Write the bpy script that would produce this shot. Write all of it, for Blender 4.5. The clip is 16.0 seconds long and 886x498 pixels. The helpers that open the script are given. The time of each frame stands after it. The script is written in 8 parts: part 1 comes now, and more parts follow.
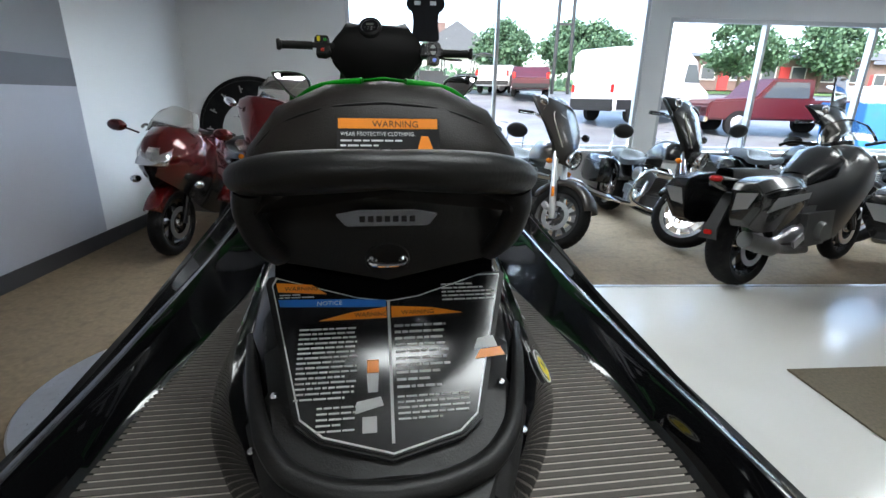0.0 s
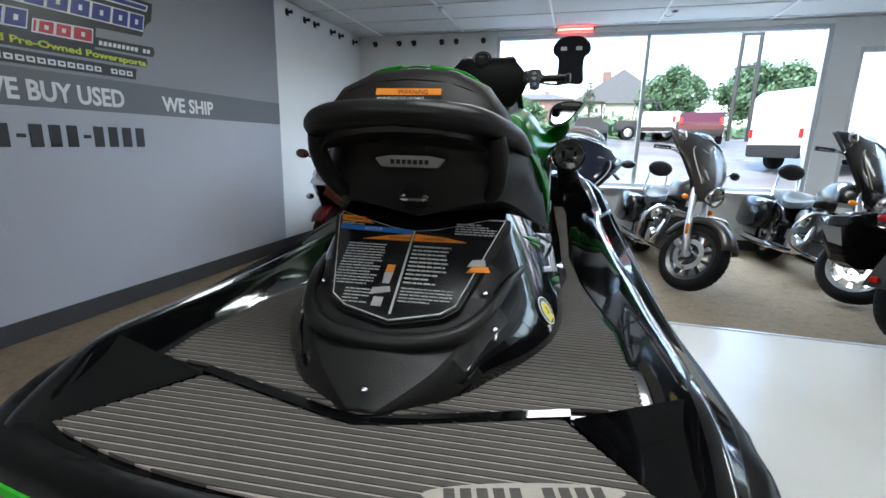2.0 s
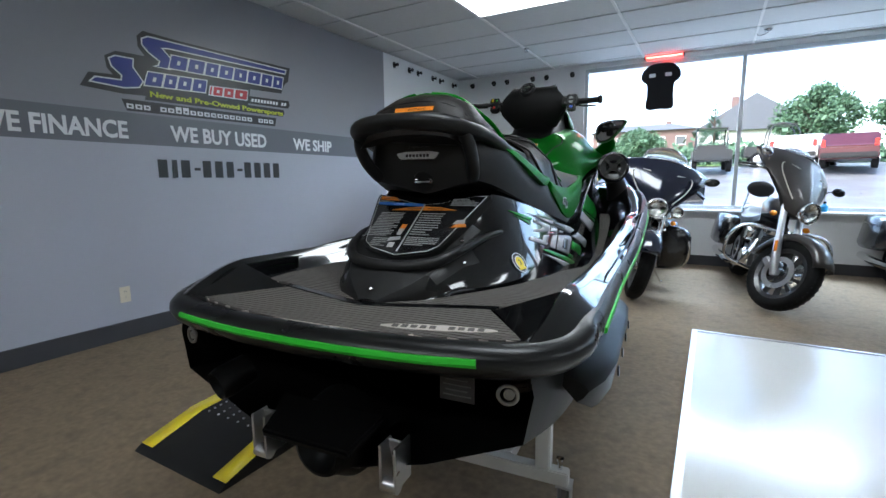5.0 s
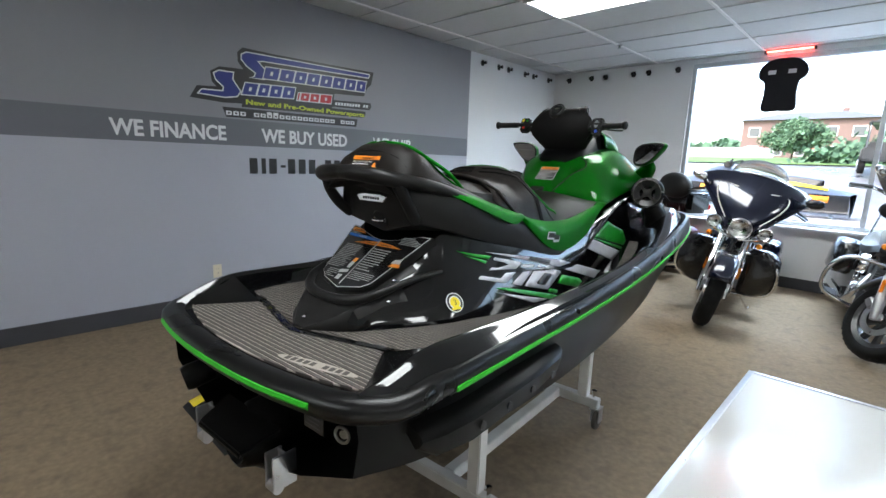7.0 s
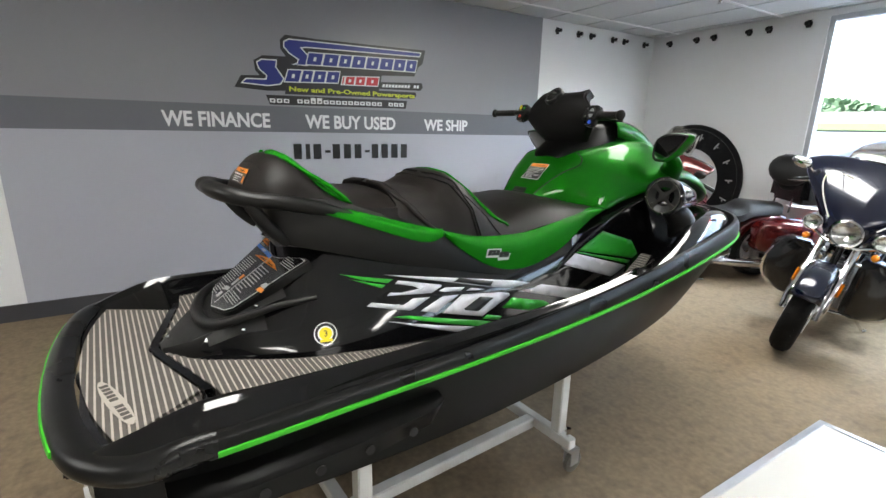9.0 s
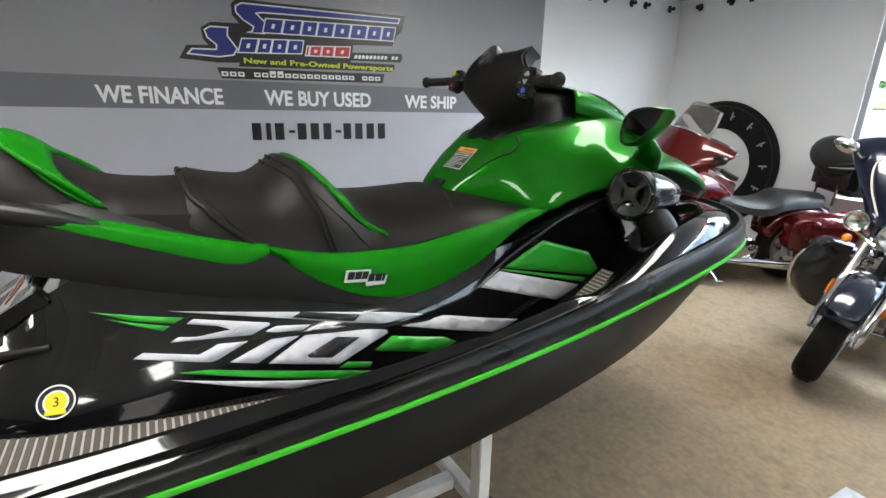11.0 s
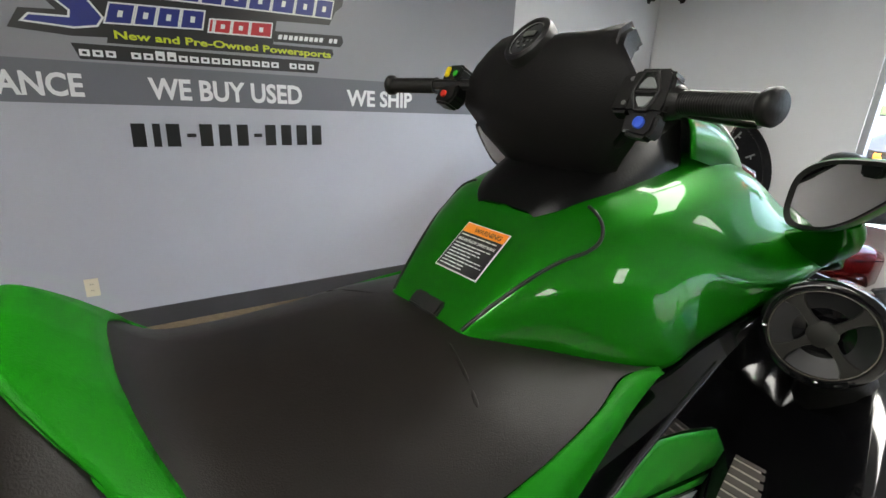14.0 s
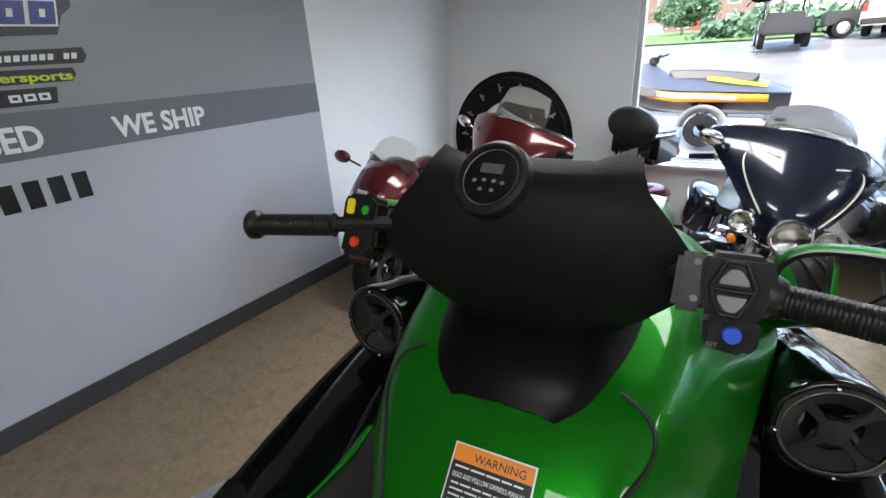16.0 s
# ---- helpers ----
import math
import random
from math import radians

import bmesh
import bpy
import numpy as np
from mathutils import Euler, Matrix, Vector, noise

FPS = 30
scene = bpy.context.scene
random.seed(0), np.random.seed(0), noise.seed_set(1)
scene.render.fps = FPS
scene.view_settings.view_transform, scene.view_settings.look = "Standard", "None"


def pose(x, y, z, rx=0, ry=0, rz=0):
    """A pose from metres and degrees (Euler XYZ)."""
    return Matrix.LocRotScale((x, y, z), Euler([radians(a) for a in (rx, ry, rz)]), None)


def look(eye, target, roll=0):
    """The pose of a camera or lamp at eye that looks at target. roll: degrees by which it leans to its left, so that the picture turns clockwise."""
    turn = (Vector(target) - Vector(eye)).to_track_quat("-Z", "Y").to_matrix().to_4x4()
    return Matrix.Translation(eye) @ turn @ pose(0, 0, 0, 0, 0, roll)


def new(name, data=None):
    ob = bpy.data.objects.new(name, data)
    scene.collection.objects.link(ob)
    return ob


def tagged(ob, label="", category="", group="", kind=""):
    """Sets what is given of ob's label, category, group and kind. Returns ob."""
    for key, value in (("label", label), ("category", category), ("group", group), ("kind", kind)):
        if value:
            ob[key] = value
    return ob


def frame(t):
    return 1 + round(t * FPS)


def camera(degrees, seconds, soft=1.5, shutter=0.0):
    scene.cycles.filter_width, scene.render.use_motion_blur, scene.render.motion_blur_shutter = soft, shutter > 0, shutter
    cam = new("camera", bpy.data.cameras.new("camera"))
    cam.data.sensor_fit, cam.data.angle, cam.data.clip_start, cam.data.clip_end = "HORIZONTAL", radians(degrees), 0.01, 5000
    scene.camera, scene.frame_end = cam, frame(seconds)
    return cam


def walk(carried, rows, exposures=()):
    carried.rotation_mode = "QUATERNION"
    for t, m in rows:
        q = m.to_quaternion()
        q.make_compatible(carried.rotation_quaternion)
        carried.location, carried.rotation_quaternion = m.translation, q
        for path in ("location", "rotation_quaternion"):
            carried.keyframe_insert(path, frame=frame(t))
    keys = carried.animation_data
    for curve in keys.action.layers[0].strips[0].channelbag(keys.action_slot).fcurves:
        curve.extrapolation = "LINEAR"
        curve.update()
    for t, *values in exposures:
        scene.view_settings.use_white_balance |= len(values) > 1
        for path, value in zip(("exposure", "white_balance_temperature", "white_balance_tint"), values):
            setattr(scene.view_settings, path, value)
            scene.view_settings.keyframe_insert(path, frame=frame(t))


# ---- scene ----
cam = camera(87.0, 16.0)
EXPOSURE = 3.70
PATH = [
    (0, (-0.055, 0.55, 1.387), (0.051, 2.45, 0.769), 1.1),
    (0.5, (0.058, 0.519, 1.383), (-0.008, 2.417, 0.756), 0.5),
    (1, (0.139, 0.458, 1.351), (-0.068, 2.358, 0.764), 1.1),
    (1.5, (0.181, 0.379, 1.317), (-0.174, 2.277, 0.796), 1.4),
    (1.8, (0.202, 0.335, 1.282), (-0.242, 2.229, 0.816), 2.0),
    (2, (0.233, 0.298, 1.257), (-0.296, 2.175, 0.815), 1.3),
    (2.5, (0.299, 0.211, 1.217), (-0.376, 2.047, 0.799), 0.0),
    (3, (0.363, 0.15, 1.166), (-0.406, 1.95, 0.757), -1.1),
    (3.2, (0.395, 0.123, 1.15), (-0.392, 1.917, 0.747), -1.3),
    (5.3, (0.746, -0.024, 1.143), (-0.272, 1.675, 0.866), 0.4),
    (5.5, (0.784, -0.017, 1.176), (-0.258, 1.669, 0.905), 1.0),
    (6, (0.914, 0.05, 1.241), (-0.195, 1.691, 0.961), 1.4),
    (6.5, (1.083, 0.153, 1.295), (-0.164, 1.683, 0.974), 1.9),
    (7, (1.199, 0.232, 1.352), (-0.167, 1.645, 0.98), 2.0),
    (7.5, (1.271, 0.379, 1.41), (-0.19, 1.69, 1.025), 1.6),
    (8, (1.337, 0.568, 1.447), (-0.212, 1.763, 1.031), 1.8),
    (8.5, (1.425, 0.774, 1.46), (-0.184, 1.867, 0.993), 1.2),
    (9, (1.469, 0.97, 1.493), (-0.185, 1.974, 0.989), 1.3),
    (9.2, (1.47, 1.035, 1.49), (-0.193, 2.017, 0.967), 1.5),
    (11.3, (1.207, 1.733, 1.477), (-0.512, 2.557, 0.872), 0.5),
    (11.5, (1.162, 1.764, 1.481), (-0.573, 2.549, 0.869), 0.0),
    (12, (0.99, 1.818, 1.477), (-0.759, 2.58, 0.875), 0.7),
    (12.5, (0.846, 1.866, 1.487), (-0.899, 2.664, 0.923), 2.2),
    (13, (0.688, 1.936, 1.51), (-1.035, 2.786, 0.954), 2.4),
    (13.5, (0.547, 1.99, 1.534), (-1.113, 2.936, 0.945), 2.5),
    (14, (0.397, 2.008, 1.549), (-1.172, 3.084, 0.933), 2.9),
    (14.5, (0.254, 2.009, 1.588), (-1.187, 3.242, 0.954), 2.2),
    (15, (0.163, 2.047, 1.655), (-1.135, 3.422, 1.003), 0.5),
    (15.5, (0.063, 2.104, 1.725), (-1.071, 3.591, 1.017), -1.0),
    (16, (-0.011, 2.132, 1.781), (-1.025, 3.679, 1.02), -3.3),
]
walk(cam, [(t, look(eye, target, roll)) for t, eye, target, roll in PATH], exposures=[(t, EXPOSURE + e, k, tint) for t, e, k, tint in (
    (0.0, -0.12, 6400, 10), (3.2, -0.12, 6200, 10), (5.5, -0.05, 6050, 10), (7.0, 0.15, 6450, 11), (9.0, 0.5, 7000, 13), (12.5, 0.6, 7000, 13), (14.0, 0.5, 7150, 13), (15.0, 0.3, 6800, 13), (16.0, 0.1, 6700, 13))])

# ---- light ----
world = bpy.data.worlds.new("sky")
scene.world = world
world.use_nodes = True
wn = world.node_tree.nodes
sky = wn.new("ShaderNodeTexSky")
sky.sky_type, sky.sun_disc = "NISHITA", False
sky.sun_elevation, sky.sun_rotation = radians(50), radians(200)
sky.air_density, sky.dust_density = 1.0, 3.0
wn["Background"].inputs["Strength"].default_value = 0.09
world.node_tree.links.new(sky.outputs[0], wn["Background"].inputs["Color"])
sun = new("sun", bpy.data.lights.new("sun", "SUN"))
sun.data.energy, sun.data.angle, sun.data.color = 0.5, radians(12), (1.0, 0.97, 0.93)
sun.matrix_world = look((0, 0, 20), (5.0, 15.0, 0))
# lamps added outside the two shop windows, standing in for the open sky's light
for nm, cx, w in (("sky_fill_lamp", 0.97, 3.7), ("sky_fill_lamp", 6.0, 5.0)):
    sl = new(nm, bpy.data.lights.new(nm, "AREA"))
    sl.data.shape, sl.data.size, sl.data.size_y = "RECTANGLE", w, 1.3
    sl.data.energy, sl.data.color = 11.0 * w, (0.70, 0.86, 1.0)
    sl.matrix_world = look((cx, 8.1, 3.55), (cx, 5.1, 0.6))


# ---- mesh tools ----
def cr(pts, n=6, closed=False):
    """A smooth line through points (Catmull-Rom)."""
    P = [Vector(p) for p in pts]
    out, m = [], len(P)
    for i in range(m if closed else m - 1):
        if closed:
            a, b, c, d = P[i - 1], P[i], P[(i + 1) % m], P[(i + 2) % m]
        else:
            a, b, c, d = P[max(i - 1, 0)], P[i], P[i + 1], P[min(i + 2, m - 1)]
        for k in range(n):
            t = k / n
            out.append(0.5 * (2 * b + (c - a) * t + (2 * a - 5 * b + 4 * c - d) * t * t + (3 * b - a - 3 * c + d) * t ** 3))
    if not closed:
        out.append(P[-1])
    return out


def part(name, bm, mat, parent=None, label="", sharp=35, bevel=0.0):
    bmesh.ops.remove_doubles(bm, verts=bm.verts, dist=1e-5)
    bmesh.ops.recalc_face_normals(bm, faces=bm.faces)
    if bevel:
        es = [e for e in bm.edges if len(e.link_faces) == 2 and e.calc_face_angle() > radians(40)]
        bmesh.ops.bevel(bm, geom=es, offset=bevel, segments=2, affect="EDGES", clamp_overlap=True)
    me = bpy.data.meshes.new(name)
    bm.to_mesh(me)
    bm.free()
    for mm in mat if isinstance(mat, (list, tuple)) else [mat]:
        me.materials.append(mm)
    me.polygons.foreach_set("use_smooth", [sharp > 0] * len(me.polygons))
    if sharp:
        me.set_sharp_from_angle(angle=radians(sharp))
    ob = new(name, me)
    ob.parent = parent
    if label:
        tagged(ob, label)
    return ob


def thing(name, m, label, category, group="", kind=""):
    ob = new(name)
    ob.matrix_world = m
    ob.empty_display_size = 0.1
    return tagged(ob, label, category, group, kind)


def B():
    return bmesh.new()


def addmesh(bm, verts, faces, mi=0):
    vs = [bm.verts.new(v) for v in verts]
    for f in faces:
        try:
            bm.faces.new([vs[i] for i in f]).material_index = mi
        except ValueError:
            pass
    return vs


def box(bm, c, s, m=None, bevel=0.0, mi=0):
    r = bmesh.ops.create_cube(bm, size=1.0)
    mat = Matrix.Translation(c) @ (m if m else Matrix.Identity(4)) @ Matrix.Diagonal((*s, 1))
    bmesh.ops.transform(bm, matrix=mat, verts=r["verts"])
    fs = {f for v in r["verts"] for f in v.link_faces}
    for f in fs:
        f.material_index = mi
    if bevel:
        es = {e for v in r["verts"] for e in v.link_edges}
        bmesh.ops.bevel(bm, geom=list(es), offset=bevel, segments=2, affect="EDGES", clamp_overlap=True)
    return bm


def loft(bm, rings, ring_closed=True, cap=True, closed=False, mi=0):
    n = len(rings[0])
    vs = [[bm.verts.new(p) for p in r] for r in rings]
    last = len(rings) if closed else len(rings) - 1
    for i in range(last):
        a, b = vs[i], vs[(i + 1) % len(rings)]
        for j in range(n if ring_closed else n - 1):
            k = (j + 1) % n
            try:
                bm.faces.new((a[j], a[k], b[k], b[j])).material_index = mi
            except ValueError:
                pass
    if cap and ring_closed and not closed:
        for r in (vs[0], vs[-1]):
            try:
                bm.faces.new(r).material_index = mi
            except ValueError:
                pass
    return bm


def tube(bm, pts, r, n=8, closed=False, flat=1.0, mi=0, cap=True):
    """A round bar along a line; r is a radius or one for each point."""
    P = [Vector(p) for p in pts]
    m = len(P)
    R = list(r) if isinstance(r, (list, tuple)) else [r] * m
    up, rings = None, []
    for i in range(m):
        a = P[i - 1] if (i or closed) else P[i]
        b = P[(i + 1) % m] if (i < m - 1 or closed) else P[i]
        d = (b - a).normalized()
        if up is None:
            up = d.orthogonal().normalized() if abs(d.z) > 0.9 else (Vector((0, 0, 1)) - d * d.z).normalized()
        else:
            up = (up - d * up.dot(d)).normalized()
        s = d.cross(up)
        rings.append([P[i] + (up * math.cos(2 * math.pi * k / n) * flat + s * math.sin(2 * math.pi * k / n)) * R[i] for k in range(n)])
    return loft(bm, rings, True, cap, closed, mi)


def rev(bm, prof, o=(0, 0, 0), axis=(0, 0, 1), n=24, mi=0):
    """A turned shape: prof holds (radius, height along the axis)."""
    q = Vector(axis).normalized().to_track_quat("Z", "Y").to_matrix()
    rings = [[Vector(o) + q @ Vector((rr * math.cos(2 * math.pi * k / n), rr * math.sin(2 * math.pi * k / n), h)) for k in range(n)] for rr, h in prof]
    return loft(bm, rings, True, True, False, mi)


def revc(bm, prof, o=(0, 0, 0), axis=(0, 0, 1), n=24, mi=0):
    """A turned ring: the closed outline prof holds (radius, height along the axis)."""
    q = Vector(axis).normalized().to_track_quat("Z", "Y").to_matrix()
    rings = [[Vector(o) + q @ Vector((rr * math.cos(2 * math.pi * k / n), rr * math.sin(2 * math.pi * k / n), h)) for k in range(n)] for rr, h in prof]
    return loft(bm, rings, True, False, True, mi)


def ring(bm, c, axis, R, r, n=32, m=8, flat=1.0, mi=0):
    q = Vector(axis).normalized().to_track_quat("Z", "Y").to_matrix()
    rings = []
    for i in range(n):
        a = 2 * math.pi * i / n
        rings.append([Vector(c) + q @ Vector(((R + r * math.cos(t)) * math.cos(a), (R + r * math.cos(t)) * math.sin(a), r * flat * math.sin(t))) for t in (2 * math.pi * k / m for k in range(m))])
    return loft(bm, rings, True, False, True, mi)


def ball(bm, c, s, m=None, n=16, mi=0):
    r = bmesh.ops.create_uvsphere(bm, u_segments=n, v_segments=max(6, n // 2), radius=1.0)
    bmesh.ops.transform(bm, matrix=Matrix.Translation(c) @ (m if m else Matrix.Identity(4)) @ Matrix.Diagonal((*s, 1)), verts=r["verts"])
    for f in {f for v in r["verts"] for f in v.link_faces}:
        f.material_index = mi
    return bm


def prism(bm, poly, m, depth, mi=0):
    """A flat outline (x, y), pushed out by depth along z, laid by the pose m."""
    a = [m @ Vector((x, y, 0)) for x, y in poly]
    b = [m @ Vector((x, y, depth)) for x, y in poly]
    return loft(bm, [a, b], True, True, False, mi)


def mirror_x(bm):
    """Add the mirror image across x = 0."""
    geom = bmesh.ops.duplicate(bm, geom=bm.verts[:] + bm.edges[:] + bm.faces[:])["geom"]
    vs = [g for g in geom if isinstance(g, bmesh.types.BMVert)]
    for v in vs:
        v.co.x = -v.co.x
    bmesh.ops.reverse_faces(bm, faces=[g for g in geom if isinstance(g, bmesh.types.BMFace)])
    return bm


def half(secs, n=4, cap=False, across=1):
    """Half cross-sections (y, [(x, z)...]) from the middle out, smoothed along y and mirrored across x = 0."""
    bm = B()
    m = len(secs[0][1])
    lines = [cr([(p[1][j][0], p[0] if not isinstance(p[0], (list, tuple)) else p[0][j], p[1][j][1]) for p in secs], n) for j in range(m)]
    rings = [[lines[j][i] for j in range(m)] for i in range(len(lines[0]))]
    if across > 1:
        rings = [cr(r, across) for r in rings]
        for r in rings:
            for p in r:
                p.x = max(p.x, 0.0)
    loft(bm, rings, False, False)
    mirror_x(bm)
    bmesh.ops.remove_doubles(bm, verts=bm.verts, dist=1e-4)
    if cap:
        bmesh.ops.holes_fill(bm, edges=[e for e in bm.edges if e.is_boundary], sides=0)
    return bm


def solid(ob, t, offset=-1.0):
    md = ob.modifiers.new("thickness", "SOLIDIFY")
    md.thickness, md.offset = t, offset
    return ob


def text(name, s, m, size, mat, parent=None, label="", depth=0.0015, xscale=1.0, shear=0.0, align="LEFT", kind="", bold=0.0):
    """Letters in the built-in font as a mesh."""
    cu = bpy.data.curves.new(name, "FONT")
    cu.body, cu.size, cu.extrude, cu.shear, cu.align_x, cu.resolution_u = s, size, depth, shear, align, 3
    cu.offset = bold
    tmp = bpy.data.objects.new(name, cu)
    me = bpy.data.meshes.new_from_object(tmp)
    bpy.data.objects.remove(tmp)
    me.transform(m @ Matrix.Diagonal((xscale, 1, 1, 1)))
    me.materials.clear()
    me.materials.append(mat)
    ob = new(name, me)
    ob.parent = parent
    return tagged(ob, label, "lettering" if not parent else "", "", kind)


# ---- materials ----
def mat(name, col, rough=0.5, metal=0.0, coat=0.0, var=0.0, scale=8.0, bump=0.0, bscale=60.0, spec=0.5, rvar=0.0, emit=0.0, trans=0.0, ior=1.45, dirt=None, dscale=1.5, damt=0.0, coords="Object", crough=0.03, flake=0.0):
    """A surface with grain at two scales: var for the colour, bump for the relief, rvar for the gloss, dirt for stains."""
    mt = bpy.data.materials.new(name)
    mt.use_nodes = True
    nt = mt.node_tree
    N, L = nt.nodes, nt.links
    p = N["Principled BSDF"]
    p.inputs["Base Color"].default_value = (*col, 1)
    p.inputs["Roughness"].default_value = rough
    p.inputs["Metallic"].default_value = metal
    p.inputs["Coat Weight"].default_value = coat
    p.inputs["Coat Roughness"].default_value = crough
    p.inputs["Specular IOR Level"].default_value = spec
    p.inputs["Transmission Weight"].default_value = trans
    p.inputs["IOR"].default_value = ior
    if emit:
        p.inputs["Emission Color"].default_value = (*col, 1)
        p.inputs["Emission Strength"].default_value = emit
    tc = N.new("ShaderNodeTexCoord")

    def noise_node(s, detail=4):
        n = N.new("ShaderNodeTexNoise")
        n.inputs["Scale"].default_value = s
        n.inputs["Detail"].default_value = detail
        L.new(tc.outputs[coords], n.inputs["Vector"])
        return n
    last = None
    if var:
        n = noise_node(scale, 6)
        mx = N.new("ShaderNodeMix")
        mx.data_type = "RGBA"
        mx.inputs[6].default_value = (*[c * (1 - var) for c in col], 1)
        mx.inputs[7].default_value = (*[min(1, c * (1 + var)) for c in col], 1)
        L.new(n.outputs["Fac"], mx.inputs[0])
        last = mx.outputs[2]
    if dirt:
        n = noise_node(dscale, 8)
        rp = N.new("ShaderNodeValToRGB")
        rp.color_ramp.elements[0].position, rp.color_ramp.elements[1].position = 0.5, 0.72
        rp.color_ramp.elements[1].color = (damt, damt, damt, 1)
        L.new(n.outputs["Fac"], rp.inputs[0])
        mx = N.new("ShaderNodeMix")
        mx.data_type = "RGBA"
        mx.inputs[6].default_value = (*col, 1)
        if last:
            L.new(last, mx.inputs[6])
        mx.inputs[7].default_value = (*dirt, 1)
        L.new(rp.outputs[0], mx.inputs[0])
        last = mx.outputs[2]
    if flake:
        vn = N.new("ShaderNodeTexVoronoi")
        vn.inputs["Scale"].default_value = 900
        L.new(tc.outputs[coords], vn.inputs["Vector"])
        mx = N.new("ShaderNodeMix")
        mx.data_type = "RGBA"
        mx.blend_type = "MULTIPLY"
        mx.inputs[0].default_value = flake
        mx.inputs[6].default_value = (*col, 1)
        if last:
            L.new(last, mx.inputs[6])
        L.new(vn.outputs["Color"], mx.inputs[7])
        last = mx.outputs[2]
    if last:
        L.new(last, p.inputs["Base Color"])
    if rvar:
        n = noise_node(scale * 0.7, 5)
        mr = N.new("ShaderNodeMapRange")
        mr.inputs[3].default_value, mr.inputs[4].default_value = max(0.0, rough - rvar), min(1.0, rough + rvar)
        L.new(n.outputs["Fac"], mr.inputs[0])
        L.new(mr.outputs[0], p.inputs["Roughness"])
    if bump:
        n = noise_node(bscale, 4)
        bp = N.new("ShaderNodeBump")
        bp.inputs["Strength"].default_value = bump
        bp.inputs["Distance"].default_value = 0.004
        L.new(n.outputs["Fac"], bp.inputs["Height"])
        L.new(bp.outputs[0], p.inputs["Normal"])
    return mt


M_WALL = mat("white_wall_paint", (0.74, 0.745, 0.75), 0.65, var=0.03, scale=1.5, bump=0.12, bscale=120, dirt=(0.5, 0.48, 0.45), dscale=0.8, damt=0.12)
M_GREY_LO = mat("light_grey_wall_wrap", (0.38, 0.39, 0.445), 0.42, var=0.03, scale=2, bump=0.06, bscale=90, rvar=0.06)
M_GREY_HI = mat("grey_wall_wrap", (0.24, 0.244, 0.266), 0.42, var=0.03, scale=2, bump=0.06, bscale=90, rvar=0.06)
M_BAND = mat("dark_grey_wall_band", (0.13, 0.135, 0.155), 0.4, var=0.04, scale=3, bump=0.05, bscale=90)
M_BASE = mat("charcoal_vinyl_baseboard", (0.045, 0.045, 0.05), 0.5, var=0.15, scale=6, bump=0.1)
M_CEIL = mat("ceiling_tile", (0.62, 0.63, 0.64), 0.85, var=0.05, scale=30, bump=0.35, bscale=180)
M_GRID = mat("ceiling_grid_metal", (0.8, 0.8, 0.8), 0.45)
M_CARPET = mat("grey_brown_carpet", (0.204, 0.154, 0.102), 0.78, var=0.4, scale=34, bump=0.6, bscale=260, dirt=(0.10, 0.081, 0.058), dscale=11, damt=0.5, spec=0.2, coords="Object")
M_TILE = mat("glossy_white_floor", (0.62, 0.60, 0.56), 0.16, var=0.04, scale=1.4, rvar=0.06, bump=0.02, bscale=12, dirt=(0.5, 0.47, 0.42), dscale=1.1, damt=0.3)
M_ALU = mat("brushed_aluminium", (0.55, 0.55, 0.56), 0.32, metal=1.0, var=0.08, scale=20, rvar=0.1)
M_ALU_FRAME = mat("anodised_window_frame", (0.5, 0.52, 0.54), 0.4, metal=0.6, var=0.05, scale=8)
M_CHROME = mat("chrome", (0.75, 0.75, 0.76), 0.08, metal=1.0, var=0.05, scale=14)
M_BLACK = mat("gloss_black_gelcoat", (0.003, 0.003, 0.0035), 0.12, spec=0.2, coat=0.8, var=0.3, scale=3, bump=0.015, bscale=9, dirt=(0.008, 0.008, 0.008), dscale=5, damt=0.3)
M_HULL = mat("satin_black_hull", (0.006, 0.0058, 0.0056), 0.32, var=0.3, scale=5, rvar=0.1, spec=0.11)
M_PLASTIC = mat("moulded_black_plastic", (0.012, 0.0117, 0.0115), 0.42, var=0.2, scale=12, bump=0.15, bscale=300, rvar=0.08, spec=0.35)
M_BUMPER = mat("satin_black_bumper", (0.005, 0.005, 0.005), 0.30, var=0.25, scale=9, bump=0.05, bscale=150, rvar=0.12, spec=0.35)
M_RUBBER = mat("black_rubber", (0.009, 0.0087, 0.0084), 0.38, var=0.25, scale=9, bump=0.12, bscale=200, rvar=0.12, spec=0.3)
M_TYRE = mat("tyre_rubber", (0.007, 0.007, 0.0075), 0.8, var=0.3, scale=15, bump=0.3, bscale=90, dirt=(0.03, 0.028, 0.026), dscale=9, damt=0.35, spec=0.2)
M_VINYL = mat("black_marine_vinyl", (0.009, 0.0085, 0.0085), 0.48, var=0.2, scale=7, bump=0.25, bscale=420, rvar=0.07, spec=0.13)
M_VINYL2 = mat("dark_brown_grey_vinyl", (0.0115, 0.0095, 0.0083), 0.42, var=0.25, scale=7, bump=0.18, bscale=520, rvar=0.09, spec=0.20)
M_GVINYL = mat("green_marine_vinyl", (0.001, 0.15, 0.004), 0.42, var=0.12, scale=9, bump=0.2, bscale=420, spec=0.08)
M_SEAM = mat("dark_polished_trim", (0.05, 0.05, 0.053), 0.18, metal=0.8, var=0.1, scale=12)
M_GREEN = mat("candy_green_paint", (0.0008, 0.132, 0.003), 0.33, metal=0.4, coat=0.4, crough=0.02, var=0.10, scale=3, flake=0.12, spec=0.03)
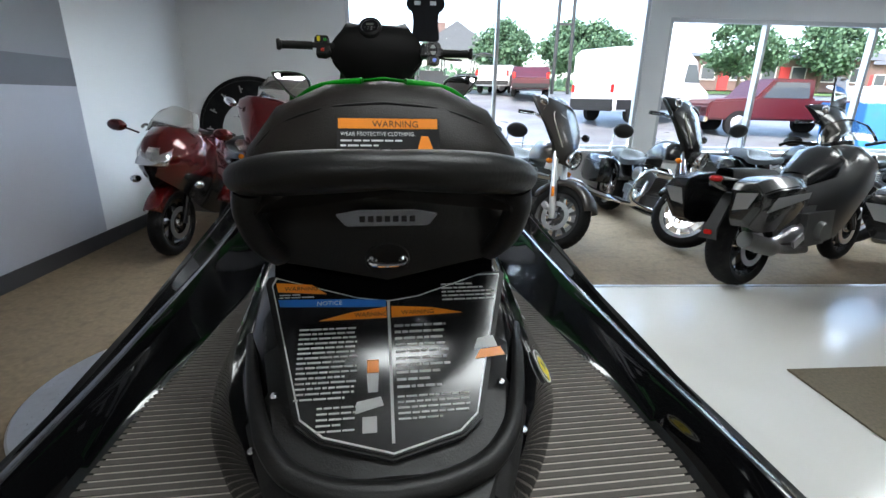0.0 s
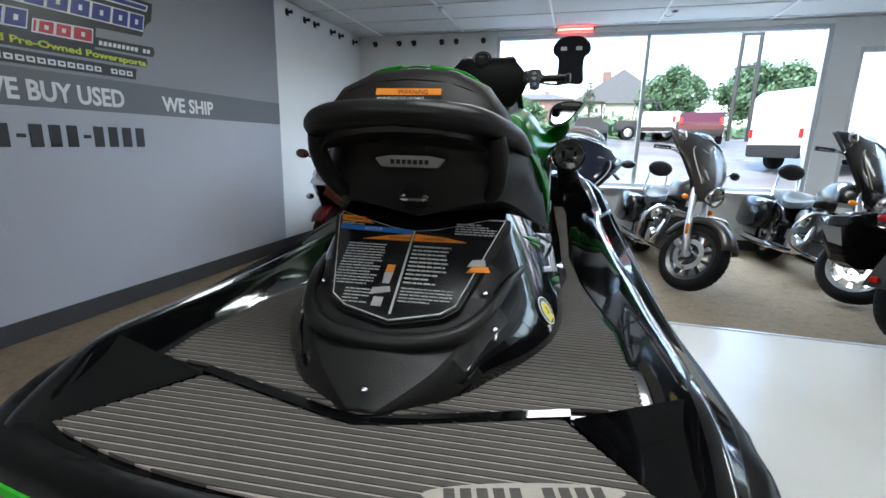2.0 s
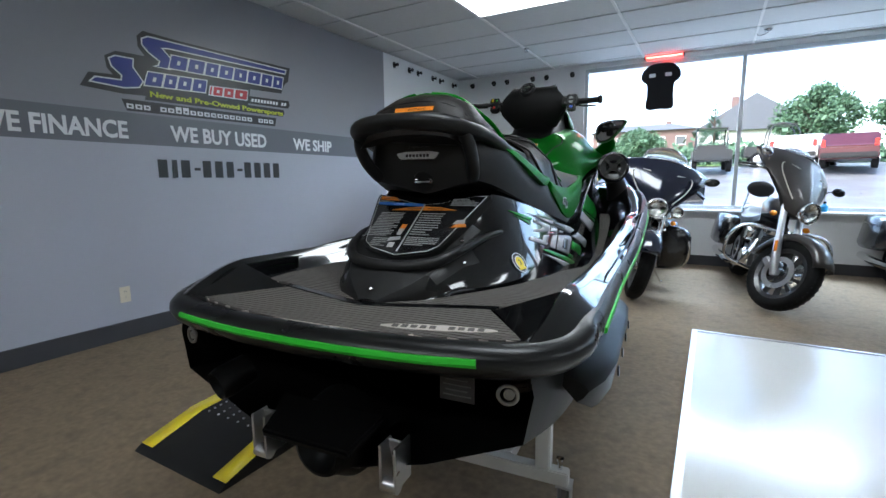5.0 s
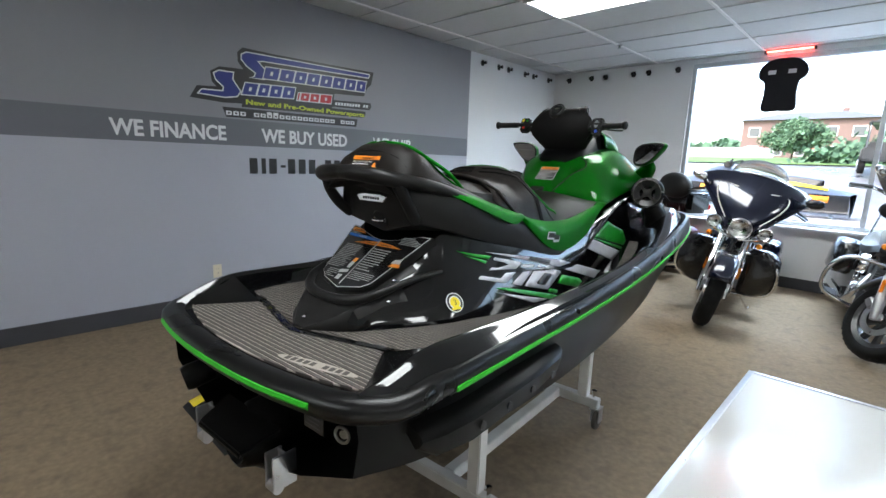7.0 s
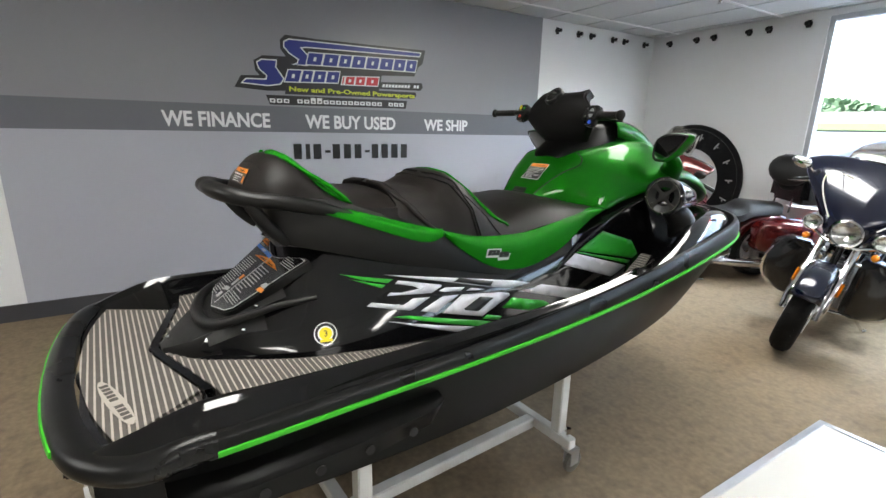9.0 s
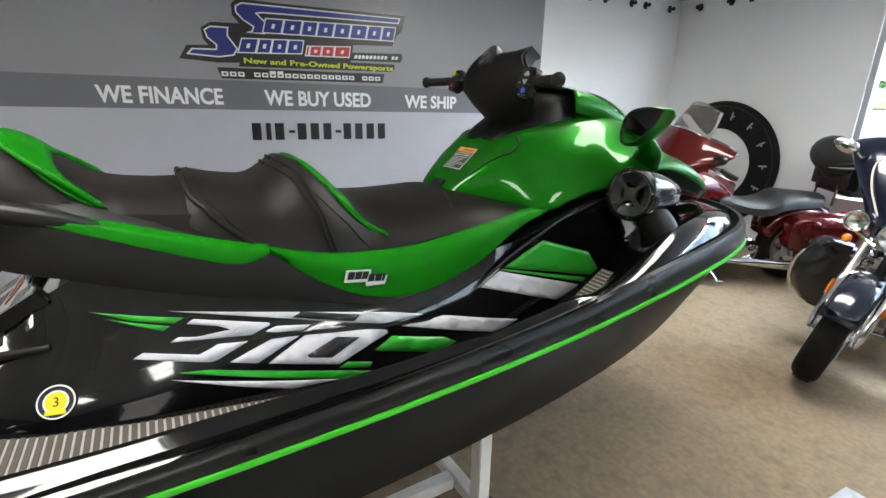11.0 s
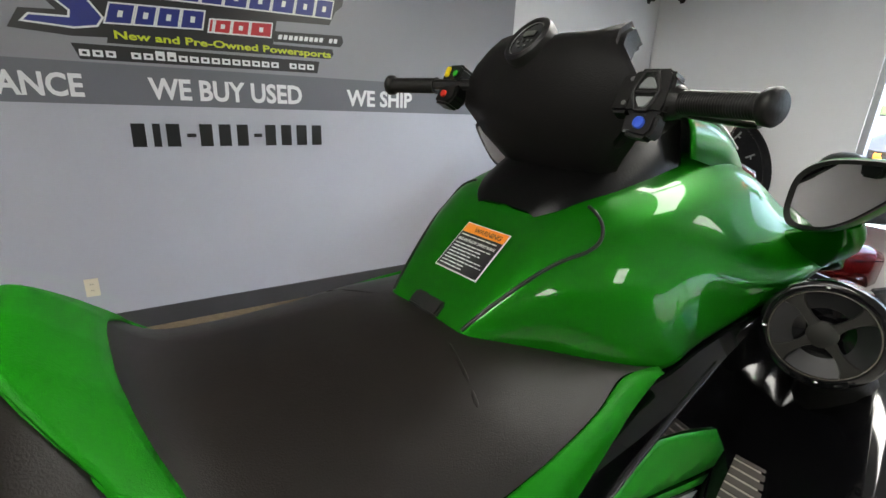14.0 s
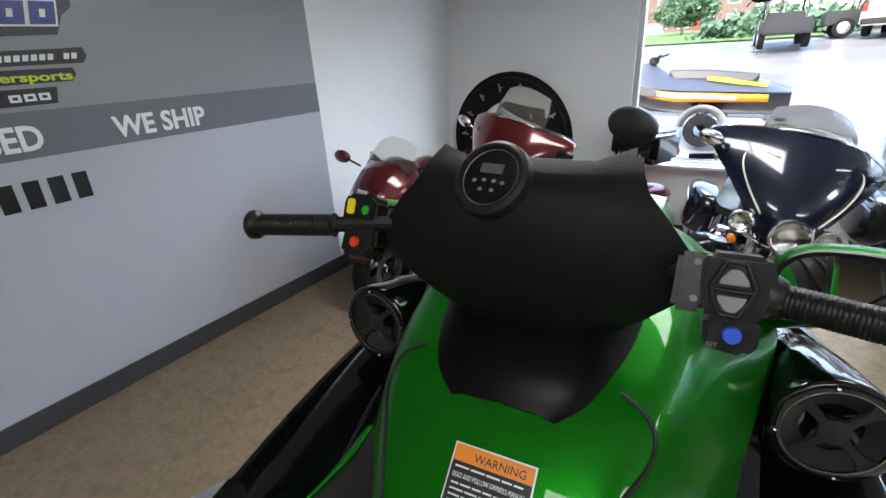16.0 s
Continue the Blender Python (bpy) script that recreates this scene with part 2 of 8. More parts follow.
M_DASH = mat("dark_dash_plastic", (0.003, 0.003, 0.003), 0.35, var=0.2, scale=12, bump=0.1, bscale=200, spec=0.12)
M_KEYCAP = mat("grey_button_plastic", (0.22, 0.23, 0.23), 0.4, var=0.1, scale=40)
M_LIME = mat("lime_green_rubber", (0.035, 0.42, 0.025), 0.42, var=0.08, scale=20, spec=0.25)
M_TREAD = mat("taupe_foam_mat", (0.085, 0.076, 0.068), 0.85, var=0.2, scale=40, bump=0.4, bscale=300)
M_TREADL = mat("light_taupe_foam_rib", (0.42, 0.37, 0.33), 0.85, var=0.15, scale=40, bump=0.3, bscale=300)
M_WHITE = mat("white_vinyl_decal", (0.72, 0.73, 0.74), 0.3, var=0.04, scale=10)
M_DECALW = mat("silver_white_decal", (0.56, 0.56, 0.60), 0.5, var=0.05, scale=6, spec=0.15)
M_INKBLK = mat("black_decal", (0.012, 0.012, 0.013), 0.3, var=0.1, scale=10)
M_ORANGE = mat("orange_decal", (0.78, 0.24, 0.02), 0.35, var=0.05, scale=20)
M_BLUE = mat("blue_decal", (0.02, 0.16, 0.55), 0.35, var=0.05, scale=20)
M_YELLOW = mat("yellow_decal", (0.80, 0.62, 0.02), 0.4, var=0.06, scale=12)
M_GDECAL = mat("green_decal", (0.01, 0.30, 0.02), 0.3, var=0.06, scale=10)
M_RED = mat("red_plastic", (0.6, 0.03, 0.015), 0.3, var=0.05)
M_MIRROR = mat("mirror_glass", (0.50, 0.50, 0.51), 0.02, metal=1.0)
M_GLASS = mat("window_glass", (0.97, 0.985, 0.98), 0.0, trans=1.0, ior=1.03, spec=0.5)
M_LENS = mat("lamp_lens", (0.97, 0.97, 0.97), 0.02, trans=1.0, ior=1.12)
M_LIGHT = mat("fluorescent_diffuser", (0.95, 1.0, 1.0), 0.6, emit=1.3)
M_CLEAR = mat("smoked_windshield", (0.35, 0.33, 0.3), 0.05, trans=0.9, ior=1.1)
M_STEELW = mat("white_powder_coated_steel", (0.62, 0.61, 0.58), 0.45, var=0.08, scale=9, dirt=(0.3, 0.27, 0.22), dscale=6, damt=0.35)

# ---- room ----
X0, X1, Y0, Y1, H = -3.0, 10.5, -7.0, 7.0, 2.74
WT = 0.2


def structure(name, bm, m, label, sharp=30, bevel=0.0):
    return tagged(part(name, bm, m, None, label, sharp, bevel), label, kind="structure")


def slab(name, lo, hi, m, label, bevel=0.0):
    bm = B()
    box(bm, [(a + b) / 2 for a, b in zip(lo, hi)], [b - a for a, b in zip(lo, hi)])
    return structure(name, bm, m, label, bevel=bevel)


slab("floor", (X0 - 0.2, Y0 - 0.2, -0.15), (X1 + 0.2, Y1 + 0.2, 0.0), M_CARPET, "mottled grey-brown low-pile carpet of the showroom")
slab("floor_tile", (0.66, -6.9, 0.001), (10.4, 3.86, 0.006), M_TILE, "glossy off-white polished floor beside the carpet")
bm = B()
box(bm, (0.655, -1.52, 0.006), (0.035, 10.8, 0.012), bevel=0.003)
box(bm, (5.53, 3.865, 0.006), (9.75, 0.035, 0.012), bevel=0.003)
structure("trim_floor_strip", bm, M_ALU, "aluminium edging strip between carpet and polished floor")
slab("wall_west", (X0 - WT, Y0, 0), (X0, Y1 + WT, H), M_WALL, "white painted wall behind the grey graphic wrap")
M_WALL2 = mat("mid_grey_wall_paint", (0.22, 0.22, 0.23), 0.7, var=0.05, scale=1.5, bump=0.1, bscale=120)
slab("wall_south", (X0 - WT, Y0 - WT, 0), (X1 + WT, Y0, H), M_WALL2, "plain grey wall of the showroom")
slab("wall_east", (X1, Y0, 0), (X1 + WT, Y1 + WT, H), M_WALL2, "plain grey wall of the showroom")

# window wall: pieces round two wide openings
WA0, WA1, WZ0, WZ1 = -0.97, 2.90, 0.74, 2.68
WB0, WB1, WZB = 3.18, 9.2, 2.42
bm = B()
for lo, hi in (((X0, 0), (WA0, H)), ((WA0, 0), (WA1, WZ0 - 0.03)), ((WA0, WZ1), (WA1, H)), ((WA1, 0), (WB0, H)), ((WB0, 0), (WB1, WZ0 - 0.03)), ((WB0, WZB), (WB1, H)), ((WB1, 0), (X1, H))):
    box(bm, ((lo[0] + hi[0]) / 2, Y1 + WT / 2, (lo[1] + hi[1]) / 2), (hi[0] - lo[0], WT, hi[1] - lo[1]))
structure("wall_north", bm, M_WALL, "white painted shop-front wall with two wide windows", 30)


def window(name, a0, a1, z1, bars, label):
    w = thing(name, Matrix.Translation(((a0 + a1) / 2, Y1 + 0.06, WZ0)), label, "window", kind="structure")
    bm = B()
    c = (a0 + a1) / 2
    for x in (a0 + 0.025, a1 - 0.025):
        box(bm, (x - c, 0, (z1 - WZ0) / 2), (0.05, 0.09, z1 - WZ0 - 0.002), bevel=0.004)
    for z in (0.025, z1 - WZ0 - 0.025):
        box(bm, (0, 0, z), (a1 - a0 - 0.102, 0.09, 0.05), bevel=0.004)
    part("window_frame", bm, M_ALU_FRAME, w)
    for x in bars:
        bm = B()
        box(bm, (x - c, 0, (z1 - WZ0) / 2), (0.045, 0.10, z1 - WZ0 - 0.104), bevel=0.004)
        part("mullion", bm, M_ALU_FRAME, w)
    bm = B()
    box(bm, (0, -0.05, -0.016), (a1 - a0 - 0.004, 0.28, 0.03), bevel=0.006)
    part("window_sill", bm, M_WALL, w)
    xs = [a0 + 0.05] + list(bars) + [a1 - 0.05]
    for p, q in zip(xs, xs[1:]):
        bm = B()
        box(bm, ((p + q) / 2 - c, 0.01, (z1 - WZ0) / 2), (q - p - 0.03, 0.006, z1 - WZ0 - 0.09))
        g = part("pane", bm, M_GLASS, w, sharp=0)
        g.visible_shadow = False
    return w


window("window_1", WA0, WA1, WZ1, [0.95], "wide shop window in an aluminium frame, two panes")
window("window_2", WB0, WB1, WZB, [4.50, 6.0, 7.6], "wide shop window with slim mullions, dumpster outside")

# wall graphics


def flat(name, y0, y1, z0, z1, m, label, t=0.004):
    bm = B()
    box(bm, (X0 + t / 2, (y0 + y1) / 2, (z0 + z1) / 2), (t, y1 - y0, z1 - z0))
    return structure(name, bm, m, label)


GY0, GY1 = 0.0, 4.96
flat("wall_wrap_lower", GY0, GY1, 0.13, 1.42, M_GREY_LO, "light blue-grey vinyl wrap on the lower wall")
flat("wall_wrap_upper", GY0, GY1, 1.642, H - 0.002, M_GREY_HI, "mid-grey vinyl wrap on the upper wall")
flat("wall_band", GY0 - 0.0, GY1, 1.42, 1.642, M_BAND, "dark grey band across the wall wrap", 0.005)
for nm, lo, hi in (("baseboard", (X0, Y0, 0), (X0 + 0.014, Y1, 0.13)), ("baseboard", (X0 + 0.014, Y1 - 0.014, 0), (X1, Y1, 0.13)), ("baseboard", (X0, Y0, 0), (X1, Y0 + 0.014, 0.13)), ("baseboard", (X1 - 0.014, Y0, 0), (X1, Y1, 0.13))):
    slab(nm, lo, hi, M_BASE, "charcoal vinyl baseboard", 0.003)

WALLM = Matrix(((0, 0, 1, X0 + 0.006), (1, 0, 0, 0), (0, 1, 0, 0), (0, 0, 0, 1)))  # (u, v, out) -> (y, z, x)


def wall_text(name, s, y, z, h, w, m, label, bold=0.0):
    ob = text(name, s, Matrix.Identity(4), 1.0, m, None, label, 0.001, bold=0.028)
    co = np.array([v.co for v in ob.data.vertices])
    lo, hi = co.min(0), co.max(0)
    ob.data.transform(WALLM @ Matrix.Translation((y, z, 0.001)) @ Matrix.Diagonal((w / (hi[0] - lo[0]), h / (hi[1] - lo[1]), 1, 1)) @ Matrix.Translation((-lo[0], -lo[1], 0)))
    return tagged(ob, label, "lettering", kind="structure")


wall_text("wall_lettering", "WE FINANCE", 1.03, 1.455, 0.125, 0.83, M_WHITE, "white capital letters WE FINANCE on the band")
wall_text("wall_lettering", "WE BUY USED", 2.17, 1.455, 0.125, 0.91, M_WHITE, "white capital letters WE BUY USED on the band")
wall_text("wall_lettering", "WE SHIP", 3.41, 1.455, 0.118, 0.55, M_WHITE, "white capital letters WE SHIP on the band")


def wall_poly(bm, pts, d=0.002, off=0.0, mi=0):
    prism(bm, pts, WALLM @ Matrix.Translation((0, 0, off)), d, mi)


# number on the wall, as bars
y = 2.05
for w in (0.088, 0.05, 0.09, 0.052, 0.09, 0.088, 0.085, 0.052, 0.085, 0.085, 0.088, 0.085):
    dash = w == 0.052
    bm = B()
    wall_poly(bm, [(y, 1.235), (y + w, 1.235), (y + w, 1.258), (y, 1.258)] if dash else [(y, 1.178), (y + w * 0.82, 1.178), (y + w * 0.82, 1.316), (y, 1.316)])
    structure("wall_number_bar", bm, M_INKBLK, "black bar below the band")
    y += w + 0.0215

# dealer's emblem as plain shapes
emblem = thing("wall_emblem", Matrix.Identity(4), "blue, white and black slanted emblem on the grey wall", "wall sign", kind="structure")
M_LOGOBLUE = mat("logo_blue", (0.012, 0.022, 0.20), 0.35, var=0.15, scale=4)
M_LOGORED = mat("logo_red", (0.5, 0.02, 0.03), 0.35, var=0.1, scale=4)
M_LOGOYEL = mat("logo_yellow_green", (0.55, 0.6, 0.03), 0.35, var=0.05)


def plate(name, pts, m, off, label="", parent=None):
    bm = B()
    wall_poly(bm, pts, 0.001, off)
    return part(name, bm, m, parent or emblem, label, sharp=0)


def shrink(pts, d):
    """An outline moved inwards by d (given anticlockwise)."""
    out = []
    n = len(pts)
    for k in range(n):
        a, b, c = (Vector(pts[(k + q) % n]) for q in (-1, 0, 1))
        e, f = (b - a).normalized(), (c - b).normalized()
        n1, n2 = Vector((-e.y, e.x)), Vector((-f.y, f.x))
        m_ = (n1 + n2) / max(0.4, 1 + n1.dot(n2))
        out.append(tuple(b + m_ * d))
    return out


main = plate("shadow_plate", [(1.589, 1.785), (1.851, 1.769), (2.50, 1.80), (2.903, 1.825), (2.935, 1.97), (3.29, 1.985), (3.335, 2.073), (3.385, 2.113), (3.415, 2.242), (2.30, 2.232), (2.03, 2.238), (1.985, 2.195), (1.985, 2.12), (2.03, 2.062), (1.83, 2.055), (1.757, 2.01), (1.765, 1.93), (1.80, 1.892), (1.647, 1.882)], M_INKBLK, 0.0, "black outline plate")
# two large swept shapes and the bar over the upper row
for pts in ([(2.073, 2.000), (2.215, 1.998), (2.245, 2.05), (2.222, 2.094), (2.172, 2.142), (2.206, 2.149), (3.353, 2.171), (3.372, 2.218), (2.06, 2.212), (2.012, 2.185), (2.010, 2.138), (2.056, 2.088), (2.129, 2.045), (2.118, 2.018)],
            [(1.640, 1.818), (1.865, 1.806), (1.972, 1.826), (2.006, 1.876), (1.942, 1.968), (1.952, 2.030), (1.823, 2.028), (1.776, 2.0), (1.790, 1.945), (1.850, 1.893), (1.845, 1.868), (1.682, 1.863)]):
    w_ = plate("white_line", pts, M_WHITE, 0.0012, "white outline", main)
    plate("blue_shape", shrink(pts, 0.010), M_LOGOBLUE, 0.0024, "blue swept shape", main)


def row(n, tl, tr, br, bl, widths, face, cut, gap=0.012):
    """A row of slanted blocks with white outlines and a dark slit."""
    tot = sum(widths)
    u = 0.0
    for w in widths:
        a, b = (u + gap * 0.2) / tot, (u + w - gap * 0.2) / tot
        mixp = lambda p, q, t: (p[0] + (q[0] - p[0]) * t, p[1] + (q[1] - p[1]) * t)
        q = [mixp(bl, br, a), mixp(bl, br, b), mixp(tl, tr, b), mixp(tl, tr, a)]
        plate("white_line", q, M_WHITE, 0.0026, "white outline", main)
        plate("block", shrink(q, 0.0085), face, 0.0038, "slanted block", main)
        if cut and w > 0.5:
            c = [mixp(mixp(q[0], q[1], 0.5), mixp(q[3], q[2], 0.5), t) for t in (0.0, 0.34, 0.64, 1.0)]
            h = 0.012
            lo, hi = (c[1], c[2])
            plate("slit", [(lo[0] - h, lo[1]), (lo[0] + h, lo[1]), (hi[0] + h, hi[1]), (hi[0] - h, hi[1])], M_WHITE, 0.005, "", main)
        u += w


row("upper", (2.225, 2.118), (3.33, 2.142), (3.305, 2.022), (2.192, 2.004), (1.0, 1.0, 0.85, 0.95, 0.95, 1.0, 0.9, 0.85), M_LOGOBLUE, True)
row("lower", (2.035, 1.960), (2.52, 1.978), (2.495, 1.866), (1.996, 1.846), (1.0, 0.8, 0.9, 0.95), M_LOGOBLUE, True)
row("red", (2.535, 1.938), (2.912, 1.957), (2.895, 1.862), (2.515, 1.855), (0.25, 0.8, 0.85, 1.1), M_LOGORED, True)
pl = plate("small_plate", [(2.908, 1.843), (3.365, 1.852), (3.39, 1.885), (3.378, 1.926), (2.918, 1.908)], M_INKBLK, 0.0006, "black strip")
for k in range(12):
    if k != 9:
        u = 2.936 + k * 0.0345
        v = 1.862 + k * 0.001
        plate("letter_bar", [(u, v), (u + 0.024, v), (u + 0.032, v + 0.028), (u + 0.008, v + 0.028)], M_WHITE, 0.0018, "", pl)
yp = plate("small_plate", [(2.0, 1.748), (3.29, 1.768), (3.315, 1.80), (3.308, 1.832), (2.02, 1.820)], M_INKBLK, 0.0014, "black strip")
tl_ = wall_text("wall_lettering", "New and Pre-Owned Powersports", 2.04, 1.762, 0.055, 1.255, M_LOGOYEL, "yellow-green words New and Pre-Owned Powersports")
tl_.data.transform(Matrix.Translation((0.0035, 0, 0)))
wp = plate("small_plate", [(1.868, 1.655), (3.195, 1.668), (3.212, 1.745), (1.838, 1.735)], M_INKBLK, 0.0004, "black strip")
for k in range(22):
    if k not in (3, 18):
        u = 1.868 + k * 0.0598
        v, h = 1.672 + k * 0.0007, 0.034 if k not in (6, 7) else 0.05
        plate("letter_bar", [(u, v), (u + 0.047, v), (u + 0.047, v + h), (u, v + h)], M_WHITE, 0.0018, "", wp)
        plate("slit", [(u + 0.013, v + 0.010), (u + 0.034, v + 0.010), (u + 0.034, v + 0.024), (u + 0.013, v + 0.024)], M_INKBLK, 0.003, "", wp)

# ceiling: one mesh of tiles with grid bars
bm = B()
box(bm, ((X0 + X1) / 2, (Y0 + Y1) / 2, H + 0.05), (X1 - X0 + 0.4, Y1 - Y0 + 0.4, 0.08))
gx = [-1.42 + 1.22 * k for k in range(-1, 10)]
gy = [Y1 - 0.12 - 0.61 * k for k in range(23)]
# the last eight panels are added out of view as fill light
LIGHTS = [(gx[k], yy) for k, yy in ((1, 3.83), (2, 3.83), (2, 0.78), (6, 3.83), (7, 3.83), (6, 0.78), (7, 0.78), (1, -2.27), (2, -2.27), (6, -2.27), (7, -2.27))]
for x in gx:
    box(bm, (x, (Y0 + Y1) / 2, H + 0.004), (0.024, Y1 - Y0, 0.014), mi=1)
for yy in gy:
    box(bm, ((X0 + X1) / 2, yy, H + 0.006), (X1 - X0, 0.012, 0.008), mi=0)
structure("ceiling", bm, [M_CEIL, M_GRID], "suspended ceiling of off-white mineral tiles in a metal grid", 30)
for k, (x, yy) in enumerate(LIGHTS):
    cl = thing("ceiling_light", Matrix.Translation((x + 0.61, yy + 0.29, H)), "lit rectangular fluorescent panel in the suspended ceiling, some seen, some added as fill", "ceiling light", "ceiling lights")
    bm = B()
    for sx in (-1, 1):
        box(bm, (sx * 0.59, 0, -0.008), (0.03, 0.58, 0.02))
        box(bm, (0, sx * 0.28, -0.008), (1.15, 0.02, 0.02))
    part("frame", bm, M_GRID, cl)
    bm = B()
    box(bm, (0, 0, -0.005), (1.15, 0.54, 0.01))
    part("diffuser", bm, M_LIGHT, cl)

# sprinkler and coat hooks
sp = thing("sprinkler", Matrix.Translation((-1.40, 5.75, H)), "small chrome ceiling sprinkler head", "sprinkler")
bm = B()
rev(bm, [(0.0, 0), (0.035, 0), (0.035, -0.006), (0.018, -0.012), (0.012, -0.03), (0.02, -0.034), (0.024, -0.038), (0.0, -0.04)], n=16)
part("head", bm, M_CHROME, sp)
sp = thing("ceiling_hook", Matrix.Translation((1.12, 6.40, H)), "bent metal hook hanging from the ceiling grid", "hook")
bm = B()
tube(bm, cr([(0, 0, 0), (0, 0, -0.03), (-0.07, 0.02, -0.05), (-0.10, 0.02, -0.03)], 5), 0.005)
rev(bm, [(0.0, 0), (0.04, 0), (0.03, -0.015), (0.0, -0.02)], n=14)
part("hook", bm, M_CHROME, sp)


def wall_hook(m):
    h = thing("wall_hook", m, "black wall-mounted helmet hook high on the white wall", "wall hook", "wall hooks")
    bm = B()
    rev(bm, [(0.0, 0), (0.034, 0), (0.034, 0.006), (0.012, 0.01), (0.012, 0.045), (0.022, 0.05), (0.022, 0.062), (0.0, 0.066)], axis=(0, 0, 1), n=14)
    part("peg", bm, M_PLASTIC, h)
    bm = B()
    box(bm, (0, 0.0, 0.004), (0.05, 0.075, 0.008), bevel=0.003)
    part("plate", bm, M_PLASTIC, h)


for yy in (5.20, 5.55, 5.77, 6.17, 6.39, 6.80):
    wall_hook(pose(X0, yy, 2.63, 90, 0, 90))
for xx in (-2.74, -2.37, -2.15, -1.74, -1.53, -1.15):
    wall_hook(pose(xx, Y1, 2.63, 90, 0, 0))

# outlet
ou = thing("wall_outlet", Matrix.Translation((X0 + 0.004, 1.725, 0.33)), "cream duplex wall outlet with cover plate", "outlet")
M_IVORY = mat("ivory_plastic", (0.66, 0.60, 0.45), 0.4, var=0.04)
bm = B()
box(bm, (0.003, 0, 0), (0.006, 0.072, 0.116), bevel=0.002)
part("plate", bm, M_IVORY, ou)
for dz in (-0.02, 0.02):
    bm = B()
    box(bm, (0.007, 0, dz), (0.004, 0.034, 0.028), bevel=0.002)
    so = part("socket", bm, M_IVORY, ou)
    for dy in (-0.006, 0.006):
        bm = B()
        box(bm, (0.0092, dy, dz + 0.003), (0.001, 0.0025, 0.009))
        part("slot", bm, M_INKBLK, so)

# round tyre-shaped sign leaning on the window wall
ts = thing("tyre_sign", pose(-2.2, Y1 - 0.04, 0.90, 90, 0, 0), "round black tyre-shaped wall sign with a pale grey centre", "wall sign")
bm = B()
rev(bm, [(0.40, 0.0), (0.40, 0.02), (0.44, 0.03), (0.66, 0.03), (0.69, 0.02), (0.70, 0.0)], axis=(0, 0, 1), n=64)
part("tyre", bm, M_TYRE, ts)
bm = B()
rev(bm, [(0.0, 0.0), (0.40, 0.0), (0.40, 0.012), (0.38, 0.016), (0.0, 0.016)], axis=(0, 0, 1), n=48)
part("face", bm, mat("pale_grey_sign_face", (0.55, 0.55, 0.54), 0.3, var=0.08, scale=5), ts, "pale grey centre disc")
bm = B()
ring(bm, (0, 0, 0.031), (0, 0, 1), 0.645, 0.006, 64, 6)
part("rim_line", bm, M_RUBBER, ts)
M_SIGNBAR = mat("pale_grey_sign_print", (0.32, 0.32, 0.31), 0.5, var=0.1, scale=30)
for k in range(10):
    a = radians(200 - 24.5 * k)
    bm = B()
    q = Matrix.Rotation(a - math.pi / 2, 4, "Z")
    box(bm, q @ Vector((0, 0.55, 0.031)), (0.016, 0.085, 0.004), q)
    box(bm, q @ Vector((0.018, 0.55, 0.031)), (0.030, 0.013, 0.004), q)
    part("letter_bar", bm, M_SIGNBAR, ts, "pale grey bar")

# black shirt display hanging at the window
sh = thing("shirt_display", pose(0.03, Y1 - 0.10, 2.33, 90, 0, 0), "black shirt-shaped hanging display at the window", "display")
bm = B()
half_out = [(0.0, 0.29), (0.06, 0.29), (0.14, 0.27), (0.21, 0.21), (0.235, 0.13), (0.21, 0.07), (0.165, 0.03), (0.155, -0.10), (0.16, -0.28), (0.0, -0.285)]
out = cr([(x, z, 0) for x, z in half_out], 3)
poly = [(p.x, p.y) for p in out] + [(-p.x, p.y) for p in reversed(out)]
prism(bm, poly, Matrix.Identity(4), 0.035)
part("body", bm, mat("black_cloth", (0.01, 0.01, 0.013), 0.9, var=0.2, scale=30, bump=0.3), sh, bevel=0.008)
for sx in (-0.10, 0.09):
    bm = B()
    box(bm, (sx, 0.14, 0.040), (0.075, 0.045, 0.004))
    part("tag", bm, M_WHITE, sh, "white paper tag")
bm = B()
tube(bm, [(0, 0.29, 0.015), (0, 0.36, 0.015)], 0.004)
part("wire", bm, M_ALU, sh)
# lit red tube over the window, inferred from the red glow on the ceiling
rl = thing("neon_tube", Matrix.Translation((0.05, Y1 - 0.06, 2.715)), "short glowing red sign tube over the window", "lamp")
bm = B()
tube(bm, [(-0.22, 0, 0), (0.22, 0, 0)], 0.006, 10)
part("tube", bm, mat("red_tube_glass", (1.0, 0.06, 0.04), 0.2, emit=3.0), rl)
for sx in (-0.23, 0.23):
    part("holder", box(B(), (sx, 0.02, 0.0), (0.02, 0.06, 0.03)), M_PLASTIC, rl)

# blue bottles on the sill
for xx, hh in ((1.78, 0.16), (1.86, 0.11)):
    bt = thing("spray_bottle", Matrix.Translation((xx, 6.96, WZ0)), "blue cleaner bottle on the window sill", "bottle")
    bm = B()
    rev(bm, [(0.0, 0), (0.036, 0), (0.038, 0.01), (0.038, hh * 0.6), (0.016, hh * 0.8), (0.014, hh * 0.9), (0.0, hh * 0.9)], n=16)
    part("body", bm, mat("blue_plastic", (0.02, 0.22, 0.42), 0.3), bt)
    bm = B()
    rev(bm, [(0.0, hh * 0.9), (0.017, hh * 0.9), (0.017, hh * 1.1), (0.0, hh * 1.12)], n=12)
    part("cap", bm, M_PLASTIC, bt)
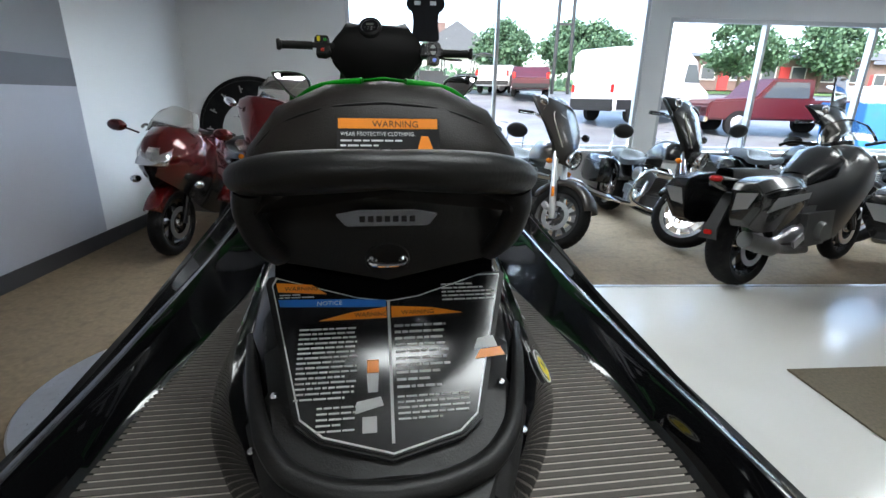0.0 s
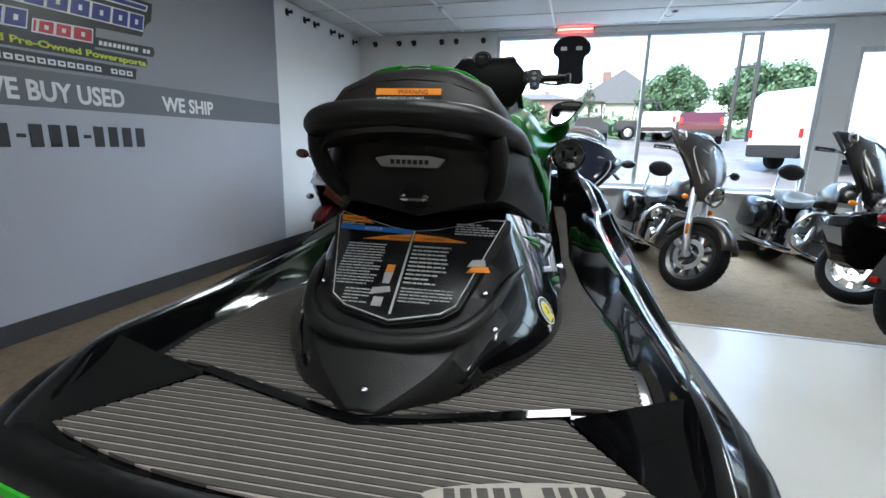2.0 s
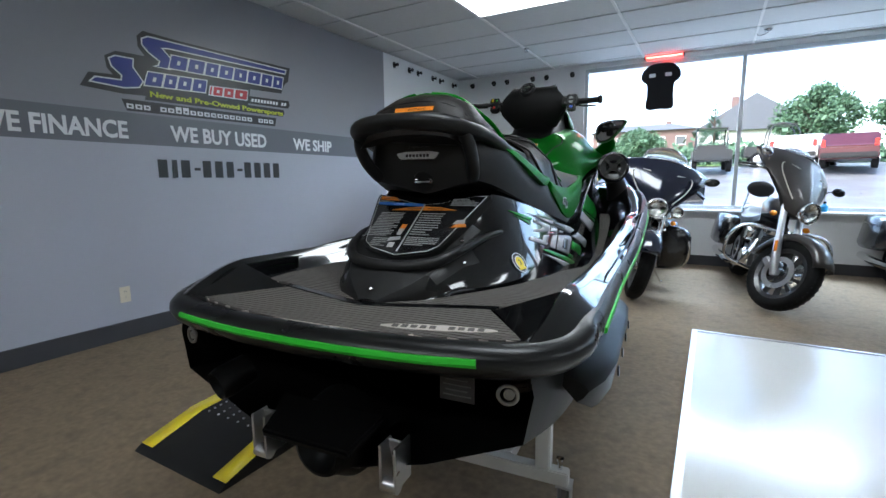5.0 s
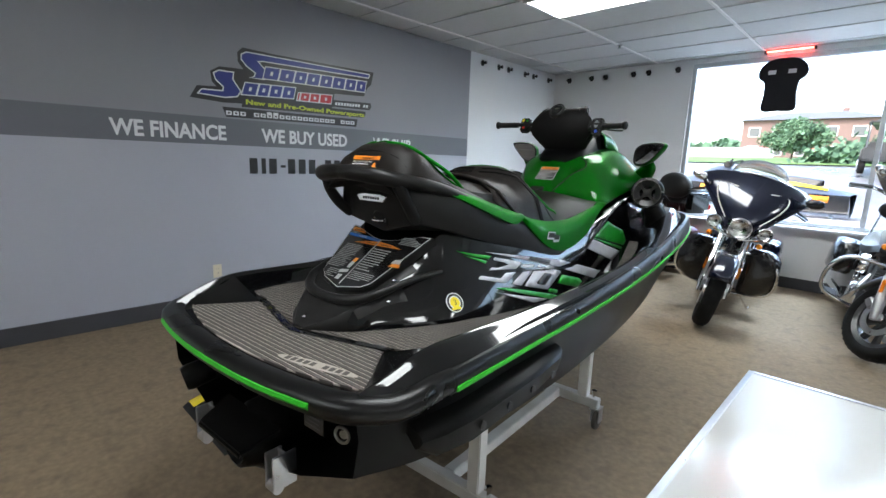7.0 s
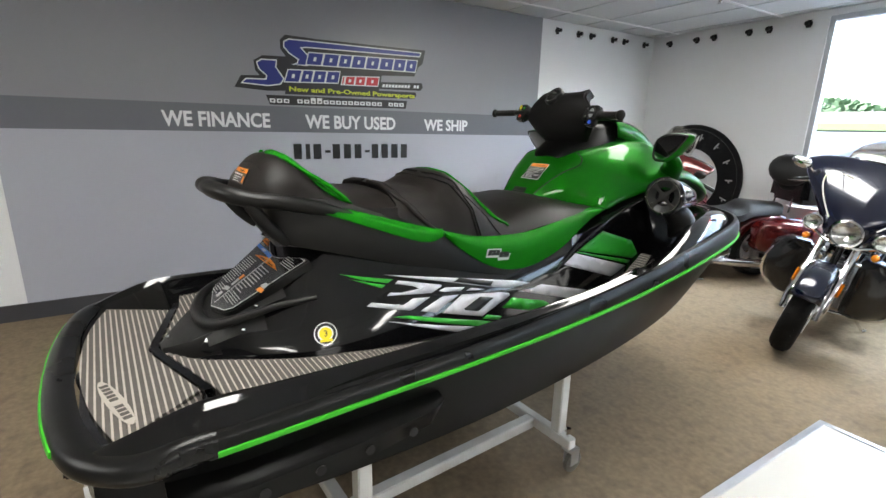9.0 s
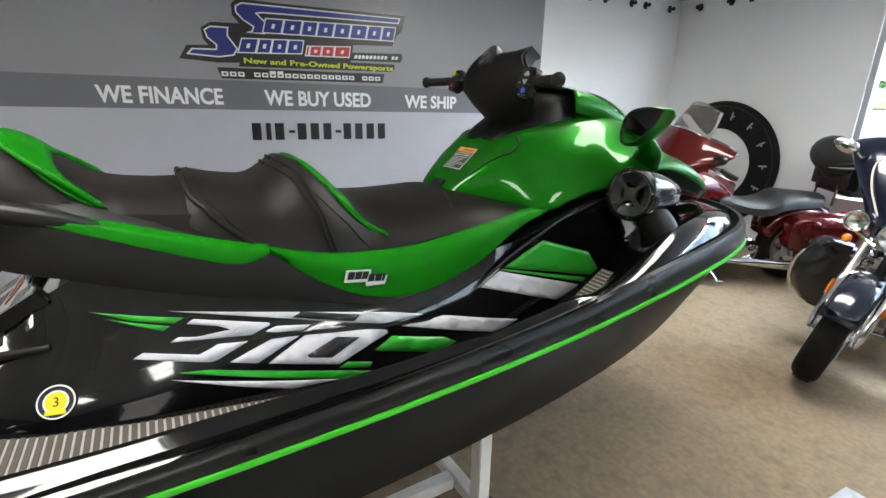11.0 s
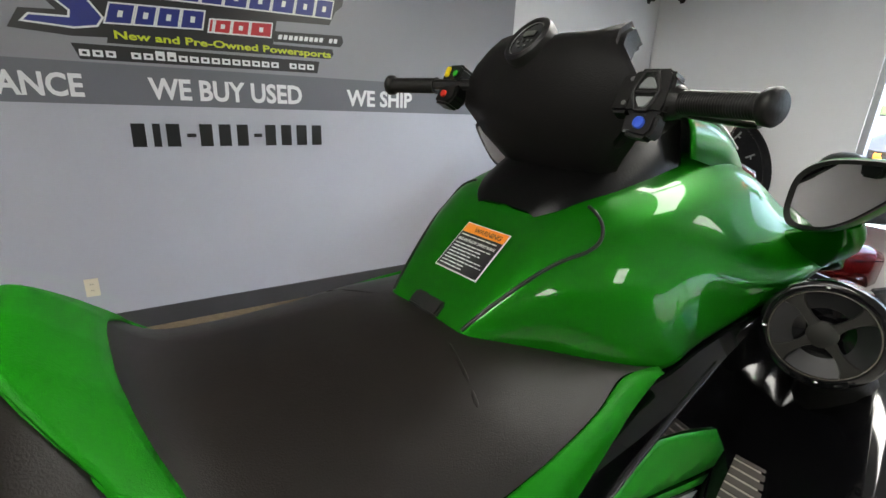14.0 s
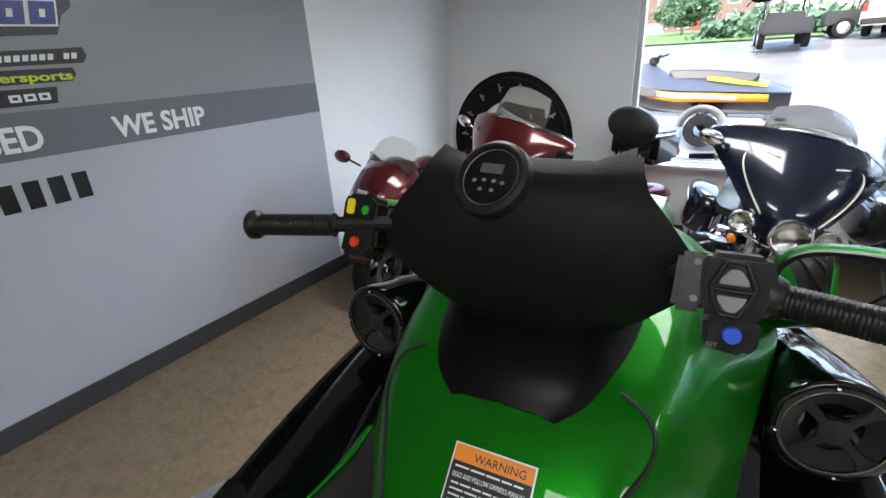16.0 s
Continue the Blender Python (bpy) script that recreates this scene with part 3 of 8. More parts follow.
# brown mat on the polished floor
mt_ = B()
prism(mt_, [(1.95, 2.67), (3.75, 2.72), (3.80, 1.50), (1.98, 1.46)], Matrix.Translation((0, 0, 0.006)), 0.010)
ob = part("door_mat", mt_, mat("brown_fibre_mat", (0.14, 0.115, 0.08), 0.95, var=0.35, scale=60, bump=0.6, bscale=250), None, bevel=0.003)
tagged(ob, "brown fibre mat on the polished floor", "mat")

# motorcycle turntable and its ramp
tt = thing("turntable", Matrix.Translation((-1.22, 2.58, 0.0)), "round diamond-plate aluminium turntable on the carpet", "turntable")
bm = B()
rev(bm, [(0.0, 0.0), (0.63, 0.0), (0.64, 0.01), (0.64, 0.032), (0.63, 0.04), (0.0, 0.04)], n=64)
part("plate", bm, M_ALU, tt)
bm = B()
for i in range(-15, 16):
    for j in range(-15, 16):
        cx, cy = i * 0.042, j * 0.042
        if cx * cx + cy * cy < 0.6 * 0.6 and cx < -0.15:
            q = Matrix.Rotation(radians(45 if (i + j) % 2 else -45), 4, "Z")
            a = [Matrix.Translation((cx, cy, 0.04)) @ q @ Vector(v) for v in ((-0.017, 0, 0), (0, -0.005, 0), (0.017, 0, 0), (0, 0.005, 0), (0, 0, 0.003))]
            addmesh(bm, a, [(0, 1, 4), (1, 2, 4), (2, 3, 4), (3, 0, 4)])
tagged(part("tread_lug", bm, M_ALU, tt), kind="stuff")
rp = thing("wheel_ramp", Matrix.Translation((-1.10, 1.18, 0.0)), "black ramp with yellow edge stripes on the carpet", "ramp")
bm = B()
prof = [(-0.25, 0.0), (-0.22, 0.02), (0.02, 0.085), (0.18, 0.095), (0.20, 0.0)]
loft(bm, [[(x, yy, z) for yy, z in prof] for x in (-0.29, 0.29)])
part("body", bm, M_PLASTIC, rp, bevel=0.004)
for sx in (-0.245, 0.245):
    bm = B()
    top = [(-0.215, 0.0235), (0.02, 0.0875), (0.175, 0.0975)]
    loft(bm, [[(sx - 0.04, yy, z) for yy, z in top], [(sx + 0.04, yy, z) for yy, z in top]], False, False)
    solid(part("stripe", bm, M_YELLOW, rp, "yellow safety stripe"), 0.002, 1.0)
for i in range(6):
    for j in range(5):
        part("stud", ball(B(), (-0.17 + i * 0.068, 0.03 + j * 0.03, 0.088 + j * 0.002), (0.006, 0.006, 0.004), n=6), M_ALU, rp)

# ---- personal watercraft ----
from mathutils.bvhtree import BVHTree

SKI = pose(-0.048, 0.62, 0, 0, 0, 5.0)
ski = thing("personal_watercraft", SKI, "black and bright green three-seat personal watercraft on a white stand", "watercraft")

# stations from the stern: y, rail x, rail z, crest x, crest z, inner wall x, floor z
ST = [
    (0.10, 0.50, 0.812, 0.475, 0.828, 0.462, 0.82),
    (0.20, 0.565, 0.812, 0.498, 0.866, 0.468, 0.82),
    (0.33, 0.59, 0.815, 0.508, 0.900, 0.47, 0.822),
    (0.50, 0.592, 0.817, 0.516, 0.898, 0.482, 0.825),
    (0.75, 0.592, 0.819, 0.522, 0.892, 0.477, 0.82),
    (1.00, 0.602, 0.827, 0.527, 0.895, 0.467, 0.795),
    (1.40, 0.618, 0.85, 0.535, 0.902, 0.46, 0.750),
    (1.80, 0.625, 0.882, 0.542, 0.932, 0.455, 0.755),
    (2.10, 0.630, 0.922, 0.542, 1.005, 0.455, 0.855),
    (2.40, 0.618, 0.958, 0.512, 1.132, 0.42, 1.0),
    (2.70, 0.580, 0.985, 0.465, 1.145, 0.33, 1.05),
    (2.95, 0.490, 0.987, 0.385, 1.10, 0.24, 1.08),
    (3.15, 0.345, 0.985, 0.26, 1.06, 0.14, 1.06),
    (3.28, 0.175, 0.983, 0.12, 1.04, 0.06, 1.04),
    (3.33, 0.02, 0.982, 0.015, 1.03, 0.01, 1.03),
]


def st(y, k):
    return float(np.interp(y, [s[0] for s in ST], [s[k] for s in ST]))


def shoulder(y):
    """How far the gunwale's outer side stands up over the rail."""
    return float(np.interp(y, [0.1, 0.33, 0.8, 2.2], [0.006, 0.036, 0.044, 0.085]))


bm = half([(y, [(0.0, zf), (xi - 0.04, zf), (xi - 0.005, zf + 0.012), (xc - 0.026, zc - 0.02), (xc - 0.008, zc), (xc + 0.008, zc - 0.002), (xc + 0.022, zc - 0.014), (xr - 0.018, zr + shoulder(y)), (xr - 0.022, zr + 0.02)]) for y, xr, zr, xc, zc, xi, zf in ST], 5)
for _ in range(12):
    bmesh.ops.smooth_vert(bm, verts=[v for v in bm.verts if v.co.y > 1.95 and abs(v.co.x) > st(v.co.y, 5) + 0.012 and not v.is_boundary], factor=0.5, use_axis_x=True, use_axis_y=True, use_axis_z=True)
deck = part("deck", bm, M_BLACK, ski, "gloss black deck and gunwales", 50)
# hull
HS = [(0.12, 0.46, 0.47, 0.635), (0.35, 0.43, 0.50, 0.59), (0.7, 0.41, 0.52, 0.565), (1.2, 0.39, 0.53, 0.56), (1.8, 0.39, 0.53, 0.60), (2.3, 0.41, 0.50, 0.66), (2.7, 0.46, 0.43, 0.74), (2.95, 0.54, 0.34, 0.80), (3.15, 0.66, 0.22, 0.87), (3.27, 0.80, 0.10, 0.92), (3.31, 0.90, 0.02, 0.95)]
bm = half([(y, [(0.0, k), (cx * 0.55, k + (cz - k) * 0.45), (cx, cz), (cx + (st(y, 1) - cx) * 0.45, cz + 0.04 + (st(y, 2) - cz) * 0.35), (st(y, 1) - 0.035, st(y, 2) - 0.02), (st(y, 1) - 0.03, st(y, 2) + float(np.interp(y, [0.12, 0.35, 0.7], [-0.010, 0.018, 0.06])))]) for y, k, cx, cz in HS], 5)
bmesh.ops.holes_fill(bm, edges=[e for e in bm.edges if e.is_boundary and all(v.co.y < 0.13 for v in e.verts)], sides=0)
part("hull", bm, M_HULL, ski, "satin black hull", 28)
# rub rail along the sides, bumper round the stern
rail = cr([(st(y, 1), y, st(y, 2)) for y in (0.33, 0.4, 0.5, 0.75, 1.0, 1.4, 1.8, 2.1, 2.4, 2.7, 2.95, 3.15, 3.28, 3.33)], 5)
rail = rail + [Vector((-p.x, p.y, p.z)) for p in reversed(rail[:-1])]


def sweep(bm, line, prof, mi=0):
    """Sweep a profile (out, up) along a line, out being level and square to the line, away from the middle."""
    rings = []
    for i, p in enumerate(line):
        d = (line[min(i + 1, len(line) - 1)] - line[max(i - 1, 0)])
        d.z = 0
        d.normalize()
        o = Vector((d.y, -d.x, 0))
        rings.append([p + o * a + Vector((0, 0, b)) for a, b in prof])
    return loft(bm, rings, True, True, False, mi)


bm = sweep(B(), rail, [(-0.03, -0.012), (-0.006, -0.014), (0.0, 0.0), (0.0, 0.018), (-0.005, 0.034), (-0.014, 0.043), (-0.03, 0.044)])
for v in bm.verts:
    up_ = v.co.z - st(v.co.y, 2)
    if up_ > 0:
        v.co.z += up_ * float(np.interp(v.co.y, [0.8, 2.3], [0.0, 0.75]))
part("rub_rail", bm, M_BUMPER, ski, "satin black rubber rub rail", 40)
bm = sweep(B(), [p for p in rail if p.y > 0.335], [(-0.004, -0.0075), (0.005, -0.006), (0.007, 0.0), (0.005, 0.006), (-0.004, 0.0075)])
part("side_bead", bm, M_LIME, ski, "thin lime green bead along the rail", 60)
bump = cr([(st(0.34, 1) + 0.001, 0.34, st(0.34, 2)), (st(0.30, 1) + 0.001, 0.30, st(0.30, 2)), (0.580, 0.23, 0.816), (0.540, 0.152, 0.816), (0.46, 0.085, 0.815), (0.32, 0.05, 0.814), (0.16, 0.032, 0.813), (0.0, 0.027, 0.813)], 8)
bump = bump + [Vector((-p.x, p.y, p.z)) for p in reversed(bump[:-1])]
BUMP_ROUND = [(-0.06, 0.014), (-0.045, 0.022), (-0.02, 0.025), (-0.002, 0.019), (0.008, 0.007), (0.010, -0.006), (0.006, -0.018), (-0.004, -0.032), (-0.016, -0.042), (-0.05, -0.048)]
BUMP_RAIL = [(-0.05, 0.040), (-0.03, 0.045), (-0.014, 0.0435), (-0.005, 0.0345), (0.0, 0.018), (0.0, 0.004), (-0.001, -0.004), (-0.004, -0.010), (-0.008, -0.0145), (-0.05, -0.016)]
line = bump if bump[0].x < 0 else bump[::-1]
rings = []
for i, p in enumerate(line):
    d = line[min(i + 1, len(line) - 1)] - line[max(i - 1, 0)]
    d.z = 0
    d.normalize()
    k = min(1, max(0, (0.32 - p.y) / 0.17))
    k = k * k * (3 - 2 * k)
    rings.append([p + Vector((d.y, -d.x, 0)) * (a0 * k + a1 * (1 - k)) + Vector((0, 0, b0 * k + b1 * (1 - k))) for (a0, b0), (a1, b1) in zip(BUMP_ROUND, BUMP_RAIL)])
bm = loft(B(), rings)
bumper = part("stern_bumper", bm, M_BUMPER, ski, "thick rounded black stern bumper", 45)
strip = [p for p in line if abs(p.x) < 0.405]
bm = sweep(B(), strip, [(-0.006, -0.012), (0.009, -0.012), (0.015, -0.004), (0.012, 0.005), (-0.006, 0.009)])
part("stern_strip", bm, M_LIME, bumper, "lime green strip")
# black wedges at the deck's rear corners
for s in (1, -1):
    bm = B()
    a, b, c = (s * 0.507, 0.345, 0.899), (s * 0.328, 0.356, 0.827), (s * 0.458, 0.150, 0.827)
    g, h, k = (s * 0.498, 0.21, 0.868), (s * 0.49, 0.40, 0.826), (s * 0.50, 0.15, 0.82)
    addmesh(bm, [a, b, c, g, h, k], [(0, 1, 2), (0, 2, 3), (0, 4, 1), (3, 2, 5), (1, 4, 5, 2), (0, 3, 5, 4)])
    part("corner_wedge", bm, M_BLACK, ski, "faceted gloss black corner of the rear deck", sharp=15, bevel=0.003)

# foot mats: dark foam with light ribs across
def clip_band(poly, y0, y1):
    def cut(ps, lim, keep):
        out = []
        for i, p in enumerate(ps):
            q = ps[(i + 1) % len(ps)]
            a, b = keep(p[1], lim), keep(q[1], lim)
            if a:
                out.append(p)
            if a != b:
                t = (lim - p[1]) / (q[1] - p[1])
                out.append((p[0] + (q[0] - p[0]) * t, lim))
        return out
    r = cut(poly, y0, lambda v, l: v >= l)
    return cut(r, y1, lambda v, l: v <= l) if len(r) > 2 else []


def tread(name, poly, zf, label, pitch=0.0155, rib=0.0052):
    bm = B()
    ys = [p[1] for p in poly]
    y = min(ys)
    while y < max(ys):
        for y0, y1, h, mi in ((y, y + rib, 0.0052, 1), (y + rib, y + pitch, 0.0075, 0)):
            r = clip_band(poly, y0, min(y1, max(ys)))
            if len(r) > 2:
                n = len(r)
                lo = [(x, yy, zf(yy) + 0.001) for x, yy in r]
                hi = [(x, yy, zf(yy) + h) for x, yy in r]
                addmesh(bm, lo + hi, [tuple(range(n, 2 * n))] + [(i, (i + 1) % n, n + (i + 1) % n, n + i) for i in range(n)], mi)
        y += pitch
    return part(name, bm, [M_TREAD, M_TREADL], ski, label, 20)


arc = [(x, 0.098 + 0.075 * (abs(x) / 0.46) ** 2.2) for x in np.linspace(-0.452, 0.452, 17)]
tread("deck_mat", [(float(x), float(y)) for x, y in arc] + [(0.322, 0.350), (0.05, 0.272), (0.0, 0.262), (-0.05, 0.272), (-0.322, 0.350)], lambda y: st(y, 6), "ribbed taupe foam mat on the rear deck")
side = [(0.045, 0.302), (0.335, 0.386), (0.468, 0.405), (0.468, 0.55), (0.462, 0.8), (0.45, 1.1), (0.445, 1.4), (0.43, 1.8), (0.432, 2.1), (0.43, 2.25), (0.365, 2.25), (0.392, 2.0), (0.405, 1.5), (0.345, 1.1), (0.25, 0.6), (0.10, 0.36)]
for s in (1, -1):
    tread("foot_mat", [(s * x, y) for x, y in (side if s > 0 else side[::-1])], lambda y: st(y, 6), "ribbed taupe foam mat in the footwell")
bm = B()
gap = [Vector((x, y, st(y, 6) + 0.0072)) for x, y in ((-0.335, 0.370), (-0.05, 0.287), (0.0, 0.278), (0.05, 0.287), (0.335, 0.370))]
loft(bm, [[p + Vector((0, dy, dz)) for dy, dz in ((-0.013, -0.006), (-0.011, 0.0018), (0.011, 0.0018), (0.013, -0.006))] for p in gap], False, False)
part("mat_gap", bm, M_BLACK, ski, "black channel between the mats", 30)
# oval patch on the rear mat
bm = B()
pc, pa = Vector((0.265, 0.172, st(0.17, 6) + 0.0078)), radians(13)
prism(bm, [(0.13 * math.cos(a), 0.019 * math.sin(a)) for a in np.linspace(0, 2 * math.pi, 40, endpoint=False)], Matrix.Translation(pc) @ Matrix.Rotation(pa, 4, "Z"), 0.0012)
oval = part("oval_patch", bm, M_TREADL, ski, "light oval patch on the rear mat")
for k in range(10):
    if k != 5:
        bm = box(B(), Matrix.Translation(pc) @ Matrix.Rotation(pa, 4, "Z") @ Vector((-0.095 + k * 0.021, 0, 0.0016)), (0.014, 0.018, 0.001), Matrix.Rotation(pa, 4, "Z"))
        part("letter_bar", bm, M_TREAD, oval, "dark bar")

# seat pedestal: half sections from top middle down to the flared foot
PD = [
    (0.298, [(0.0, 0.838), (0.01, 0.836), (0.015, 0.832), (0.02, 0.828), (0.03, 0.82), (0.035, 0.81)]),
    (0.34, [(0.0, 0.860), (0.05, 0.857), (0.075, 0.85), (0.085, 0.838), (0.10, 0.825), (0.105, 0.81)]),
    (0.395, [(0.0, 0.893), (0.085, 0.888), (0.125, 0.88), (0.145, 0.86), (0.16, 0.835), (0.165, 0.81)]),
    (0.44, [(0.0, 0.912), (0.11, 0.912), (0.15, 0.909), (0.172, 0.88), (0.19, 0.845), (0.195, 0.81)]),
    (0.49, [(0.0, 0.938), (0.12, 0.938), (0.165, 0.938), (0.195, 0.90), (0.225, 0.85), (0.23, 0.81)]),
    (0.54, [(0.0, 0.97), (0.125, 0.97), (0.178, 0.96), (0.215, 0.905), (0.255, 0.85), (0.26, 0.81)]),
] + [
    (0.62, [(0.0, 1.02), (0.155, 1.02), (0.20, 0.99), (0.245, 0.915), (0.295, 0.85), (0.30, 0.80)]),
    (0.70, [(0.0, 1.08), (0.19, 1.08), (0.222, 1.02), (0.268, 0.925), (0.322, 0.845), (0.328, 0.79)]),
    (0.85, [(0.0, 1.15), (0.20, 1.14), (0.245, 1.05), (0.295, 0.935), (0.345, 0.845), (0.352, 0.78)]),
    (1.10, [(0.0, 1.13), (0.21, 1.12), (0.265, 1.045), (0.305, 0.945), (0.35, 0.835), (0.357, 0.77)]),
    (1.40, [(0.0, 1.05), (0.23, 1.05), (0.285, 1.0), (0.318, 0.94), (0.352, 0.82), (0.36, 0.75)]),
] + [
    (1.70, [(0.0, 1.08), (0.22, 1.08), (0.285, 1.03), (0.318, 0.96), (0.345, 0.83), (0.35, 0.75)]),
    (2.00, [(0.0, 1.10), (0.24, 1.125), (0.321, 1.102), (0.318, 1.02), (0.335, 0.88), (0.34, 0.76)]),
    (2.35, [(0.0, 1.28), (0.24, 1.25), (0.332, 1.20), (0.33, 1.09), (0.34, 1.0), (0.345, 0.9)]),
    (2.65, [(0.0, 1.22), (0.18, 1.2), (0.27, 1.15), (0.30, 1.1), (0.31, 1.05), (0.31, 1.0)]),
    (2.95, [(0.0, 1.12), (0.10, 1.12), (0.16, 1.10), (0.19, 1.08), (0.20, 1.06), (0.20, 1.04)]),
]
bm = half(PD, 5)
for f in bm.faces:
    q_ = f.calc_center_median()
    f.material_index = int(q_.y < 0.62 and q_.z > 0.875 and abs(q_.x) < 0.20)
ped_tree_bm = bm.copy()
ped = part("pedestal", bm, [M_BLACK, M_PLASTIC], ski, "gloss black seat pedestal, matt round the notice panel", 40)
bmesh.ops.recalc_face_normals(ped_tree_bm, faces=ped_tree_bm.faces)
PED = BVHTree.FromBMesh(ped_tree_bm)
# matt tail cone
bm = half([(0.294, [(0.0, 0.838), (0.022, 0.833), (0.032, 0.818)]), (0.33, [(0.0, 0.862), (0.062, 0.852), (0.088, 0.822)]), (0.365, [(0.0, 0.883), (0.097, 0.871), (0.133, 0.83)]), (0.395, [(0.0, 0.901), (0.120, 0.888), (0.158, 0.84)]), (0.43, [(0.0, 0.908), (0.14, 0.905), (0.186, 0.848)])], 4)
cowl = part("tail_cowl", bm, M_PLASTIC, ski, "matt black tail cowl", 18)
solid(cowl, 0.004)
lp = cr([(0.0, 0.402, 0.906), (0.07, 0.410, 0.909), (0.13, 0.432, 0.918), (0.168, 0.47, 0.936), (0.190, 0.52, 0.952), (0.214, 0.60, 0.972), (0.238, 0.70, 0.982)], 6)
lp = [Vector((-p.x, p.y, p.z)) for p in reversed(lp[1:])] + lp
bm = B()
tube(bm, lp, [0.008 + 0.009 * min(1, 3 * min(i, len(lp) - 1 - i) / len(lp)) for i in range(len(lp))], 10)
part("lip", bm, M_PLASTIC, ski, "raised black lip under the notice panel", 60)

# decals that follow the pedestal's side
def side_decal(name, poly, m, s, label="", off=0.0025, tree=None, parent=None):
    bm = B()
    f = bm.faces.new([bm.verts.new((0, y, z)) for y, z in poly])
    bmesh.ops.triangulate(bm, faces=[f])
    for _ in range(3):
        es = [e for e in bm.edges if e.calc_length() > 0.035]
        if es:
            bmesh.ops.subdivide_edges(bm, edges=es, cuts=1)
            bmesh.ops.triangulate(bm, faces=[ff for ff in bm.faces if len(ff.verts) > 3])
    for v in bm.verts:
        hit = (tree or PED).ray_cast(Vector((s * 0.8, v.co.y, v.co.z)), Vector((-s, 0, 0)))
        v.co.x = (hit[0].x if hit[0] else s * 0.3) + s * off
    ob = part(name, bm, m, parent or ski, label, 60)
    solid(ob, 0.0012, 0.0)
    return ob


# big slanted digits, stripes and panels
GRAPHICS = [
    ("number_stroke", M_DECALW, "white slanted digit", [(0.963, 1.002), (1.121, 0.965), (1.123, 0.959), (1.077, 0.945), (0.911, 0.962), (0.929, 0.970), (1.020, 0.953), (1.059, 0.966), (0.948, 0.994)]),
    ("number_stroke", M_DECALW, "white slanted digit", [(1.069, 0.933), (1.005, 0.940), (0.963, 0.926), (0.858, 0.951), (0.839, 0.942), (0.983, 0.906), (0.999, 0.908)]),
    ("number_stroke", M_DECALW, "white slanted digit", [(1.137, 0.954), (1.218, 0.942), (1.196, 0.932), (1.132, 0.940), (1.129, 0.944), (1.109, 0.947)]),
    ("number_stroke", M_DECALW, "white slanted digit", [(1.120, 0.927), (1.189, 0.922), (1.081, 0.881), (1.022, 0.897)]),
    ("number_stroke", M_DECALW, "white slanted digit", [(1.245, 0.935), (1.307, 0.920), (1.276, 0.921), (1.222, 0.929)]),
] + [
    ("number_stroke", M_DECALW, "white slanted digit", [(1.204, 0.921), (1.356, 0.902), (1.418, 0.887), (1.421, 0.878), (1.274, 0.831), (1.105, 0.875)]),
    ("stripe", M_DECALW, "white stripe", [(0.913, 1.027), (1.184, 0.978), (1.449, 0.929), (1.534, 0.906), (1.415, 0.905), (1.318, 0.927), (1.177, 0.963)]),
    ("stripe", M_GDECAL, "green stripe", [(0.917, 0.899), (0.976, 0.892), (1.285, 0.812), (1.391, 0.779), (1.353, 0.778), (1.283, 0.790), (0.935, 0.893)]),
    ("stripe", M_DECALW, "thin white stripe", [(0.900, 0.889), (1.269, 0.792), (1.151, 0.802)]),
] + [
    ("flash", M_GDECAL, "green flash", [(0.775, 1.044), (0.945, 1.008), (0.924, 0.999), (0.844, 1.018)]),
    ("flash", M_GDECAL, "green flash", [(0.800, 1.027), (0.916, 0.995), (0.901, 0.987)]),
    ("model_bar", M_GDECAL, "green lettering bar", [(1.273, 0.822), (1.355, 0.800), (1.366, 0.812), (1.297, 0.832)]),
    ("panel", M_DECALW, "white slanted panel", [(1.463, 0.887), (1.604, 0.888), (1.888, 0.812), (1.802, 0.789)]),
] + [
    ("panel", M_GDECAL, "green slanted panel", [(1.432, 0.867), (1.600, 0.824), (1.640, 0.800), (1.579, 0.783), (1.464, 0.816), (1.375, 0.841)]),
    ("panel", M_DECALW, "white slanted panel", [(1.742, 0.946), (1.817, 0.984), (2.179, 0.878), (2.060, 0.845)]),
    ("stripe", M_GDECAL, "thin green stripe", [(1.822, 0.986), (1.832, 0.989), (2.200, 0.902), (2.188, 0.888)]),
    ("panel", M_GDECAL, "green slanted panel", [(1.839, 0.992), (1.994, 1.062), (2.198, 0.998), (2.251, 0.929), (2.214, 0.911)]),
]
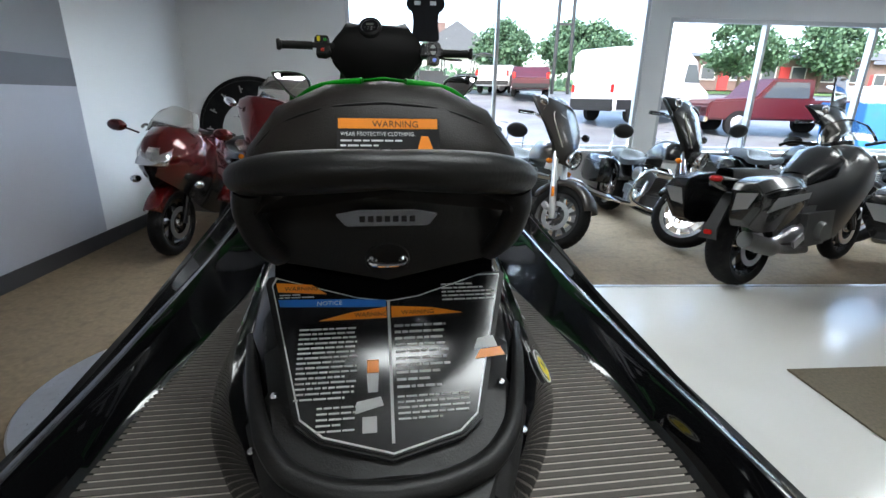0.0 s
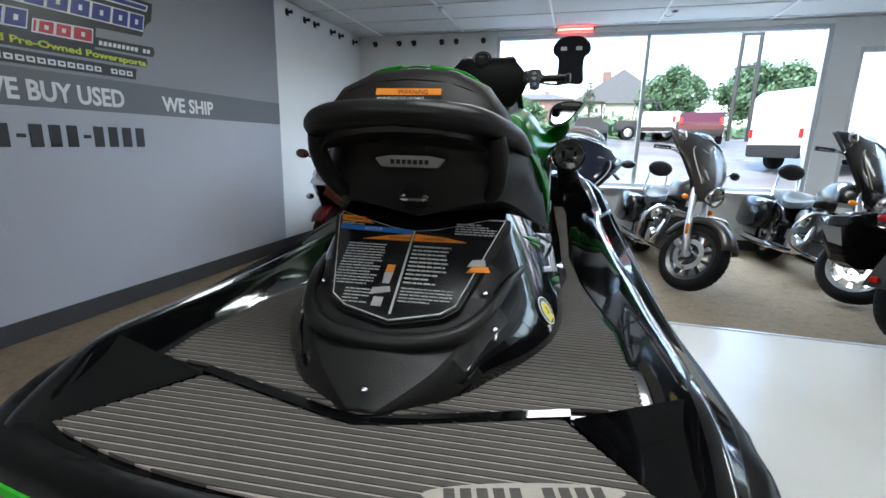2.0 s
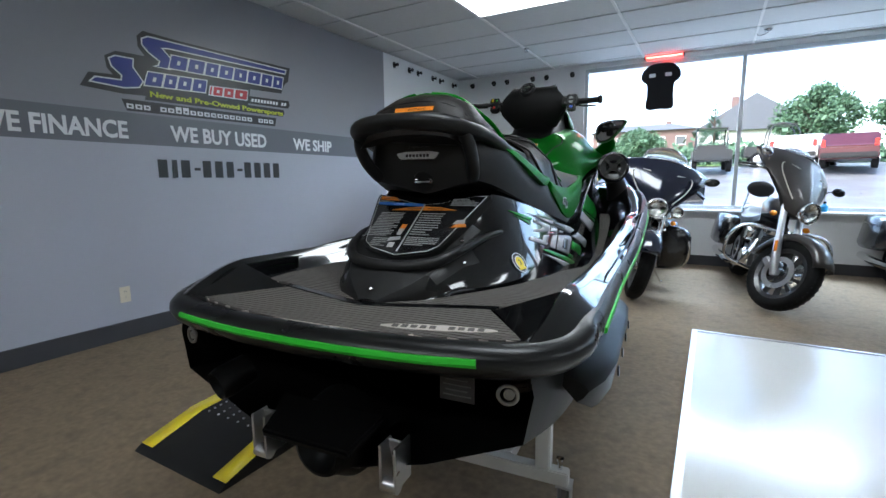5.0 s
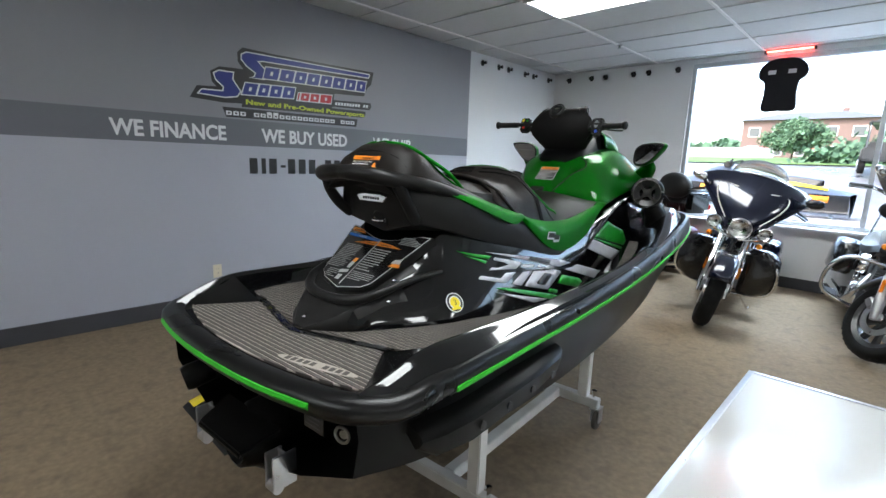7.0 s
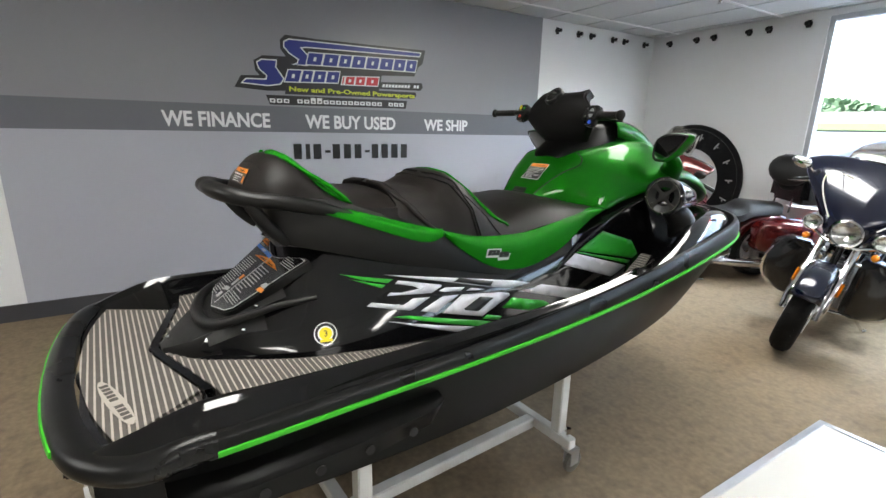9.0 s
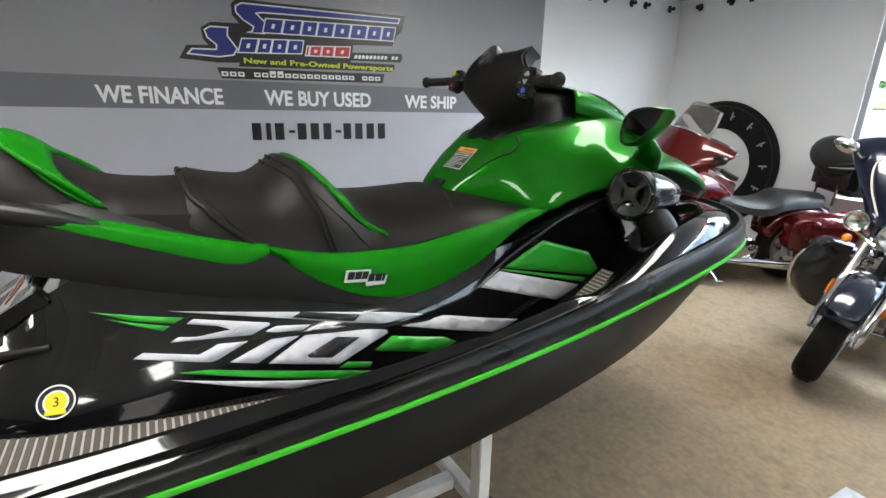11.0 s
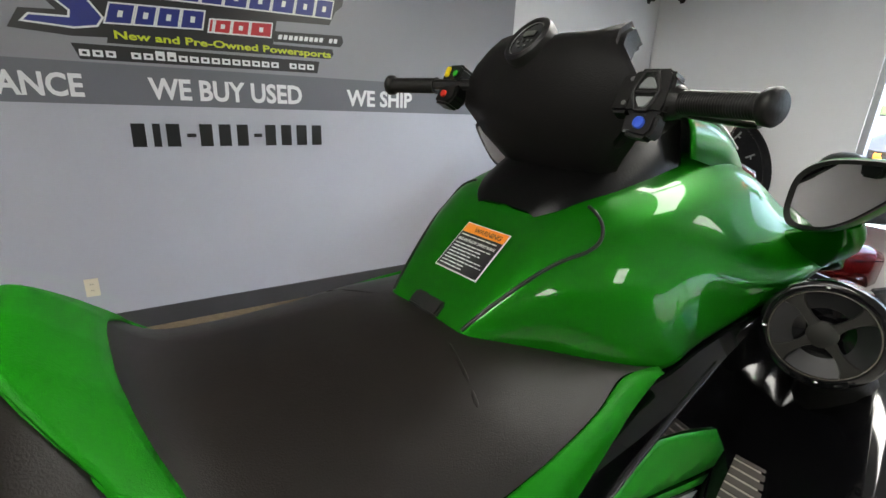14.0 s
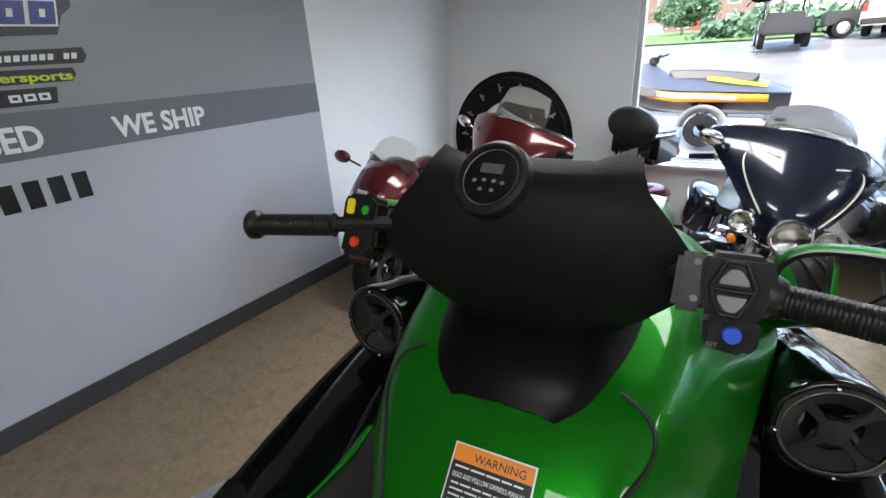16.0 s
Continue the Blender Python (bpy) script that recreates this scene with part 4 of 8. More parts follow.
for s in (1, -1):
    for nm, mm, lb, poly in GRAPHICS:
        side_decal(nm, poly, mm, s, lb)
    side_decal("digit_hole", [(1.279, 0.900), (1.339, 0.885), (1.257, 0.852), (1.201, 0.867), (1.198, 0.873)], M_INKBLK, s, "black middle of the digit", 0.0045)
    side_decal("badge_bar", [(1.176, 0.967), (1.200, 0.976), (1.350, 0.942), (1.330, 0.928)], M_INKBLK, s, "black lettering bar", 0.0045)
    bm = B()
    line_ = []
    for p in cr([(0, 1.081, 0.937), (0, 1.441, 0.894), (0, 1.603, 0.886), (0, 1.668, 0.902), (0, 1.75, 0.966), (0, 1.88, 1.043), (0, 2.03, 1.115), (0, 2.13, 1.155)], 8):
        h = PED.ray_cast(Vector((s * 0.8, p.y, p.z)), Vector((-s, 0, 0)))
        line_.append(Vector((s * float(np.interp(p.y, [1.6, 1.8, 2.13], [0.322, 0.322, 0.332])) if p.y > 1.6 else (h[0].x if h[0] else s * 0.3) + s * 0.003, p.y, p.z)))
    for _ in range(12):
        line_ = [line_[0]] + [Vector(((a.x + 2 * b.x + c_.x) / 4, b.y, b.z)) for a, b, c_ in zip(line_, line_[1:], line_[2:])] + [line_[-1]]
    tube(bm, line_, [float(np.interp(p.y, [1.55, 1.75], [0.0032, 0.0055])) for p in line_], 8)
    part("seam_trim", bm, M_SEAM, ski, "thin dark polished seam along the side", 60)

# round sticker with a 3
def round_sticker(s):
    o = Vector((s * 0.55, 0.70, 0.885))
    h = PED.ray_cast(o, Vector((-s, 0, 0)))
    nrm = h[1] if h[1].x * s > 0 else -h[1]
    z = nrm
    y = (Vector((0, 0, 1)) - z * z.z).normalized()
    x = y.cross(z)
    m = Matrix((x, y, z)).transposed().to_4x4()
    m.translation = h[0] + nrm * 0.004
    bm = B()
    rev(bm, [(0.0, 0), (0.034, 0), (0.034, 0.0015), (0.0, 0.0015)], n=40)
    bmesh.ops.transform(bm, matrix=m, verts=bm.verts)
    st_ = part("round_sticker", bm, M_WHITE, ski, "white round sticker with a yellow centre and 3")
    bm = B()
    ring(bm, (0, 0, 0.0017), (0, 0, 1), 0.027, 0.004, 40, 6, 0.1)
    bmesh.ops.transform(bm, matrix=m, verts=bm.verts)
    part("ring", bm, M_INKBLK, st_)
    bm = B()
    rev(bm, [(0.0, 0.0015), (0.019, 0.0015), (0.019, 0.0025), (0.0, 0.0025)], n=32)
    box(bm, (0, -0.021, 0.002), (0.036, 0.008, 0.0016))
    bmesh.ops.transform(bm, matrix=m, verts=bm.verts)
    part("centre", bm, M_YELLOW, st_)
    text("numeral", "3", m @ Matrix.Translation((-0.006, -0.009, 0.0028)), 0.026, M_INKBLK, st_, depth=0.0003)


round_sticker(1)

# notice panel on the rear of the pedestal
NP = Matrix.Translation((0, 0.455, 0.935)) @ Matrix.Rotation(radians(33.7), 4, "X")  # panel plane, v up its slope
NPL = 0.283
panel_out = [(-0.095, 0.016), (0.0, -0.012), (0.095, 0.012), (0.122, 0.035), (0.197, NPL - 0.005), (0.16, NPL - 0.005), (0.05, NPL - 0.045), (0.0, NPL - 0.053), (-0.05, NPL - 0.045), (-0.185, NPL), (-0.19, NPL - 0.015), (-0.128, 0.042)]
bm = B()
prism(bm, [(x * 1.06, (v - 0.12) * 1.05 + 0.12) for x, v in panel_out], NP @ Matrix.Translation((0, 0, -0.03)), 0.032)
part("panel_backing", bm, M_PLASTIC, ski, bevel=0.004)
bm = B()
prism(bm, panel_out, NP @ Matrix.Translation((0, 0, 0.0025)), 0.0012)
notice = part("notice_label", bm, mat("white_print_line", (0.6, 0.6, 0.6), 0.3), ski, "large black notice label with white print, orange and blue bars")
bm = B()
prism(bm, [(x * 0.985, (v - 0.12) * 0.98 + 0.12) for x, v in panel_out], NP @ Matrix.Translation((0, 0, 0.0032)), 0.0012)
part("label_face", bm, mat("glossy_black_label", (0.01, 0.01, 0.011), 0.22, coat=1.0, crough=0.13), notice)


def np_quad(bm, pts, h=0.0012, z=0.0046):
    prism(bm, pts, NP @ Matrix.Translation((0, 0, z)), h)


def print_lines(bm, x0, x1, v0, v1, n, seed, quad, th=0.32):
    rnd = random.Random(seed)
    p = (v1 - v0) / n
    for i in range(n):
        v = v1 - (i + 0.5) * p
        end = x0 + (x1 - x0) * rnd.choice((1, 1, 1, 0.95, 0.6, 0.8))
        x = x0
        while x < end - 0.002:
            w = min(rnd.uniform(0.006, 0.02), end - x)
            quad(bm, [(x, v - p * th / 2), (x + w, v - p * th / 2), (x + w, v + p * th / 2), (x, v + p * th / 2)])
            x += w + 0.0022


bm = B()
np_quad(bm, [(-0.183, NPL - 0.012), (-0.178, NPL - 0.03), (-0.10, NPL - 0.037), (-0.125, NPL - 0.018)])
part("orange_bar", bm, M_ORANGE, notice, "orange heading bar")
bm = B()
np_quad(bm, [(-0.11, NPL - 0.087), (-0.004, NPL - 0.086), (-0.004, NPL - 0.066), (-0.06, NPL - 0.074)])
part("orange_bar", bm, M_ORANGE, notice, "orange heading bar")
bm = B()
np_quad(bm, [(0.004, NPL - 0.086), (0.12, NPL - 0.082), (0.07, NPL - 0.07), (0.004, NPL - 0.065)])
part("orange_bar", bm, M_ORANGE, notice, "orange heading bar")
bm = B()
np_quad(bm, [(0.13, 0.118), (0.178, 0.122), (0.172, 0.136), (0.14, 0.133)], 0.0014)
part("orange_bar", bm, M_ORANGE, notice, "orange heading bar")
bm = B()
np_quad(bm, [(-0.035, 0.105), (-0.018, 0.105), (-0.018, 0.125), (-0.035, 0.125)], 0.001)
part("orange_bar", bm, M_ORANGE, notice, "orange heading bar")
bm = B()
np_quad(bm, [(-0.172, NPL - 0.058), (-0.004, NPL - 0.066), (-0.004, NPL - 0.053), (-0.055, NPL - 0.049), (-0.176, NPL - 0.045)])
part("blue_bar", bm, M_BLUE, notice, "blue heading bar")
bm = B()
print_lines(bm, -0.138, -0.05, 0.066, NPL - 0.098, 15, 1, np_quad)
print_lines(bm, -0.105, -0.05, 0.02, 0.06, 5, 2, np_quad)
print_lines(bm, 0.008, 0.09, 0.075, NPL - 0.096, 10, 3, np_quad)
print_lines(bm, 0.008, 0.112, 0.03, 0.07, 5, 4, np_quad)
print_lines(bm, 0.09, 0.18, NPL - 0.06, NPL - 0.022, 5, 5, np_quad)
print_lines(bm, -0.175, -0.12, NPL - 0.044, NPL - 0.034, 2, 6, np_quad)
np_quad(bm, [(-0.0022, 0.002), (0.0022, 0.002), (0.0022, NPL - 0.055), (-0.0022, NPL - 0.055)])
np_quad(bm, [(0.130, 0.134), (0.168, 0.137), (0.164, 0.156), (0.138, 0.152)])
np_quad(bm, [(-0.052, 0.045), (-0.012, 0.055), (-0.016, 0.068), (-0.05, 0.062)])
np_quad(bm, [(-0.042, 0.018), (-0.022, 0.018), (-0.022, 0.04), (-0.042, 0.04)])
np_quad(bm, [(-0.034, 0.075), (-0.02, 0.075), (-0.018, 0.104), (-0.036, 0.104)])
tagged(part("print", bm, mat("pale_print", (0.42, 0.42, 0.42), 0.3), notice, "rows of fine white print"), kind="stuff")
for s_, u, v, sz, mm in (("WARNING", -0.168, NPL - 0.029, 0.011, M_INKBLK), ("NOTICE", -0.115, NPL - 0.059, 0.011, M_WHITE), ("WARNING", -0.055, NPL - 0.083, 0.011, M_INKBLK), ("WARNING", 0.02, NPL - 0.082, 0.011, M_INKBLK)):
    text("heading", s_, NP @ Matrix.Translation((u, v, 0.0062)), sz, mm, notice, depth=0.0002)

# seat base: the swept black wedge under the rear seat, with the grab handle
WB = [
    ((0.598, 0.598, 0.60, 0.598, 0.605, 0.638, 0.655), [(0.0, 1.300), (0.11, 1.298), (0.138, 1.285), (0.148, 1.245), (0.162, 1.195), (0.168, 1.142), (0.0, 1.098)]),
    ((0.63, 0.63, 0.63, 0.625, 0.632, 0.66, 0.675), [(0.0, 1.312), (0.12, 1.308), (0.162, 1.290), (0.178, 1.248), (0.192, 1.195), (0.190, 1.138), (0.0, 1.095)]),
    (0.75, [(0.0, 1.305), (0.14, 1.30), (0.215, 1.275), (0.238, 1.235), (0.236, 1.17), (0.218, 1.115), (0.0, 1.09)]),
    (0.95, [(0.0, 1.255), (0.15, 1.25), (0.235, 1.215), (0.262, 1.175), (0.266, 1.11), (0.255, 1.058), (0.0, 1.05)]),
    (1.15, [(0.0, 1.20), (0.15, 1.195), (0.245, 1.165), (0.278, 1.13), (0.288, 1.065), (0.28, 1.012), (0.0, 1.0)]),
    (1.35, [(0.0, 1.12), (0.15, 1.115), (0.255, 1.085), (0.290, 1.06), (0.304, 1.01), (0.306, 0.968), (0.0, 0.95)]),
    (1.48, [(0.0, 1.06), (0.15, 1.055), (0.26, 1.03), (0.290, 1.01), (0.306, 0.975), (0.315, 0.943), (0.0, 0.93)]),
    (1.62, [(0.0, 1.0), (0.15, 0.99), (0.26, 0.975), (0.30, 0.96), (0.316, 0.935), (0.323, 0.915), (0.0, 0.90)]),
]
bm = half(WB, 5, cap=True)
wedge = part("seat_base", bm, M_PLASTIC, ski, "swept satin black seat base", 40)
hd = cr([(0.258, 1.02, 1.155), (0.240, 0.87, 1.207), (0.218, 0.74, 1.248), (0.200, 0.63, 1.274), (0.176, 0.545, 1.286), (0.132, 0.497, 1.298), (0.06, 0.474, 1.305), (0.0, 0.47, 1.307)], 6)
hd = hd + [Vector((-p.x, p.y, p.z)) for p in reversed(hd[:-1])]
bm = B()
nh = len(hd)
tube(bm, hd, [0.026 + 0.004 * math.sin(math.pi * min(1, 2.2 * abs(2 * i / (nh - 1) - 1))) - 0.018 * max(0, abs(2 * i / (nh - 1) - 1) - 0.7) / 0.3 for i in range(nh)], 14, flat=0.85)
for s in (1, -1):
    tube(bm, cr([(s * 0.176, 0.545, 1.272), (s * 0.184, 0.565, 1.235), (s * 0.180, 0.60, 1.19), (s * 0.165, 0.645, 1.15)], 4), [0.02] * 12 + [0.018], 10)
part("grab_handle", bm, M_RUBBER, ski, "thick black grab handle behind the seat", 50)
bm = B()
prism(bm, [(-0.075, 0.004), (-0.06, -0.014), (0.06, -0.014), (0.075, 0.004), (0.04, 0.010), (-0.04, 0.010)], pose(0, 0.603, 1.220, 82, 0, 0), 0.010)
bdg = part("badge", bm, M_CHROME, ski, "silver badge", bevel=0.002)
for k in range(7):
    part("letter_bar", box(B(), (-0.036 + k * 0.012, 0.5925, 1.2175), (0.008, 0.001, 0.010)), M_INKBLK, bdg)
bm = B()
rev(bm, [(0.0, 0.0), (0.036, 0.0), (0.034, 0.003), (0.02, 0.004), (0.0, 0.003)], (0, 0.640, 1.140), (0, -1, -0.45), 28)
part("lock_recess", bm, M_RUBBER, ski)
bm = B()
tube(bm, cr([(-0.024, 0.638, 1.142), (-0.022, 0.622, 1.138), (0.022, 0.622, 1.138), (0.024, 0.638, 1.142)], 4), 0.0045, 8)
for sx in (-0.022, 0.022):
    rev(bm, [(0.0, 0), (0.009, 0), (0.008, 0.006), (0.0, 0.007)], (sx * 1.1, 0.640, 1.142), (0, -1, -0.3), 12)
part("tow_loop", bm, M_CHROME, ski, "chrome loop")

bm = B()
box(bm, (0, 0.600, 1.247), (0.075, 0.010, 0.008), None, 0.003)
part("slot", bm, M_INKBLK, ski, "narrow slot above the badge")
# small printed plate under the grab handle
bm = B()
box(bm, (0, 0.600, 1.276), (0.118, 0.008, 0.026))
plate_ = part("small_label", bm, M_INKBLK, ski, "small black label with a white border")
bm = B()
for dx, dz, w_, h_ in ((0, 0.0115, 0.114, 0.0012), (0, -0.0115, 0.114, 0.0012), (-0.0565, 0, 0.0012, 0.024), (0.0565, 0, 0.0012, 0.024), (-0.012, 0.005, 0.08, 0.0022), (-0.016, 0.0, 0.07, 0.0022), (-0.010, -0.005, 0.082, 0.0022), (0.045, 0.001, 0.012, 0.014)):
    box(bm, (dx, 0.5955, 1.276 + dz), (w_, 0.001, h_))
part("print", bm, M_WHITE, plate_)

# seats
RS = [
    (0.537, [(0.0, 1.276), (0.064, 1.274), (0.124, 1.265), (0.157, 1.252), (0.168, 1.238)]),
    (0.552, [(0.0, 1.309), (0.067, 1.307), (0.130, 1.296), (0.165, 1.276), (0.177, 1.252)]),
    (0.570, [(0.0, 1.345), (0.07, 1.343), (0.135, 1.330), (0.170, 1.305), (0.182, 1.27)]),
    (0.602, [(0.0, 1.387), (0.08, 1.382), (0.148, 1.355), (0.186, 1.312), (0.197, 1.27)]),
    (0.645, [(0.0, 1.408), (0.082, 1.401), (0.152, 1.370), (0.192, 1.318), (0.203, 1.268)]),
    (0.69, [(0.0, 1.395), (0.082, 1.389), (0.154, 1.360), (0.197, 1.310), (0.207, 1.262)]),
    (0.76, [(0.0, 1.335), (0.085, 1.332), (0.155, 1.315), (0.205, 1.28), (0.213, 1.245)]),
    (0.82, [(0.0, 1.298), (0.09, 1.297), (0.16, 1.285), (0.215, 1.255), (0.225, 1.225)]),
    (0.92, [(0.0, 1.284), (0.10, 1.282), (0.175, 1.268), (0.228, 1.24), (0.24, 1.20)]),
    (0.99, [(0.0, 1.282), (0.10, 1.280), (0.178, 1.266), (0.235, 1.235), (0.25, 1.185)]),
    (1.05, [(0.0, 1.276), (0.10, 1.274), (0.18, 1.258), (0.24, 1.225), (0.258, 1.17)]),
]
bm = half(RS, 5)
bmesh.ops.holes_fill(bm, edges=[e for e in bm.edges if e.is_boundary], sides=0)
rs_tree_bm = bm.copy()
bmesh.ops.recalc_face_normals(rs_tree_bm, faces=rs_tree_bm.faces)
rear_seat = part("rear_seat", bm, M_VINYL2, ski, "black vinyl passenger seat with a small backrest", 45)
FS = [
    (0.985, [(0.0, 1.296), (0.10, 1.294), (0.175, 1.279), (0.225, 1.25), (0.245, 1.21)]),
    (1.01, [(0.0, 1.303), (0.10, 1.300), (0.18, 1.282), (0.238, 1.245), (0.258, 1.19)]),
    (1.07, [(0.0, 1.289), (0.10, 1.287), (0.185, 1.270), (0.248, 1.225), (0.268, 1.16)]),
    (1.15, [(0.0, 1.281), (0.10, 1.280), (0.19, 1.262), (0.256, 1.21), (0.276, 1.14)]),
    (1.20, [(0.0, 1.306), (0.10, 1.303), (0.19, 1.279), (0.262, 1.212), (0.282, 1.128)]),
    (1.245, [(0.0, 1.336), (0.10, 1.331), (0.185, 1.300), (0.266, 1.215), (0.287, 1.12)]),
    (1.29, [(0.0, 1.321), (0.10, 1.316), (0.185, 1.288), (0.268, 1.205), (0.29, 1.113)]),
    (1.35, [(0.0, 1.268), (0.10, 1.264), (0.185, 1.242), (0.27, 1.175), (0.292, 1.106)]),
] + [
    (1.41, [(0.0, 1.222), (0.10, 1.218), (0.19, 1.197), (0.27, 1.148), (0.293, 1.104)]),
    (1.50, [(0.0, 1.212), (0.10, 1.208), (0.19, 1.188), (0.268, 1.142), (0.293, 1.104)]),
    (1.62, [(0.0, 1.213), (0.10, 1.209), (0.19, 1.190), (0.268, 1.150), (0.295, 1.118)]),
    (1.74, [(0.0, 1.216), (0.10, 1.212), (0.19, 1.194), (0.268, 1.160), (0.298, 1.136)]),
    (1.86, [(0.0, 1.20), (0.10, 1.198), (0.18, 1.188), (0.25, 1.168), (0.286, 1.150)]),
    (1.95, [(0.0, 1.16), (0.10, 1.163), (0.18, 1.170), (0.235, 1.169), (0.267, 1.162)]),
    (2.03, [(0.0, 1.10), (0.10, 1.115), (0.18, 1.135), (0.25, 1.152), (0.278, 1.155)]),
]
bm = half(FS, 5)
bmesh.ops.holes_fill(bm, edges=[e for e in bm.edges if e.is_boundary], sides=0)
fs_tree_bm = bm.copy()
front_seat = part("front_seat", bm, M_VINYL2, ski, "dark vinyl driver's seat with a raised bolster", 45)
bmesh.ops.recalc_face_normals(fs_tree_bm, faces=fs_tree_bm.faces)
# green skirts of both seats
def skirt(name, rows, label):
    """rows: y, (x, z) upper edge, (x, z) lower edge."""
    for s in (1, -1):
        bm = B()
        up = cr([(s * r[1][0], r[0], r[1][1]) for r in rows], 5)
        lo = cr([(s * r[2][0], r[0], r[2][1]) for r in rows], 5)
        md = [(a + b) / 2 + Vector((s * 0.008, 0, 0)) for a, b in zip(up, lo)]
        loft(bm, [up, md, lo, [p - Vector((s * 0.03, 0, 0)) for p in lo]], False, False)
        ob = part(name, bm, M_GVINYL, ski, label, 60)
        solid(ob, 0.006, 0.0)


skirt("rear_skirt", [(0.60, (0.176, 1.288), (0.184, 1.278)), (0.72, (0.212, 1.266), (0.232, 1.245)), (0.85, (0.240, 1.232), (0.262, 1.198)), (1.0, (0.262, 1.188), (0.284, 1.142)), (1.08, (0.270, 1.166), (0.290, 1.122)), (1.14, (0.276, 1.154), (0.290, 1.138))], "green vinyl skirt of the passenger seat")
skirt("front_skirt", [(1.14, (0.276, 1.148), (0.278, 1.142)), (1.22, (0.286, 1.128), (0.296, 1.075)), (1.32, (0.293, 1.112), (0.306, 1.012)), (1.42, (0.296, 1.106), (0.312, 0.978)), (1.52, (0.297, 1.106), (0.312, 0.97)), (1.62, (0.30, 1.118), (0.312, 0.985)), (1.74, (0.302, 1.138), (0.314, 1.03)), (1.86, (0.290, 1.152), (0.306, 1.095)), (1.95, (0.271, 1.164), (0.294, 1.13)), (2.03, (0.281, 1.158), (0.287, 1.148))], "green vinyl skirt of the driver's seat")


def ridge(name, pts, r, m, label="", tree=None, lift=0.0012):
    for s in (1, -1):
        bm = B()
        line = cr([(s * x, y, z) for x, y, z in pts], 6)
        if tree:
            hits = [tree.find_nearest(p) for p in line]
            line = [h[0] + h[1] * lift for h in hits]
        tube(bm, line, r, 8)
        part(name, bm, m, ski, label, 60)


def slope_panel(name, tree, top, low, label):
    """Green vinyl laid on a seat between two lines given as x, y."""
    bm = B()
    a = cr([(x, y, 0) for x, y in top], 6)
    b = cr([(x, y, 0) for x, y in low], 6)
    a = [Vector((-p.x, p.y, 0)) for p in reversed(a[1:])] + a
    b = [Vector((-p.x, p.y, 0)) for p in reversed(b[1:])] + b
    rings = []
    for k in range(9):
        r = []
        for p, q in zip(a, b):
            m_ = p.lerp(q, k / 8)
            h = tree.ray_cast(Vector((m_.x, m_.y, 2.0)), Vector((0, 0, -1)))
            r.append(Vector((m_.x, m_.y, (h[0].z if h[0] else 1.2) + (0.0035 if 0 < k < 8 else 0.001))))
        rings.append(r)
    loft(bm, rings, False, False)
    solid(part(name, bm, M_GVINYL, ski, label, 70), 0.004, 1.0)


slope_panel("green_panel", BVHTree.FromBMesh(fs_tree_bm), [(0.0, 1.258), (0.06, 1.262), (0.115, 1.276), (0.185, 1.322), (0.240, 1.378), (0.276, 1.450)], [(0.0, 1.348), (0.06, 1.349), (0.12, 1.356), (0.18, 1.372), (0.228, 1.396), (0.275, 1.454)], "green vinyl front of the bolster")
slope_panel("green_panel", BVHTree.FromBMesh(rs_tree_bm), [(0.0, 0.655), (0.10, 0.670), (0.152, 0.715), (0.188, 0.775), (0.208, 0.83)], [(0.0, 0.735), (0.10, 0.75), (0.158, 0.78), (0.195, 0.812), (0.212, 0.838)], "green vinyl front of the backrest")
# green piping along backrest and bolster edges, seams
ridge("piping", [(0.03, 0.640, 1.405), (0.10, 0.665, 1.394), (0.152, 0.715, 1.355), (0.188, 0.775, 1.312), (0.208, 0.83, 1.262)], [0.007] * 24 + [0.004], M_GVINYL, "green piping")
ridge("piping", [(0.02, 1.260, 1.332), (0.105, 1.275, 1.321), (0.185, 1.325, 1.258), (0.235, 1.385, 1.192), (0.268, 1.428, 1.142)], [0.005] * 24 + [0.003], M_GVINYL, "green piping")
FTREE = BVHTree.FromBMesh(fs_tree_bm)
for off in (0.0, 0.014):
    ridge("seam", [(0.02, 1.205 + off * 1.6, 1.311 + off * 0.6), (0.10, 1.21 + off * 1.6, 1.310 + off * 0.6), (0.185, 1.232 + off * 1.6, 1.290 + off * 0.3), (0.252, 1.262 + off, 1.225), (0.288, 1.29 + off, 1.118)], 0.0045, M_VINYL, "raised seam", FTREE)
ridge("seam", [(0.19, 1.235, 1.295), (0.24, 1.30, 1.235), (0.272, 1.355, 1.165), (0.291, 1.40, 1.108)], 0.0022, M_VINYL, "raised seam", FTREE, 0.0006)
ridge("seam", [(0.02, 0.988, 1.305), (0.12, 0.988, 1.298), (0.185, 0.992, 1.278), (0.225, 1.01, 1.25), (0.250, 1.05, 1.21), (0.268, 1.10, 1.165), (0.274, 1.135, 1.150)], [0.0075] * 32 + [0.006, 0.005, 0.004, 0.003, 0.002], M_VINYL2, "rolled seat edge", FTREE, 0.001)
ridge("seam", [(0.02, 1.012, 1.305), (0.12, 1.012, 1.30), (0.185, 1.016, 1.278), (0.225, 1.034, 1.25), (0.250, 1.075, 1.20), (0.270, 1.12, 1.155)], 0.0016, M_VINYL, "stitched seam", FTREE, 0.0006)
ridge("seam", [(0.0, 0.594, 1.378), (0.08, 0.594, 1.370), (0.145, 0.594, 1.345), (0.184, 0.594, 1.303)], 0.0025, M_VINYL)
